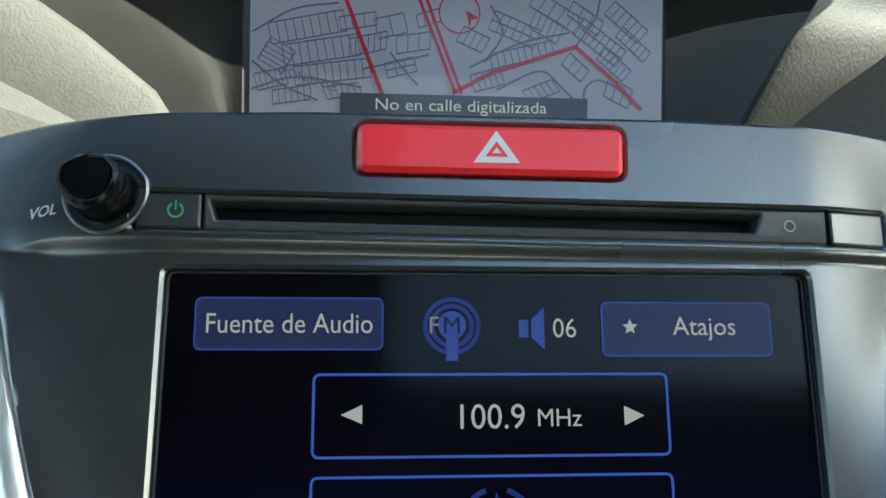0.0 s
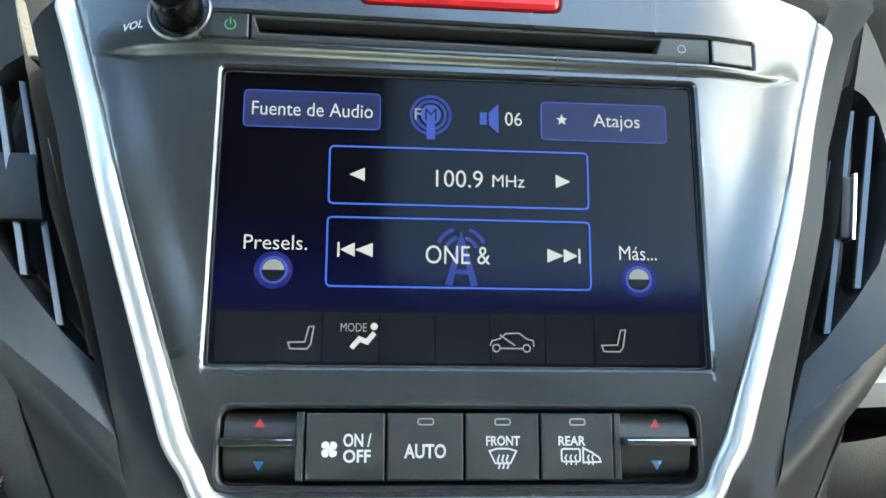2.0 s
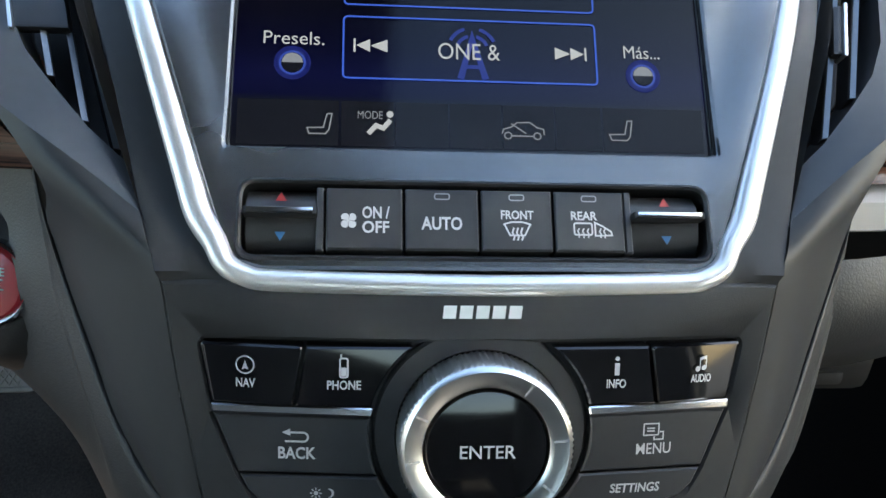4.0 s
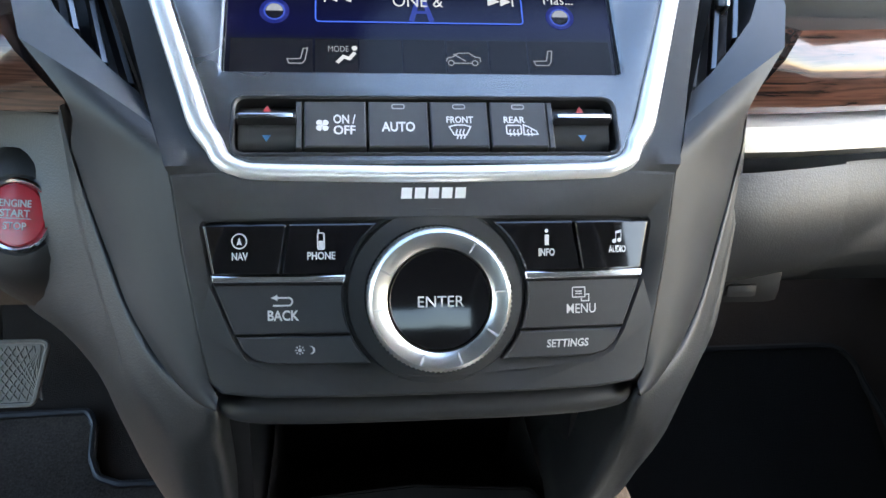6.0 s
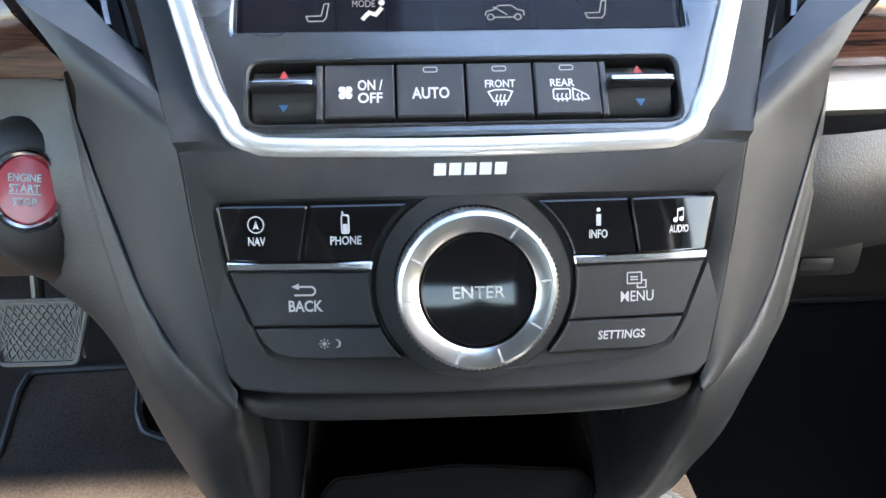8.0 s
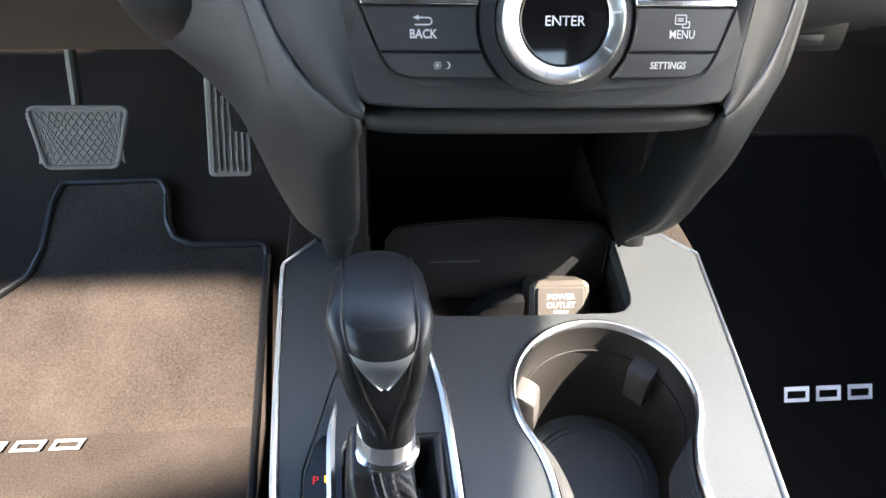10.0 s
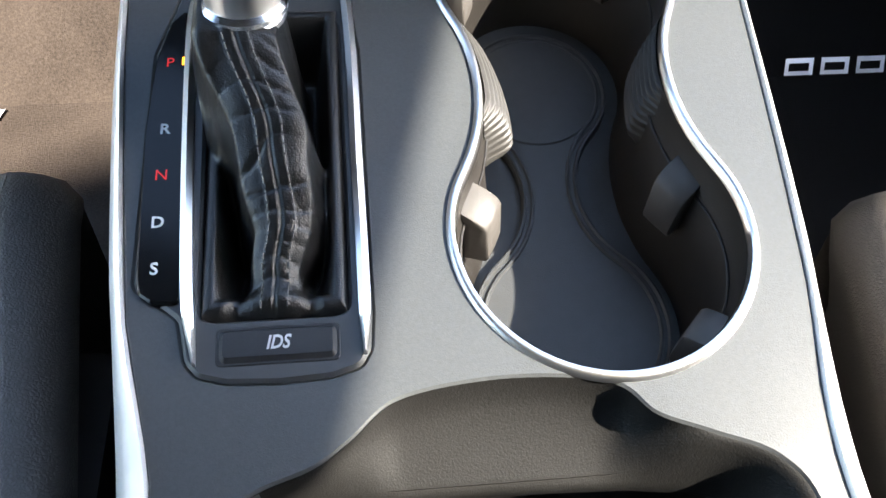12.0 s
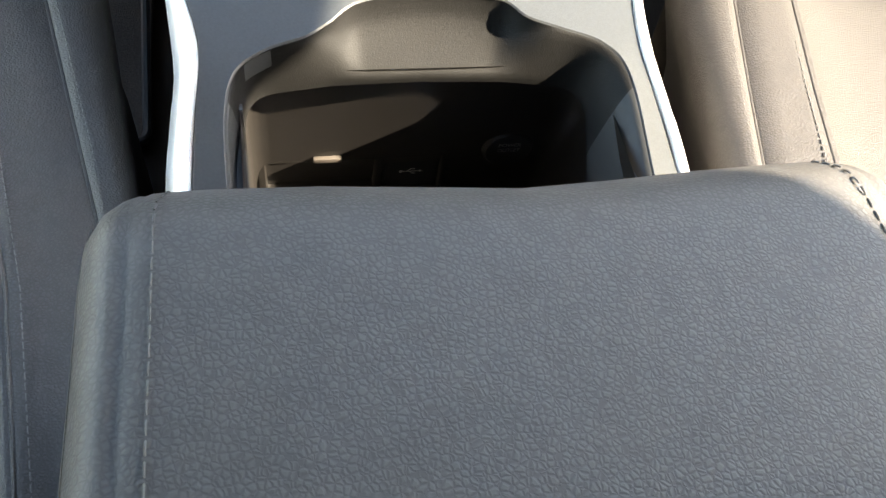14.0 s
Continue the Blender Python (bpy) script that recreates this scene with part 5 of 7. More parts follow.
part("message_bar", flat([[(-0.047, -0.006), (0.053, -0.006), (0.053, 0.0072), (-0.047, 0.0072)]], 0.0013, NV), MAPBAR, scr)
lettering("No en calle digitalizada", 0.0015, 0.0022, 0.0046, 0.0016, NV, TXT, scr, width=0.0690)
lettering("PONIENTE", -0.0590, 0.0122, 0.0034, 0.0013, lambda x, v, n: NV(x, v - 0.30 * (x + 0.059), n), MAPLINE, scr, width=0.0210)
# hood over the display: roof, sunlit-toned right cheek under a black lining, shade-toned left cheek, rounded pads
# outside
def hood_rows(inner, outer, bow):
    rows_ = []
    for a, b in zip(inner, outer):
        A, B = Vector(a), Vector(b)
        rows_.append([A.lerp(B, k / 6) + Vector((0, bow * math.sin(math.pi * k / 6), 0)) for k in range(7)])
    return rows_


roof_line = [(-0.19, 0.46), (-0.19, 0.288), (-0.10, 0.293), (0.0, 0.294), (0.10, 0.294), (0.152, 0.291), (0.185, 0.270), (0.192, 0.29), (0.20, 0.46)]
part("hood_roof", plate(ccw(roof_line), 0.893, 0.906, WORLD, b=0.003, back=True), PAD, nav)
inner_r = [NV(0.0850, v, 0.0022) for v in (-0.016, 0.0, 0.016, 0.032)]
outer_r = [(0.0965, 0.284, 0.785), (0.1055, 0.287, 0.8125), (0.1140, 0.290, 0.833), (0.1205, 0.2905, 0.8455)]
part("hood_cheek", loft(hood_rows(inner_r, outer_r, 0.004), False), CHEEK, nav, "grey hood cheek paled as if sunlit")
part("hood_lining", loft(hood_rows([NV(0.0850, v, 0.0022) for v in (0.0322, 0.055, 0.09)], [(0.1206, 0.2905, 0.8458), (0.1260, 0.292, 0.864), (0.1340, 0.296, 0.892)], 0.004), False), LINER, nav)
edge_r = [(0.0965, 0.2840, 0.785), (0.1055, 0.2870, 0.8125), (0.1140, 0.2900, 0.833), (0.1205, 0.2905, 0.8455), (0.1260, 0.2920, 0.8580)]
pad_r = []
for i, (x, y, z) in enumerate(edge_r):
    q = i / 4
    pad_r.append([(x, y, z), (x + 0.002, y - 0.0015, z + 0.0005), (x + 0.010 + 0.002 * q, y - 0.001, z + 0.001), (x + 0.030, y + 0.004, z), (x + 0.060, y + 0.012, z), (x + 0.105, y + 0.022, z), (x + 0.19, y + 0.04, z)])
pad_r = pad_r[:3] + [[(x, y + 0.004 * k, z) for k, (x, y, z) in enumerate(r)] for r in pad_r[3:4]] + [[(x, y + 0.012 * min(k, 2), z - 0.003 * k) for k, (x, y, z) in enumerate(r)] for r in pad_r[4:]]
# shoulders toned the same way: right as shaded, left as sunlit
part("hood_shoulder", loft([curve_points(r, 3) for r in pad_r], False), HOOD, nav, "grained shoulder of the hood in a shaded tone", angle=70)
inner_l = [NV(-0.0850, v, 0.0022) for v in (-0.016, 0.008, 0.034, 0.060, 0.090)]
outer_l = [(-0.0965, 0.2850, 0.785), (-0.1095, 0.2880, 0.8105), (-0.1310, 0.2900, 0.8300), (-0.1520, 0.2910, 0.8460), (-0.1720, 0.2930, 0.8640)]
part("hood_cheek", loft(hood_rows(inner_l, outer_l, 0.012), False), LINER, nav, "hood cheek blackened as if shaded")
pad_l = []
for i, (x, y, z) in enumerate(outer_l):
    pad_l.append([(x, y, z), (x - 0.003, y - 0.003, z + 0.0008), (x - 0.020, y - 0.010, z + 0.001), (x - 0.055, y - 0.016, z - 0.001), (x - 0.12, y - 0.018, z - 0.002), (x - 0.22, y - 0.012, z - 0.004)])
part("hood_shoulder", loft([curve_points(r, 3) for r in pad_l], False), PAD, nav, "grained shoulder of the hood in a sunlit tone", angle=70)
part("pad_seam", tube(curve_points([(-0.200, 0.262, 0.826), (-0.175, 0.2655, 0.8200), (-0.160, 0.2672, 0.8150), (-0.150, 0.2690, 0.8085), (-0.144, 0.271, 0.800)], 5), 0.0008, 6), LINER, nav)

# ---- centre console ----
console = thing("centre_console", "dark grey centre console with silver side trims", "console")
INNER_L = [(-0.119, 0.1520), (-0.1395, 0.1310), (-0.1390, 0.05), (-0.1365, -0.02), (-0.1320, -0.08), (-0.1260, -0.138), (-0.1140, -0.194), (-0.1165, -0.23), (-0.1195, -0.27), (-0.122, -0.42)]
INNER_R = [(0.116, 0.1520), (0.1400, 0.1310), (0.1370, 0.05), (0.1330, -0.02), (0.1290, -0.08), (0.1240, -0.138), (0.1160, -0.190), (0.1190, -0.23), (0.1230, -0.27), (0.126, -0.42)]


def cup_outline(c=0.0500, y1=0.0200, r1=0.0535, y2=-0.1110, r2=0.0575, w=0.0400, n=26):
    """Two wells joined by a waist."""
    lo, hi = y2, y1
    for _ in range(50):
        yw = (lo + hi) / 2
        p1 = ((y1 - yw) ** 2 + w * w - r1 * r1) / (2 * (r1 - w))
        p2 = ((y2 - yw) ** 2 + w * w - r2 * r2) / (2 * (r2 - w))
        if p1 > p2:
            lo = yw
        else:
            hi = yw
    rho = (p1 + p2) / 2
    X = w + rho
    a1 = math.degrees(math.atan2(yw - y1, X))
    a2 = math.degrees(math.atan2(yw - y2, X))
    right = arc(c, y1, r1, 90, a1, n) + arc(c + X, yw, rho, 180 + a1, 180 + a2, 10)[1:-1] + arc(c, y2, r2, a2, -90, n)
    return right + [(2 * c - x, y) for x, y in reversed(right[1:-1])]


CUP = ccw(cup_outline())
SHIFT = rounded([(-0.1075, -0.1380), (-0.1045, -0.1540), (-0.1000, -0.1595), (-0.0900, -0.1622), (-0.0720, -0.1632), (-0.0540, -0.1622), (-0.0440, -0.1592), (-0.0405, -0.1530), (-0.0395, -0.1400), (-0.0400, -0.02), (-0.0520, 0.060), (-0.0620, 0.070), (-0.0960, 0.070), (-0.1080, 0.035), (-0.1230, -0.02), (-0.1240, -0.125)], 0.006)
BIN_HOLE = [(-0.1005, -0.3900)] + [tuple(p)[:2] for p in curve_points([(-0.1010, -0.3300, 0), (-0.1020, -0.2700, 0), (-0.1018, -0.2340, 0), (-0.0965, -0.2115, 0), (-0.0810, -0.1995, 0), (-0.0610, -0.1925, 0), (-0.0480, -0.1840, 0), (-0.0310, -0.1715, 0), (0.0060, -0.1668, 0), (0.0420, -0.1708, 0), (0.0560, -0.1830, 0), (0.0740, -0.1905, 0), (0.0960, -0.2005, 0), (0.1065, -0.2200, 0), (0.1085, -0.2700, 0), (0.1082, -0.3300, 0)], 6)] + [(0.1080, -0.3900)]
top_outer = INNER_L[:-1] + [(-0.122, -0.40), (0.126, -0.40)] + INNER_R[:-1][::-1] + [(0.084, 0.146), (0.0835, 0.098), (0.0815, 0.0890), (0.0770, 0.0840), (0.0710, 0.0822), (0.0, 0.0826), (-0.060, 0.0852), (-0.0740, 0.0880), (-0.080, 0.0940), (-0.082, 0.104), (-0.086, 0.146)]
part("console_top", plate(top_outer, -0.012, 0.0, CT, [CUP, SHIFT, BIN_HOLE], 0.0012), TOPPLATE, console, "satin dark grey console top")

for s, edge in ((-1, INNER_L), (1, INNER_R)):
    secs = []
    for x, y in [edge[0], *[tuple(p)[:2] for p in curve_points([(a, b, 0) for a, b in edge[1:]], 4)]]:
        w = 0.0030 + 0.0025 * smooth(0.10, -0.12, y) + 0.0075 * smooth(-0.13, -0.20, y)
        d = 0.004 + 0.008 * smooth(-0.12, -0.20, y)
        secs.append([CT(x, y, 0.0002), CT(x + s * 0.0008, y, 0.0016), CT(x + s * w * 0.55, y, 0.0010 - d * 0.25), CT(x + s * w, y, -d), CT(x + s * (w + 0.001), y, -d - 0.022), CT(x - s * 0.002, y, -d - 0.022), CT(x - s * 0.001, y, -0.006)])
    part("side_trim", loft(secs, True), SILVER, console, "silver painted side trim")
    secs = []
    for x, y in [edge[0], *edge[1:]]:
        w = 0.002 + 0.009 * smooth(-0.13, -0.20, y)
        p = CT(x + s * w * 0.6, y, -0.020)
        secs.append([p, Vector((p.x + s * 0.006, p.y, p.z - 0.06)), Vector((p.x + s * 0.012, p.y, 0.05))])
    p = secs[0]
    secs.insert(0, [Vector((q.x, 0.34, q.z + 0.01)) for q in p])
    part("console_side", loft(secs, False), CARPET if s < 0 else BLACK, console)

# front cubby under the stack
cub = bmesh.new()
lo_z = 0.405
sec = [(-0.086, 1), (-0.082, lo_z + 0.006), (-0.076, lo_z), (0.076, lo_z), (0.080, lo_z + 0.006), (0.084, 1)]
loft([[Vector((x, y, z if z < 0.9 else 0.424 + 0.171 * y)) for x, z in sec] for y in (0.084, 0.10, 0.15, 0.27)], False, bm=cub)
part("cubby_tray", cub, TRAY, console, "brown carpet-lined tray")
part("cubby_back", box(-0.095, 0.097, 0.262, 0.275, 0.38, 0.62, 0.004), BLACK, console)
part("cubby_roof", box(-0.10, 0.10, 0.075, 0.27, 0.585, 0.60, 0.004), BLACK, console)
for s in (-1, 1):
    part("cubby_cheek", box(*sorted((s * 0.088, s * 0.102)), 0.128 if s < 0 else 0.139, 0.27, 0.442, 0.60, 0.004), BLACK, console)
    part("console_nose", box(*sorted((s * 0.106, s * 0.143)), 0.126, 0.30, 0.36, 0.444, 0.004), CARPET, console, "brown carpeted console front")

flap_loop = rounded([(-0.072, 0.0), (0.073, 0.0), (0.080, 0.040), (0.072, 0.050), (0.0, 0.0555), (-0.070, 0.050), (-0.078, 0.040)], 0.008)
flap = thing("rubber_flap", "black ribbed rubber liner leaning in the cubby", "liner")


def FL(x, v, n):
    return Vector((x + 0.002, 0.1380 + 0.42 * v - 0.9 * n, 0.4140 + 0.90 * v + 0.42 * n + 0.02 * 0))


part("liner", plate(flap_loop, -0.004, 0.0, FL, b=0.0015, back=True), LINER, flap)
part("liner_rim", tube([FL(*p, 0.0003) for p in flap_loop + flap_loop[:1]], 0.0008, 6), LINER, flap)
part("liner_slot", box(-0.048, -0.012, 0.0240, 0.0252, 0.0002, 0.0012, 0.0003, FL), GREY_TRIM, flap)


def OT(x, v, n):
    """Power outlet lid, leaning back."""
    return Vector((0.0405 + x, 0.1090 + 0.50 * v - 0.866 * n, 0.4200 + 0.866 * v + 0.50 * n))


outlet = thing("power_outlet", "taupe power outlet with a hinged lid", "power outlet")
part("socket_body", plate(rounded([(-0.0215, -0.012), (0.0215, -0.012), (0.0205, 0.0185), (0.017, 0.0215), (-0.017, 0.0215), (-0.0205, 0.0185)], 0.003), -0.030, 0.0, OT, b=0.003), BEIGE, outlet)
lid = part("lid", plate(rrect(0.0, 0.0040, 0.0330, 0.0270, 0.0025), -0.002, 0.0016, OT, b=0.0010), BEIGE, outlet)
lettering("POWER", 0, 0.0112, 0.0036, 0.0018, OT, WHITE, lid, width=0.0190)
lettering("OUTLET", 0, 0.0056, 0.0036, 0.0018, OT, WHITE, lid, width=0.0200)
part("small_print", flat([rrect(0, 0.0008, 0.010, 0.0018, 0.0002), rrect(0, -0.0038, 0.018, 0.0020, 0.0002)], 0.0018, OT), WHITE, lid)
part("outlet_bracket", loft([[Vector((x, 0.112, 0.405)), Vector((x, 0.112, 0.405 + h)), Vector((x, 0.128, 0.405 + h)), Vector((x, 0.128, 0.405))] for x, h in ((-0.022, 0.004), (-0.012, 0.016), (0.0, 0.021), (0.016, 0.023))], True), BLACK, outlet)

# ---- cup holder ----
cup = thing("cup_holder", "double cup holder in a chrome ring with taupe walls", "cup holder")
ring_in, ring_out = inset(CUP, 0.0014), inset(CUP, -0.0030)
secs = [[CT(*p, -0.0005) for p in ring_out], [CT(*p, 0.0014) for p in inset(CUP, -0.0024)], [CT(*p, 0.0022) for p in inset(CUP, -0.0010)], [CT(*p, 0.0016) for p in inset(CUP, 0.0006)], [CT(*p, -0.003) for p in ring_in]]
part("chrome_ring", loft(secs, True, False), CHROME, cup, "bright chrome rim", angle=60)
deep = 0.072
wall = [[CT(*p, -0.002) for p in inset(CUP, 0.0014)], [CT(*p, -0.016) for p in inset(CUP, 0.0020)], [CT(*p, -0.018) for p in inset(CUP, 0.0032)], [CT(*p, -0.045) for p in inset(CUP, 0.0050)], [CT(*p, -deep) for p in inset(CUP, 0.0090)]]
part("well_wall", loft(wall, True, False), BROWN, cup)
part("well_floor", flat([inset(CUP, 0.0085)], -deep + 0.0005, CT), RUBBER, cup)
insert = ccw(cup_outline(0.0490, 0.0160, 0.0380, -0.1130, 0.0450, 0.0140))
part("well_mat", plate(insert, -deep, -deep + 0.0045, CT, b=0.0016), RUBBER, cup, "dark rubber insert")
for d, r in ((0.0012, 0.0012), (0.0050, 0.0011)):
    bead = inset(insert, d)
    part("mat_bead", tube([CT(*p, -deep + 0.0047) for p in bead + bead[:1]], r, 6), RUBBER, cup)
part("front_disc", plate(circle(0.0490, 0.0160, 0.0335, 40), -deep, -deep + 0.0052, CT, b=0.0014), RUBBER, cup)
part("wall_bead", tube([CT(*p, -0.0185) for p in inset(CUP, 0.0038)] + [CT(*inset(CUP, 0.0038)[0], -0.0185)], 0.0006, 6), BROWN, cup)
# fluted panels on the waist
for s, ya, yb, lean in ((-1, 0.004, -0.054, 0.88), (1, -0.002, -0.046, 0.46)):
    q = sorted([p for p in inset(CUP, 0.0016) if (p[0] - 0.05) * s > 0 and yb - 0.01 < p[1] < ya + 0.01], key=lambda p: -p[1])
    cnt = 30
    prof = []
    for k in range(73):
        u = k / 72
        o = 0.0006 * math.cos(math.tau * 9 * u)
        prof.append((lean * 0.0170 * math.sin(1.45 * u) + o, -0.0020 - 0.030 * u ** 1.25 + o * 0.6))
    prof += [(0.0168 * lean, -0.0335), (0.0155 * lean, -0.0350), (0.0120 * lean, -0.0365), (0.0030, -0.0400)]
    rows_ = []
    for k in range(cnt + 1):
        y = ya + (yb - ya) * k / cnt
        x = next((a[0] + (b[0] - a[0]) * (y - a[1]) / (b[1] - a[1]) for a, b in zip(q, q[1:]) if a[1] >= y >= b[1]), q[-1][0])
        env = 0.10 + 0.90 * smooth(-0.06, 0.22, k / cnt) * smooth(1.04, 0.84, k / cnt)
        rows_.append([CT(x - s * (d * env - 0.0010 * (1 - env)), y, h) for d, h in prof])
    part("fluted_panel", loft(rows_, False), RIBBED, cup, "pale taupe fluted panel", angle=80)


def grip(cx, cy, r, a):
    """A sprung grip that leans into a well."""
    u = Vector((math.cos(radians(a)), math.sin(radians(a))))
    w = Vector((-u.y, u.x))
    secs = []
    for d, h, half, th in ((0.001, -0.0130, 0.0074, 0.003), (-0.005, -0.0145, 0.0076, 0.006), (-0.0098, -0.0165, 0.0076, 0.010), (-0.0112, -0.0185, 0.0075, 0.011), (-0.0128, -0.0360, 0.0070, 0.012), (-0.0120, -0.0385, 0.0068, 0.012), (-0.003, -0.0420, 0.0064, 0.006)):
        row = []
        for k, q in ((-1, 0.0006), (-0.93, -0.0003), (0, -0.0006), (0.93, -0.0003), (1, 0.0006), (1, 1.0), (-1, 1.0)):
            p = Vector((cx, cy)) + u * (r + d + (q if q < 0.5 else th)) + w * half * k * 1.05
            row.append(CT(p.x, p.y, h))
        secs.append(row)
    part("grip", loft(secs, True), GRIP, cup, "pale taupe sprung grip", angle=50)


for g in ((0.05, 0.020, 0.0508, 157), (0.05, 0.020, 0.0525, 43), (0.05, -0.111, 0.0545, 152), (0.05, -0.111, 0.0565, 37), (0.05, -0.111, 0.0565, -42)):
    grip(*g)

# ---- gear shifter ----
shifter = thing("gear_shifter", "black leather gear lever with boot and selector strip", "gear lever")
part("shift_plate", plate(SHIFT, -0.014, 0.0010, CT, [rounded([(-0.1000, -0.1400), (-0.0475, -0.1400), (-0.0480, -0.008), (-0.0560, 0.0), (-0.0980, 0.0), (-0.1020, -0.008)], 0.006)], 0.0012), GREY_TRIM, shifter)
part("boot_well", box(-0.110, -0.042, -0.147, 0.012, -0.060, -0.040, 0.003, CT), BLACK, shifter)
ids = part("mode_key", plate(rrect(-0.0725, -0.1500, 0.0405, 0.0120, 0.0030), -0.004, 0.0029, CT, b=0.0014), BLACK, shifter, "black mode key")
part("mode_key_gap", plate(rrect(-0.0725, -0.1500, 0.0430, 0.0140, 0.0026), -0.004, 0.0014, CT, b=0.0004), BLACK, shifter)
lettering("IDS", -0.0725, -0.1500, 0.0048, 0.0032, CT, WHITE, ids, width=0.0086, slant=0.25)
for pts in ([(-0.1010, -0.1560), (-0.1045, -0.130), (-0.1070, -0.08), (-0.1085, -0.03), (-0.1085, 0.0), (-0.1060, 0.020)], [(-0.0425, -0.1555), (-0.0420, -0.130), (-0.0425, -0.08), (-0.0430, -0.02), (-0.0460, 0.03), (-0.0530, 0.062)]):
    cp = [p for p in curve_points([(a, b, 0) for a, b in pts], 6)]
    secs = []
    for i, p in enumerate(cp):
        t = i / (len(cp) - 1)
        hw = 0.0024 * min(1, 0.25 + 5 * t) * min(1, 0.25 + 4 * (1 - t))
        secs.append([CT(p.x - hw, p.y, 0.0008), CT(p.x - hw * 0.9, p.y, 0.0032), CT(p.x, p.y, 0.0044), CT(p.x + hw * 0.9, p.y, 0.0032), CT(p.x + hw, p.y, 0.0008)])
    part("chrome_blade", loft(secs, True), CHROME, shifter, "satin chrome blade beside the boot", angle=50)
sel = rounded([(-0.1065, -0.1335), (-0.1170, -0.1325), (-0.1215, -0.1290), (-0.1228, -0.1220), (-0.1245, -0.06), (-0.1225, -0.025), (-0.1175, -0.005), (-0.1110, 0.003)], 0.003)
strip_ = part("selector_strip", plate(sel, -0.004, 0.0026, CT, b=0.0008), SELECT, shifter, "gloss black selector strip")
for ch, y, mt in (("P", -0.0266, REDGLOW), ("R", -0.0593, WHITE), ("N", -0.0803, REDGLOW), ("D", -0.1006, WHITE), ("S", -0.1195, WHITE)):
    lettering(ch, -0.1165, y, 0.0046, 0.0028, CT, mt, strip_)
part("selector_lamp", box(-0.1118, -0.1100, -0.0280, -0.0240, 0.002, 0.0030, 0.0004, CT), AMBER, strip_, "amber position lamp")

# boot
KX, KY = -0.0835, -0.0400
def between(table, t):
    """Value at t of a table of pairs."""
    for (t0, v0), (t1, v1) in zip(table, table[1:]):
        if t <= t1:
            return v0 + (v1 - v0) * smooth(t0, t1, t)
    return table[-1][1]


def boot_line(y):
    """Middle of the leather column at y."""
    return between([(-0.1395, -0.0737), (-0.124, -0.0730), (-0.110, -0.0700), (-0.085, -0.0728), (-0.052, KX)], y)


def boot_h(x, y):
    """Leather over the console's top: rolled edge, deep wells beside a folded column that climbs to the collar."""
    xl, xr = -0.1005 + 0.003 * smooth(-0.05, 0.0, y), -0.0472
    edge = min(x - xl, xr - x, y + 0.1395, 0.001 - y)
    rim = 0.0030 * math.exp(-((edge - 0.0042) / 0.0042) ** 2) - 0.0025 * (1 - smooth(0.0, 0.002, edge))
    off = x - boot_line(y)
    f = min(1.0, max(0.0, (y + 0.138) / 0.083))
    half = between([(0.0, 0.0165), (0.14, 0.0120), (0.30, 0.0138), (0.50, 0.0175), (0.75, 0.0195), (1.0, 0.0205)], f)
    half += 0.0014 * noise.noise(Vector((y * 70, 2.0 if off > 0 else 5.0, 0.4)))
    u = abs(off) / half
    # folds run across the column and sag away from the seam
    ph = y * 430 + (1.9 if off > 0 else 1.1) * min(u, 1.3) + 4.2 * noise.noise(Vector((x * 45, y * 38, 1.3)))
    crease = (1 - abs(math.sin(ph))) ** 3
    some = 0.12 + 0.88 * smooth(-0.25, 0.35, noise.noise(Vector((x * 45 + 9, y * 45, 4.0))))
    puff = 0.0011 * noise.noise(Vector((x * 70, y * 95, 7.1)))
    rear = smooth(-0.098, -0.140, y)
    well = -0.029 * smooth(0.0050, 0.0130, edge) * (1 - 0.95 * rear) + 0.0012 * noise.noise(Vector((x * 60, y * 45, 2.0))) * smooth(0.004, 0.012, edge)
    top = 0.001 + 0.044 * f ** 1.15
    body = (1 - smooth(0.70, 1.12, u)) * (1 - smooth(-0.030, -0.014, y))
    round_ = -0.0075 * min(1.0, u) ** 2.2
    ribbon = 0.0007 * (1 - smooth(0.0040, 0.0054, abs(off))) - 0.0011 * math.exp(-(off / 0.0007) ** 2)
    wr = (puff - 0.0019 * crease * some) * smooth(0.02, 0.20, f) * smooth(1.04, 0.92, f) + ribbon
    return rim + well * (1 - body) + (top + round_ + wr) * body


nx_, ny_ = 96, 170
grid = [[CT(-0.1005 + 0.003 * smooth(-0.05, 0.0, y) + (0.0533 - 0.003 * smooth(-0.05, 0.0, y)) * i / nx_, y, boot_h(-0.1005 + 0.003 * smooth(-0.05, 0.0, y) + (0.0533 - 0.003 * smooth(-0.05, 0.0, y)) * i / nx_, y)) for i in range(nx_ + 1)] for y in [-0.1395 + 0.1405 * k / ny_ for k in range(ny_ + 1)]]
boot = part("boot", loft(grid, False), LEATHER_BLACK, shifter, "wrinkled black leather boot", angle=180)


def seam_path(off):
    return [CT(boot_line(y) + off, y, boot_h(boot_line(y) + off, y) + 0.0004) for y in [-0.1375 + 0.081 * k / 60 for k in range(61)]]


bm = bmesh.new()
for off in (-0.0046, 0.0046):
    stitches(seam_path(off), 0.0036, 0.0025, 0.00030, bm)
part("boot_stitching", bm, THREAD_DARK, boot, "grey double stitching")


KNOB_E = 0.80


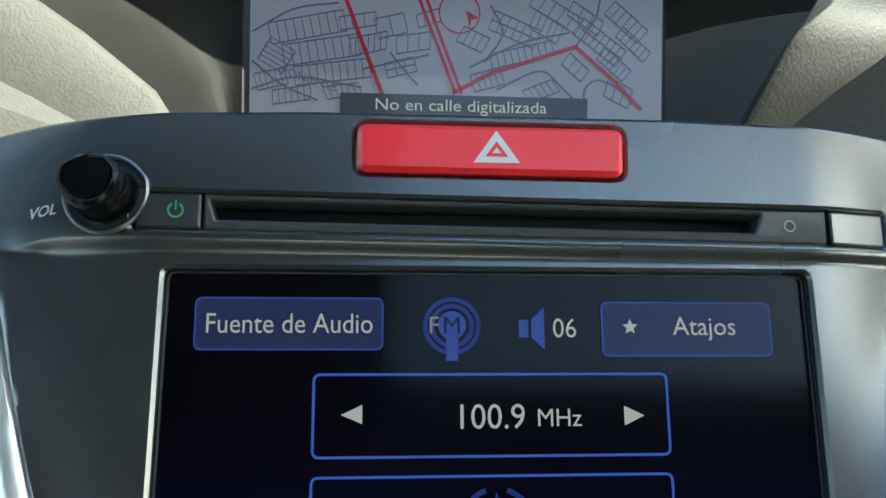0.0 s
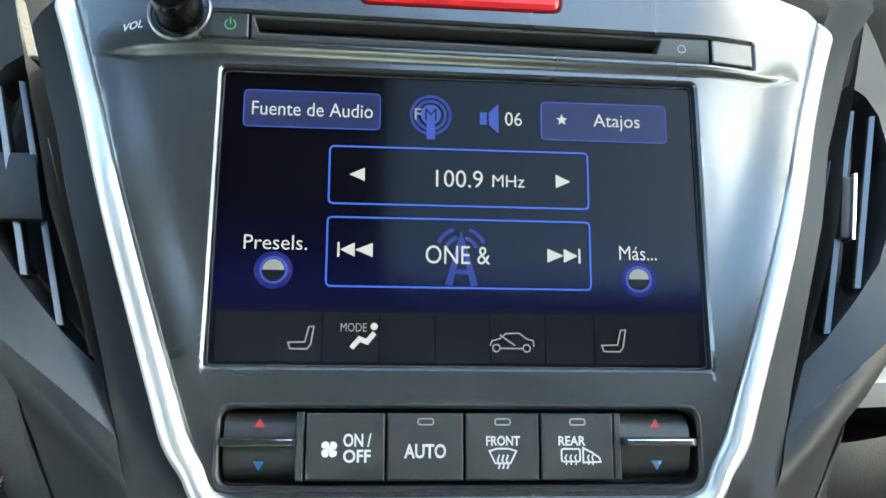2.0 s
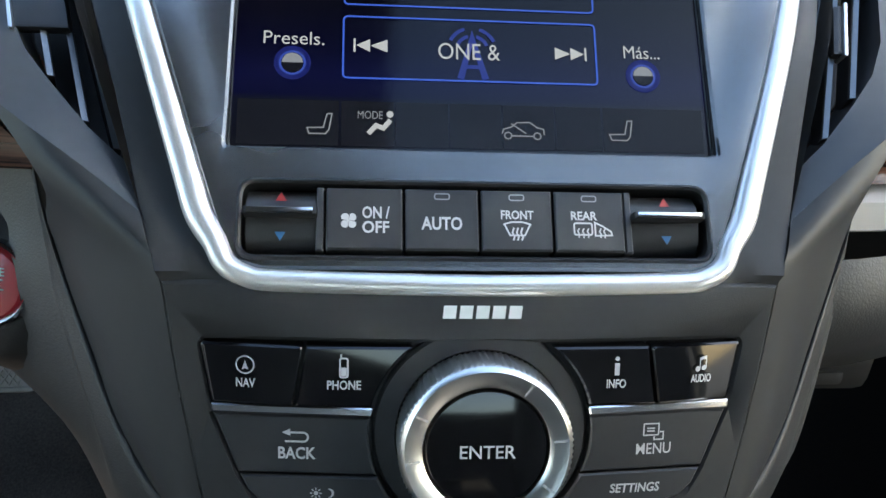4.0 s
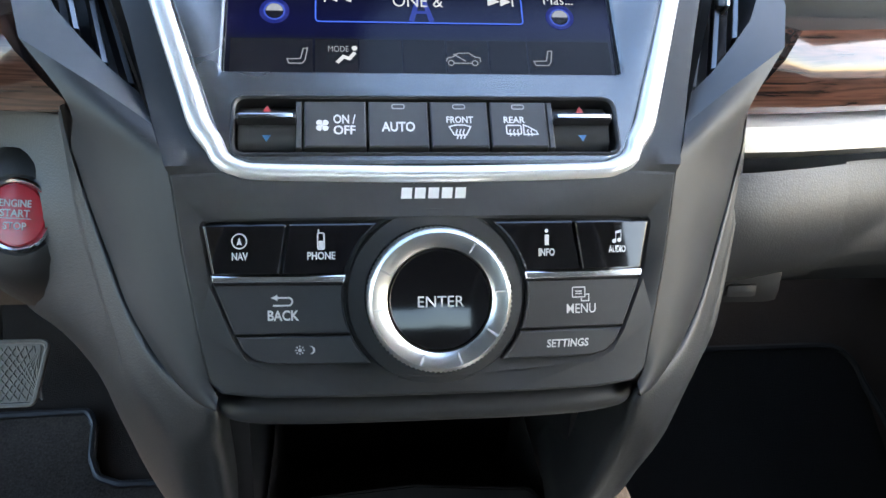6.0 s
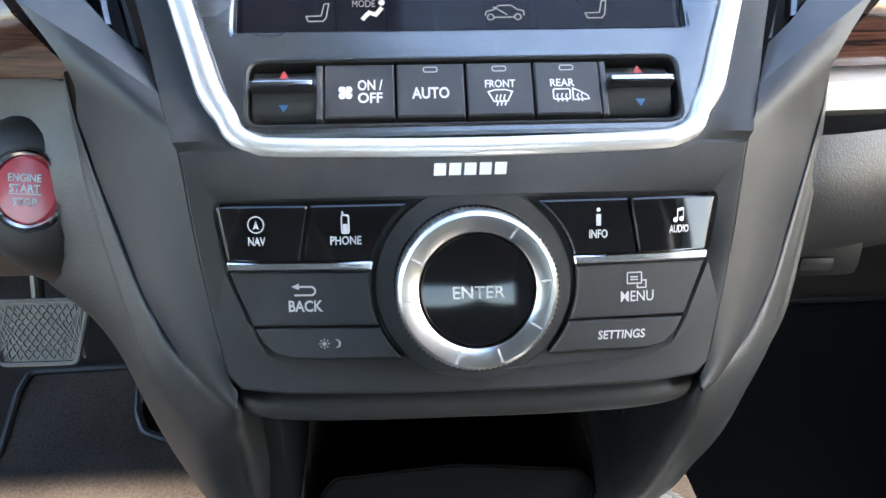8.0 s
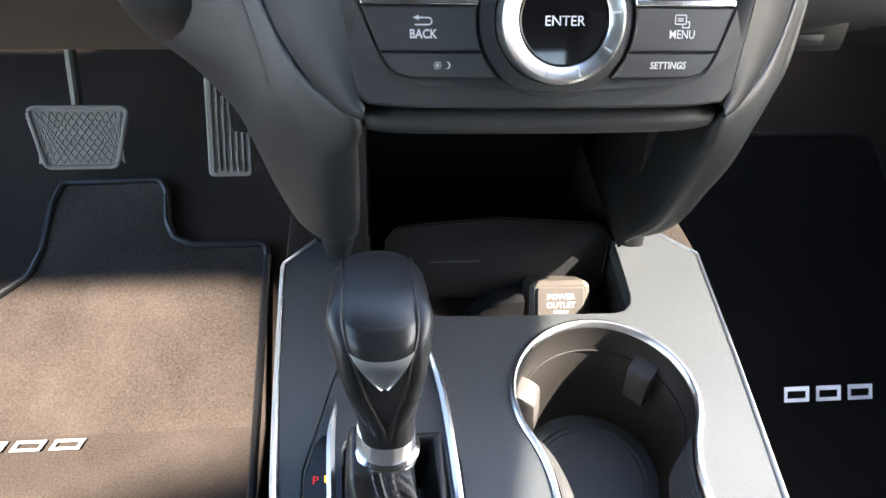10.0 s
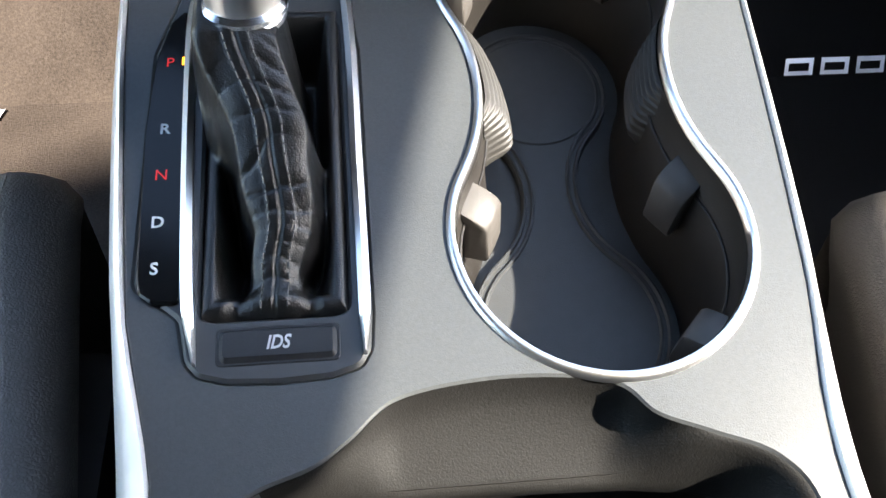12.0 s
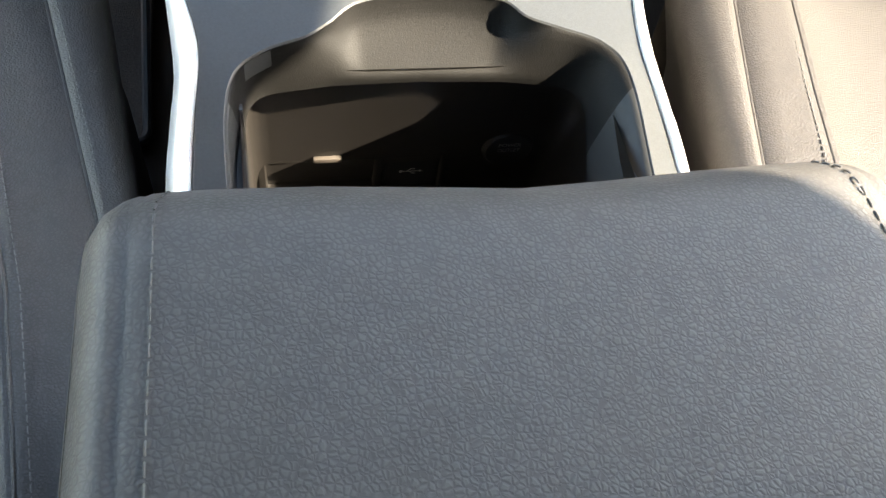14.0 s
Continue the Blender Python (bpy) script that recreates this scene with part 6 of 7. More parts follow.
def knob_row(t):
    """Centre y, z, half width and half depth of the grip at t from its foot to its crown."""
    tab = [(0.0, -0.0385, 0.476, 0.0138, 0.0140), (0.14, -0.0370, 0.487, 0.0148, 0.0160), (0.30, -0.0345, 0.500, 0.0175, 0.0200), (0.46, -0.0300, 0.514, 0.0212, 0.0255), (0.60, -0.0250, 0.526, 0.0238, 0.0300),
           (0.72, -0.0215, 0.536, 0.0248, 0.0325), (0.82, -0.0190, 0.544, 0.0243, 0.0322), (0.90, -0.0170, 0.5505, 0.0230, 0.0300), (0.96, -0.0155, 0.5548, 0.0194, 0.0250), (0.99, -0.0150, 0.5566, 0.0122, 0.0150), (1.0, -0.0148, 0.5570, 0.003, 0.004)]
    for a, b in zip(tab, tab[1:]):
        if t <= b[0]:
            f = (t - a[0]) / (b[0] - a[0])
            y, z, w, d = [p + (q - p) * f for p, q in zip(a[1:], b[1:])]
            return [y, 0.476 + (z - 0.476) * 0.90, w * 0.94, d * 0.95]
    return [tab[-1][1], 0.476 + (tab[-1][2] - 0.476) * 0.90, 0.003, 0.004]


def knob_at(t, a, lift=0.0):
    """a in degrees from the rear."""
    y, z, w, d = knob_row(t)
    e = KNOB_E
    sx, sy = math.sin(radians(a)), math.cos(radians(a))
    sx, sy = math.copysign(abs(sx) ** e, sx), math.copysign(abs(sy) ** e, sy)
    up = smooth(0.75, 1.0, t)
    return Vector((-0.0865 + 0.0035 * (1 - t) + (w + lift * (1 - up)) * sx, y - (d + lift * (1 - up)) * sy, z + lift * up))


ts = [0, 0.07, 0.14, 0.22, 0.30, 0.38, 0.46, 0.53, 0.60, 0.66, 0.72, 0.77, 0.82, 0.86, 0.90, 0.93, 0.96, 0.98, 0.99, 1.0]
grip_ob = part("knob", loft([[knob_at(t, a) for a in range(0, 360, 8)] for t in ts], True), KNOB, shifter, "black leather gear knob", angle=80)


def pad_half(t):
    """Half angle of the grip panel: a V that opens into a band of even width."""
    f = min(0.999, (0.0010 + 0.0100 * smooth(0.08, 0.70, t) + 0.0050 * smooth(0.64, 0.90, t)) / knob_row(t)[2])
    return math.degrees(math.asin(f ** (1 / KNOB_E)))


T_TOP = next(k / 1000 for k in range(900, 1000) if pad_half(k / 1000) > 84)
pad_ts = [0.12 + (T_TOP - 0.12) * k / 30 for k in range(31)]
top_ts = [0.775 + 0.173 * k / 16 for k in range(17)]
rows_ = [[knob_at(t - 0.026 * (1 - (q / 6) ** 2) * (0.948 - t) / 0.173, pad_half(t) * (q / 6), (0.0013 * (1 - (q / 6) ** 4) + 0.0003) * (1 - smooth(0.82, 0.93, t)) - 0.0004 * smooth(0.91, 0.945, t)) for q in range(-6, 7)] for t in top_ts]
part("knob_pad", loft(rows_, False), KNOB_PAD, grip_ob, "smooth black grip panel", angle=80)
for s in (-1, 1):
    seam = [knob_at(t, s * pad_half(t), 0.0002) for t in pad_ts] + [knob_at(t, s * (180 - pad_half(t)), 0.0002) for t in (T_TOP, T_TOP - 0.012, 0.95, 0.93, 0.90, 0.86)]
    part("knob_piping", tube(seam, 0.0011, 8), LEATHER_BLACK, grip_ob)
rows_ = [[knob_at(0.56 + (0.221 - 0.026 * (1 - (q / 6) ** 2)) * k / 10, max(1.5, 0.95 * pad_half(0.775) * (0.06 + 0.94 * k / 10)) * (q / 6), 0.0017 - 0.0010 * (1 - (q / 6) ** 2) * (1 - k / 10)) for q in range(-6, 7)] for k in range(11)]
part("knob_badge", loft(rows_, False), CHROME, grip_ob, "satin chrome insert", angle=80)
for s in (-1, 1):
    roll_ts = [0.06 + 0.915 * k / 22 for k in range(23)]
    part("knob_roll", tube([knob_at(t, s * (pad_half(t) + 13 + 6 * t), -0.0040) for t in roll_ts], [0.0040 + 0.0030 * smooth(0.05, 0.5, t) * smooth(1.0, 0.80, t) for t in roll_ts], 12), KNOB, grip_ob, angle=80)
part("knob_collar", lathe([(0.0152, 0.0), (0.0155, 0.0025), (0.0146, 0.0040), (0.0142, 0.0100), (0.0139, 0.0180), (0.0128, 0.0190)], KX, KY, lambda x, y, n: Vector((x, y + 0.12 * (n - 0.458), n)), 48, 0.4590), CHROME, shifter, "satin chrome collar")
part("collar_ring", lathe([(0.0150, 0.0), (0.0164, 0.0012), (0.0165, 0.0030), (0.0146, 0.0046)], KX, KY, lambda x, y, n: Vector((x, y + 0.12 * (n - 0.458), n)), 48, 0.4622), BRIGHT, shifter, "polished ring under the collar")

# ---- rear bin ----
bin_ = thing("storage_bin", "deep taupe storage bin with a scooped front lip", "storage bin")
N_ = 260
l0 = resample(ccw(BIN_HOLE), N_)
open_in = ccw(rounded([(-0.0945, -0.2000), (-0.0935, -0.39), (0.0900, -0.39), (0.0905, -0.2010), (0.050, -0.1965), (0.0, -0.1950), (-0.050, -0.1955)], [0.018, 0, 0, 0.018, 0.02, 0.02, 0.02]))


def match(loop, ref):
    """Points of a loop that lie nearest in direction to those of ref."""
    out = []
    c = Vector((0.0, -0.29))
    dense = [Vector(p) for p in resample(loop, 3000)]
    ang = [math.atan2(p.y - c.y, p.x - c.x) for p in dense]
    for r in ref:
        a = math.atan2(r[1] - c.y, r[0] - c.x)
        k = min(range(3000), key=lambda i: abs(math.remainder(ang[i] - a, math.tau)))
        out.append(tuple(dense[k]))
    return out


l2 = match(open_in, l0)
secs = []
for f, drop in ((0.0, -0.0006), (0.06, -0.0022), (0.18, -0.0060), (0.38, -0.0120), (0.62, -0.0175), (0.85, -0.0215), (0.95, -0.0230), (1.0, -0.0240), (1.004, -0.030), (0.998, -0.036)):
    row = []
    for p, q in zip(l0, l2):
        a = Vector(p).lerp(Vector(q), f)
        front = smooth(-0.25, -0.195, p[1])
        dip = (1 - smooth(0.040, 0.068, abs(p[0] - 0.005))) * front
        high = drop * (0.45 + 0.55 * front)
        roll = -(0.026 + 0.016 * (1 - front)) * f ** 1.8
        scoop = -0.025 * f ** 0.40
        lowered = scoop * dip + roll * (1 - dip)
        row.append(CT(a.x, a.y, lowered - (0.0060 if drop < -0.035 else 0.0036 if drop < -0.029 else 0.0014 if drop < -0.0235 else 0.0004)))
    secs.append(row)
# split at the side slit; tones stand in for shading round the corner
for nm, mt, lb, front_ in (("scooped_lip", LIP, "grained dark scooped lip", True), ("side_rim", RIM_SHADE, "", False)):
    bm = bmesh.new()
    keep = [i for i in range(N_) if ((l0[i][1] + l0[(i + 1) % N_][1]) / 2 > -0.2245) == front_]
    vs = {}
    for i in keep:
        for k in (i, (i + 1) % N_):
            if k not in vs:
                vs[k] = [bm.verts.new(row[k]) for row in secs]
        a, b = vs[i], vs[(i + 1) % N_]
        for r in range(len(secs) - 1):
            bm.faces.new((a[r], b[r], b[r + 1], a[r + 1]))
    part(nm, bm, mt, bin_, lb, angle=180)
top_loop = [(-0.0990, -0.1935), (-0.0980, -0.42), (0.0950, -0.42), (0.0955, -0.1935)]
mid_loop = [(-0.0985, -0.162), (-0.0975, -0.42), (0.099, -0.42), (0.100, -0.162)]
bm = bmesh.new()
low = [(-0.094, -0.158), (-0.092, -0.41), (0.094, -0.41), (0.096, -0.158)]
loft([[Vector((x, y, z)) for x, y in lp] for lp, z in ((rounded(top_loop, 0.014), 0.372), (rounded(mid_loop, 0.012), 0.235), (rounded(low, 0.012), 0.125))], True, False, bm=bm)
part("bin_wall", bm, BROWN, bin_)
part("bin_floor", flat([rounded(low, 0.012)], 0.126, WORLD), RUBBER, bin_)
for s in (-1, 1):
    part("bin_rail", box(*sorted((s * 0.0985, s * 0.1045)), -0.40, -0.222, 0.335, 0.366, 0.001), BLACK, bin_)
    part("rail_groove", box(*sorted((s * 0.0975, s * 0.1085)), -0.221, -0.2165, 0.352, 0.374, 0.0005), BLACK, bin_)
shelf = part("device_shelf", plate(rounded([(-0.098, 0.176), (0.026, 0.176), (0.026, 0.222), (-0.098, 0.222)], 0.002), 0.0, 0.010, lambda x, v, n: Vector((x, -0.1500 - n, v)), [rounded([(-0.092, 0.188), (-0.022, 0.188), (-0.022, 0.217), (-0.092, 0.217)], 0.002), rounded([(-0.016, 0.185), (0.022, 0.185), (0.022, 0.218), (-0.016, 0.218)], 0.002)], 0.0010), BROWN, bin_, "taupe device shelf")
shelf.location = (0.002, -0.010, 0.050)
part("shelf_recess", box(-0.093, -0.021, -0.1530, -0.1515, 0.187, 0.218, 0.0), BLACK, shelf)
usb = part("usb_socket", box(-0.0155, 0.0215, -0.1580, -0.1500, 0.1855, 0.2175, 0.002), BLACK, shelf, "black USB socket cover")
US = lambda x, v, n: Vector((x, -0.1582 - n, v))
bm = stroke([[(-0.003, 0.2015), (0.009, 0.2015)], [(0.0, 0.2015), (0.003, 0.2040), (0.006, 0.2040)], [(0.002, 0.2015), (0.0045, 0.1992), (0.0065, 0.1992)]], 0.0007, 0.0003, US)
flat([circle(-0.0036, 0.2015, 0.0013, 12), [(0.0088, 0.2003), (0.0112, 0.2015), (0.0088, 0.2027)]], 0.0003, US, bm)
part("usb_symbol", bm, WHITE, usb)
part("shelf_clip", box(-0.062, -0.044, -0.1640, -0.1595, 0.2205, 0.2245, 0.001), BEIGE, shelf, "pale clip")
pw = part("bin_outlet", plate(circle(0.0665, 0.2600, 0.017, 28), 0.0, 0.008, lambda x, v, n: Vector((x, -0.1500 - n, v)), b=0.002), BLACK, bin_, "black round power outlet lid")
pw.location = (0, -0.0185, 0.018)
PW = lambda x, v, n: Vector((x, -0.1582 - n, v))
lettering("POWER", 0.0665, 0.2660, 0.0032, 0.0002, PW, GREY_PRINT, pw, width=0.0150)
lettering("OUTLET", 0.0665, 0.2610, 0.0032, 0.0002, PW, GREY_PRINT, pw, width=0.0150)

pack = thing("plastic_pouch", "clear plastic pouch of small metal parts on a white sheet", "pouch")
def PO(x, y, h):
    """On the pouch, which leans on the bin's front."""
    return Vector((x, y, 0.133 + 0.034 * smooth(-0.31, -0.18, y) + h))


def pouch_sheet(loop, h, wave, seed):
    bm = flat([loop], 0.0, WORLD)
    for k in range(1, 24):
        bmesh.ops.bisect_plane(bm, geom=bm.verts[:] + bm.edges[:] + bm.faces[:], plane_co=(0, -0.42 + 0.011 * k, 0), plane_no=(0, 1, 0))
        bmesh.ops.bisect_plane(bm, geom=bm.verts[:] + bm.edges[:] + bm.faces[:], plane_co=(-0.095 + 0.0070 * k, 0, 0), plane_no=(1, 0, 0))
    for v in bm.verts:
        x, y = v.co.x, v.co.y
        v.co = PO(x, y, h + wave * (noise.noise(Vector((x * 45, y * 30, seed))) + 0.6 * noise.noise(Vector((x * 120, y * 90, seed + 3)))))
    return bm


pack.location, pack.scale = (-0.0044, -0.0344, 0.0600), (0.911, 0.911, 0.911)
# filler block added so the raised pouch rests on the bin floor
part("pouch_body", box(-0.082, 0.060, -0.405, -0.178, 0.0725, 0.129, 0.012), LINER, pack, "dark filler block added under the pouch")
pouch_loop = ccw(rounded([(-0.094, -0.41), (-0.094, -0.166), (0.070, -0.166), (0.072, -0.41)], [0, 0.026, 0.022, 0], 8))
part("sheet", pouch_sheet(ccw(inset(pouch_loop, 0.006)), 0.0, 0.0008, 2.0), PAPER, pack, "white printed sheet")
part("film", pouch_sheet(pouch_loop, 0.0065, 0.0045, 5.0), FILM, pack, "clear crinkled plastic film")
part("film_edge", tube([PO(*p, 0.005) for p in pouch_loop], 0.0040, 8), PAPER, pack, "thick welded film edge")
part("sheet_print", flat([rrect(-0.02 + 0.05 * (k % 2), -0.225 - 0.008 * k, 0.05, 0.0022, 0.0003) for k in range(3)], 0.002, PO), GREY_PRINT, pack)
# dark slanted area laid over the sheet's upper right
part("printed_card", pouch_sheet(ccw([(-0.080, -0.178), (0.062, -0.178), (0.064, -0.250), (0.042, -0.220), (-0.046, -0.188)]), 0.0022, 0.0008, 2.0), SMOKE, pack, "dark slanted area of the sheet")
part("film_band", loft([[Vector((x, -0.170, 0.1770)), Vector((x, -0.182, 0.1800)), Vector((x, -0.194, 0.1785))] for x in (-0.078, -0.04, 0.0, 0.03, 0.056)], False), GLOSS, pack, "dark glossy header band")
for x, y, r, h, a in ((-0.052, -0.234, 0.0060, 0.030, 4), (-0.020, -0.238, 0.0072, 0.014, 80), (-0.001, -0.236, 0.0060, 0.018, 60), (0.020, -0.237, 0.0078, 0.016, 85), (0.034, -0.240, 0.0050, 0.020, 30), (0.054, -0.238, 0.0060, 0.022, 75)):
    r, h = r * 1.25, h * 1.25
    p = Vector((x, y, 0.168))
    u = Vector((math.cos(radians(a)), math.sin(radians(a)), 0.12 * math.sin(radians(a))))
    bm = tube([p - u * h * 0.50, p - u * h * 0.44, p - u * h * 0.15, p - u * h * 0.14, p + u * h * 0.10, p + u * h * 0.11, p + u * h * 0.46, p + u * h * 0.5], [r * 0.8, r, r, r * 0.7, r * 0.7, r * 0.92, r * 0.92, r * 0.7], 14)
    part("metal_fitting", bm, BRIGHT, pack, "shiny metal fitting")
for x in (-0.045, 0.038):
    part("snap", lathe([(0.004, 0), (0.004, 0.0012), (0.0028, 0.002), (0.0, 0.002)], x, -0.184, WORLD, 20, 0.1805), BRIGHT, pack, "bright snap")

# ---- armrest ----
arm = thing("armrest", "padded grey leather armrest with contrast seams", "armrest")
AX = 0.006


def arm_z(x, y):
    u = (x - AX) / 0.152
    f = smooth(-0.326, -0.356, y)
    return 0.443 + 0.021 * f ** 0.45 - 0.020 * abs(u) ** 26 + 0.012 * smooth(-0.34, -0.9, y) - 0.0012 * math.exp(-((abs(u) - 0.885) / 0.009) ** 2)


us = [-1, -0.995, -0.98, -0.95, -0.92, -0.90, -0.885, -0.87, -0.84, -0.75, -0.5, -0.25, 0, 0.25, 0.5, 0.75, 0.84, 0.87, 0.885, 0.90, 0.92, 0.95, 0.98, 0.995, 1]
rows_ = []
for y in [-0.3275, -0.3285, -0.3305, -0.334, -0.339, -0.347, -0.36, -0.38, -0.41, -0.45, -0.5, -0.6, -0.75, -0.95]:
    rr = 1.0 - 0.03 * smooth(-0.345, -0.318, y)
    rows_.append([Vector((AX + u * 0.152 * rr, y - 0.006 * abs(u) ** 24 * smooth(-0.45, -0.32, y), arm_z(AX + u * 0.152, y))) for u in us])
part("pad", loft([[Vector((p.x, p.y - 0.012, 0.392)) for p in rows_[0]], [Vector((p.x, p.y - 0.003, 0.402)) for p in rows_[0]], [Vector((p.x, p.y + 0.0005, 0.417)) for p in rows_[0]], *rows_], False), LEATHER, arm, "grained grey leather pad", angle=80)
for s in (-1, 1):
    bm = bmesh.new()
    sd = [[Vector((AX + s * 0.150, y, arm_z(AX + s * 0.150, y))), Vector((AX + s * 0.153, y, 0.405)), Vector((AX + s * 0.146, y, 0.385)), Vector((AX + s * 0.130, y, 0.365))] for y in (-0.3375, -0.36, -0.5, -0.7, -0.95)]
    part("pad_side", loft(sd, False, bm=bm), LEATHER, arm)
    pth = [Vector((AX + s * 0.1262 * (1.0 - 0.03 * smooth(-0.345, -0.318, y)), y, arm_z(AX + s * 0.1275, y) + 0.0001)) for y in [-0.3305, -0.334, -0.339, -0.345, -0.353, -0.37, -0.40, -0.45, -0.52, -0.62]]
    part("seam_stitching", stitches(pth, 0.0058, 0.0042, 0.00042), THREAD_DARK, arm, "grey twisted stitching")
# the pad lies slightly askew
for ob in arm.children:
    for v in ob.data.vertices:
        right = max(0.0, v.co.x - AX)
        v.co.y += (0.055 * right - 0.004 - 0.003 * math.exp(-((v.co.x - 0.01) / 0.05) ** 2)) * smooth(-0.60, -0.34, v.co.y)
        v.co.z += 0.004 - 0.040 * right + 0.006 * smooth(0.04, -0.11, v.co.x)
part("armrest_base", box(-0.11, 0.12, -0.95, -0.345, 0.30, 0.395, 0.01), BLACK, arm)

# ---- seats ----
def seat(s):
    ob = thing("front_seat", "grey leather front seat with piped bolsters" if s > 0 else "dark grey leather front seat with piped bolsters", "seat", "front seats")
    x0 = 0.1845 if s > 0 else 0.172
    y_front = -0.018 if s > 0 else 0.030
    zt = 0.352 if s > 0 else 0.345
    # profile across the seat from the inner side over the bolster to the middle
    prof = [(0.060, -0.20), (0.042, -0.12), (0.020, -0.06), (0.004, -0.022), (0.009, -0.007), (0.020, -0.001), (0.030, 0.0015), (0.0385, 0.0004), (0.0405, -0.0012), (0.0425, 0.0004), (0.058, 0.0015), (0.074, 0.0), (0.081, -0.0016), (0.0835, -0.0032), (0.086, -0.0020), (0.09, -0.006), (0.12, -0.016), (0.16, -0.026), (0.24, -0.030), (0.33, -0.026), (0.37, -0.01), (0.40, -0.001), (0.43, 0.0), (0.455, -0.02), (0.46, -0.2)]
    secs = []
    for y in [y_front + 0.004, y_front, y_front - 0.006, y_front - 0.014, y_front - 0.028, y_front - 0.05, y_front - 0.09, -0.20, -0.30, -0.40, -0.50, -0.56]:
        e = max(0.0, 1 - (y_front + 0.004 - y) / 0.062)
        drop = 0.055 * e ** 2.2
        pin = (0.036 if s > 0 else 0.016) * e ** 2.2
        edge = x0 + 0.145 * (max(y, -0.42) + 0.095)
        squeeze = 1.0 - 0.58 * smooth(-0.04, -0.34, y)
        wide = lambda x: x * squeeze if x < 0.041 else x - 0.041 * (1 - squeeze) * (1 - (x - 0.041) / 0.42)
        secs.append([Vector((s * (edge + pin * (1 - x / 0.23) + wide(x)), y, zt + z - drop * (1 if z > -0.1 else 0.4) + 0.010 * smooth(-0.1, -0.5, y) * (1 if x > 0.08 else 0.3))) for x, z in prof])
    cushion = part("cushion", loft(secs, False), LEATHER_SEAT, ob, angle=80)
    front = [secs[0], [Vector((p.x, p.y - 0.004, max(0.15, p.z - 0.05))) for p in secs[0]], [Vector((p.x, p.y - 0.03, 0.13)) for p in secs[0]]]
    part("cushion_front", loft(front, False), LEATHER_SEAT, ob, angle=80)
    for i in (8, 13):
        part("piping", tube([r[i] + Vector((0, 0, 0.0004)) for r in secs[2:]], 0.0010, 8), LEATHER_SEAT, ob)
    for i, off in ((8, -0.006), (13, -0.0065)):
        part("stitching", stitches([r[i] + Vector((s * off, 0, 0.0020)) for r in secs[2:]], 0.0050, 0.0034, 0.00032), THREAD, ob, "pale stitching along the piping")
    part("seat_base", box(*sorted((s * 0.19, s * 0.60)), -0.55, y_front - 0.06, 0.06, 0.22, 0.02), BLACK, ob)
    secs = []
    for z, y, w in ((0.30, -0.47, 0.22), (0.42, -0.485, 0.23), (0.60, -0.52, 0.24), (0.80, -0.57, 0.22), (0.92, -0.61, 0.17)):
        c = s * 0.40
        secs.append([Vector((c + a * w, y + b, z)) for a, b in ((-1, -0.05), (-0.95, 0.03), (-0.8, 0.04), (-0.6, 0.0), (0.6, 0.0), (0.8, 0.04), (0.95, 0.03), (1, -0.05), (0.9, -0.13), (-0.9, -0.13))])
    part("backrest", loft(secs, True), LEATHER_SEAT, ob, angle=70)
    return ob


seat(-1)
seat(1)

# ---- footwells ----
def FM(x, y, h):
    return Vector((x, y, floor_z(y) + h))


mat_l = thing("floor_mat", "brown pile floor mat lit by an added lamp", "floor mat", "floor mats")
loop = [(-0.20, 0.02), (-0.60, 0.02), (-0.60, 0.44), (-0.54, 0.452), (-0.50, 0.466), (-0.468, 0.485), (-0.456, 0.51), (-0.450, 0.555), (-0.440, 0.576), (-0.328, 0.578), (-0.319, 0.565), (-0.317, 0.535), (-0.308, 0.518), (-0.285, 0.511), (-0.20, 0.511)]
loop = ccw(rounded(loop, 0.012))


def draped(loop, h, step=0.03):
    """A sheet that follows the floor inside a closed outline."""
    bm = plate(loop, h - 0.006, h, WORLD, b=0.001)
    geom = bm.verts[:] + bm.edges[:] + bm.faces[:]
    for y in [0.30 + 0.02 * k for k in range(20)]:
        bmesh.ops.bisect_plane(bm, geom=bm.verts[:] + bm.edges[:] + bm.faces[:], plane_co=(0, y, 0), plane_no=(0, 1, 0))
    for v in bm.verts:
        v.co.z += floor_z(v.co.y)
    return bm


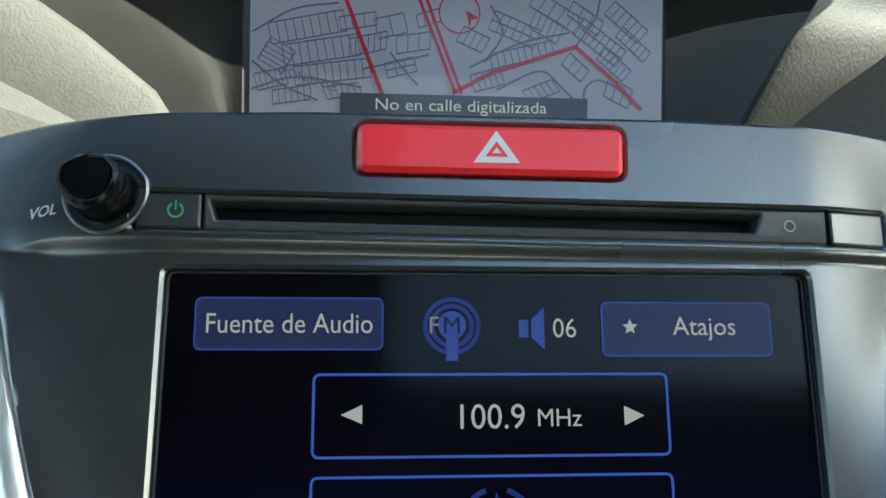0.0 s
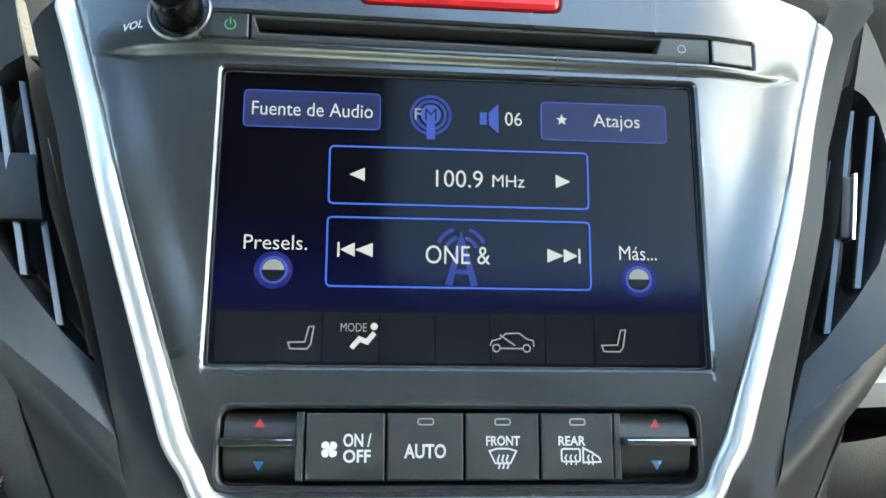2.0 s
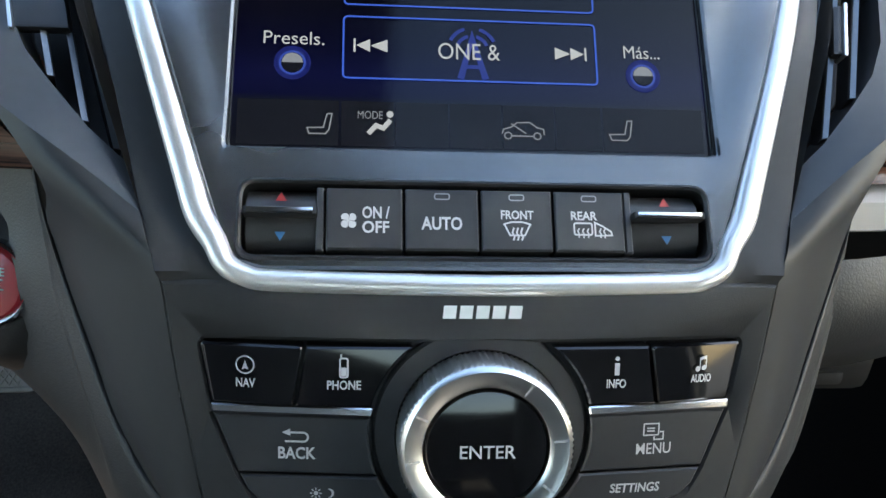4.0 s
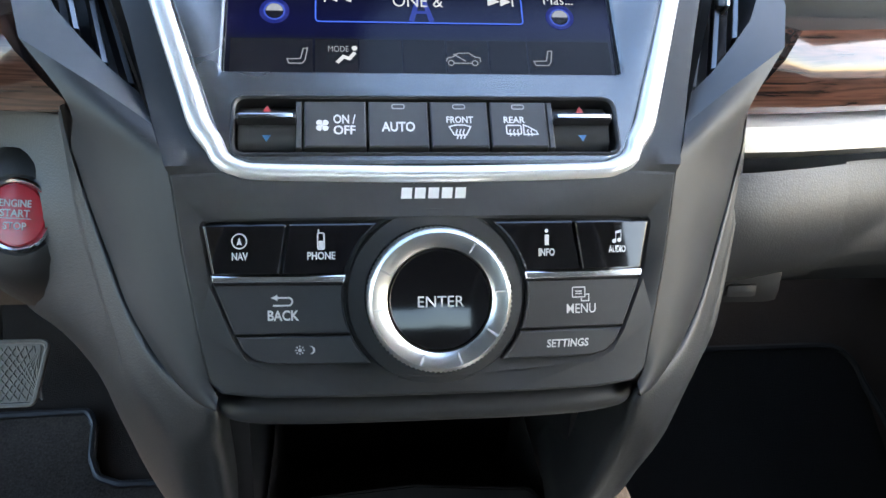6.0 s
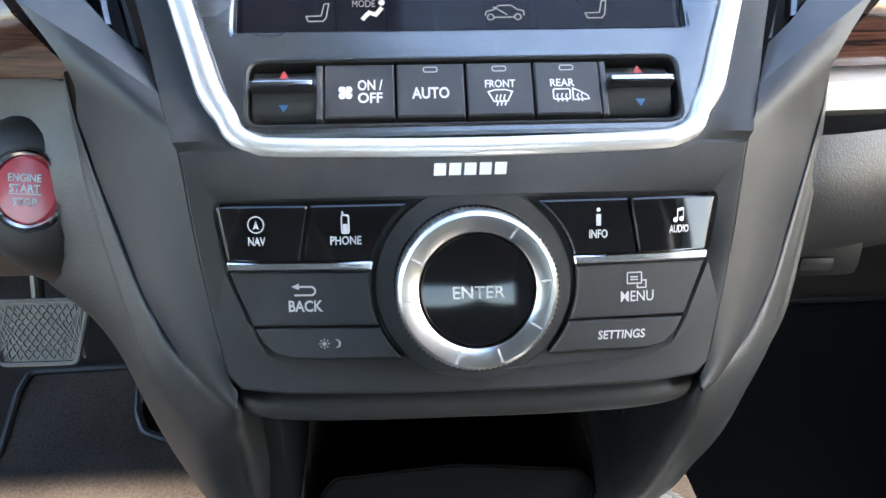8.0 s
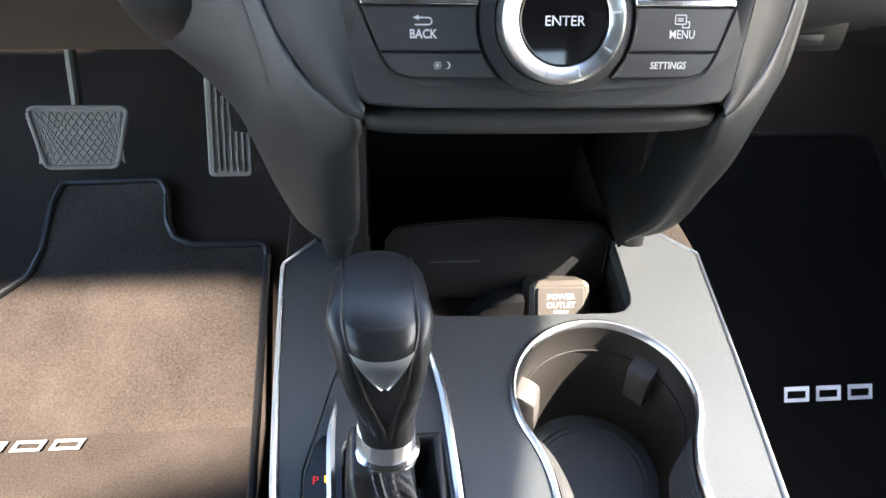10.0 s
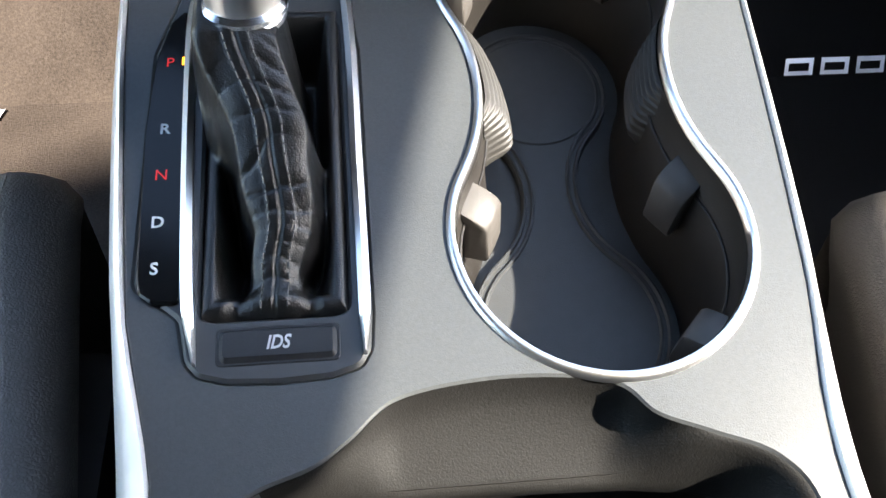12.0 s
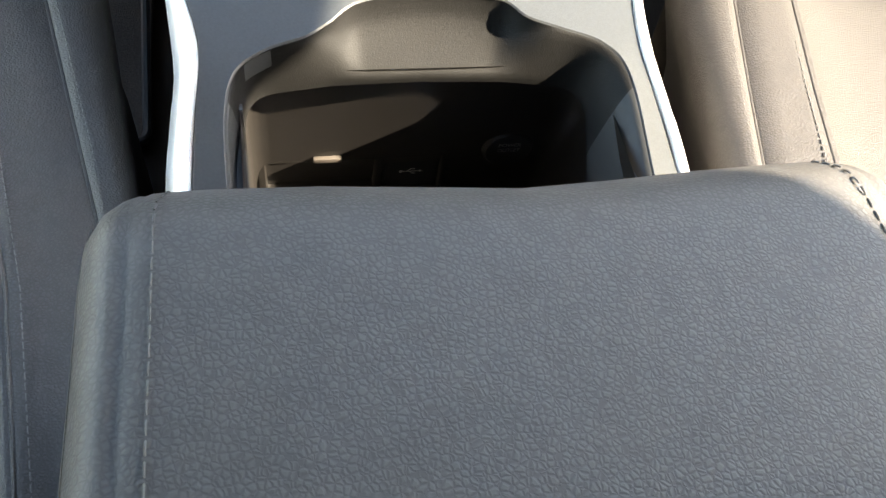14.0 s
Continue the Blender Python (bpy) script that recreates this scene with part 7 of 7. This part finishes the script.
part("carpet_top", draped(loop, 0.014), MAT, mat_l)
part("binding", tube([FM(*p, 0.014) for p in loop + loop[:1]], 0.0045, 8), BLACK, mat_l, "dark bound edge")
# footwell shade put into the colour of this mat's pile and binding
mat_r = thing("floor_mat", "pile floor mat blackened to stand for shade", "floor mat", "floor mats")
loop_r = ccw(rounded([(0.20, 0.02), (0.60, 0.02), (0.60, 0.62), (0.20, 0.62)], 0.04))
part("carpet_top", draped(loop_r, 0.014), MAT_SHADED, mat_r)
part("binding", tube([FM(*p, 0.014) for p in loop_r + loop_r[:1]], 0.0045, 8), LINER, mat_r)
for ob, c, y in ((mat_l, -0.447, 0.324), (mat_r, 0.462, 0.346)):
    bm = bmesh.new()
    for i in range(3):
        a = c - 0.040 + 0.040 * i
        stroke([[(a - 0.0150, y - 0.0055), (a - 0.0120, y + 0.0055), (a + 0.0150, y + 0.0055), (a + 0.0120, y - 0.0055)]], 0.0042, 0.0168, FM, bm, closed=True)
    part("badge", bm, SILVER_PRINT, ob, "pale badge of three plain bars")

brake = thing("brake_pedal", "worn rubber brake pedal with a diamond tread", "pedal")


def BP(x, v, n):
    return Vector((x, 0.490 + 0.36 * v - 0.93 * n, 0.345 + 0.93 * v + 0.36 * n))


pedal_loop = rounded([(-0.416, -0.021), (-0.344, -0.021), (-0.328, 0.041), (-0.430, 0.041)], 0.008)
part("pad", plate(pedal_loop, -0.010, 0.0, BP, b=0.002), PEDAL, brake)
part("pad_rim", tube([BP(*p, 0.0015) for p in pedal_loop + pedal_loop[:1]], 0.0025, 6), PEDAL, brake)
bm = bmesh.new()
for k in range(-13, 14):
    for d in (1, -1):
        p = [(-0.379 + k * 0.0080 + d * (w - 0.010) * 0.75, w) for w in (-0.017, 0.036)]
        clipx = [(max(-0.422, min(-0.336, x)), v) for x, v in p]
        if abs(clipx[0][0] - clipx[1][0]) > 0.004:
            tube([BP(*clipx[0], 0.0004), BP(*clipx[1], 0.0004)], 0.0011, 5, bm)
part("tread", bm, PEDAL, brake)
part("arm", tube([BP(-0.382, 0.030, -0.012), Vector((-0.388, 0.55, 0.44)), Vector((-0.392, 0.62, 0.60))], 0.006, 10), PEDAL_ARM, brake, "dull steel pedal arm")
accel = thing("accelerator_pedal", "black ribbed accelerator pedal", "pedal")
lp = rounded([(-0.262, -0.050), (-0.215, -0.050), (-0.212, 0.060), (-0.262, 0.060)], 0.006)
AP = lambda x, v, n: Vector((x + 0.008, 0.515 + 0.40 * v - 0.92 * n, 0.350 + 0.92 * v + 0.40 * n))
part("pad", plate(lp, -0.012, 0.0, AP, b=0.002), PEDAL, accel)
for k in range(7):
    x = -0.256 + 0.0065 * k
    part("rib", box(x - 0.0014, x + 0.0014, -0.044, 0.054, 0.0, 0.003, 0.0008, AP), PEDAL, accel)
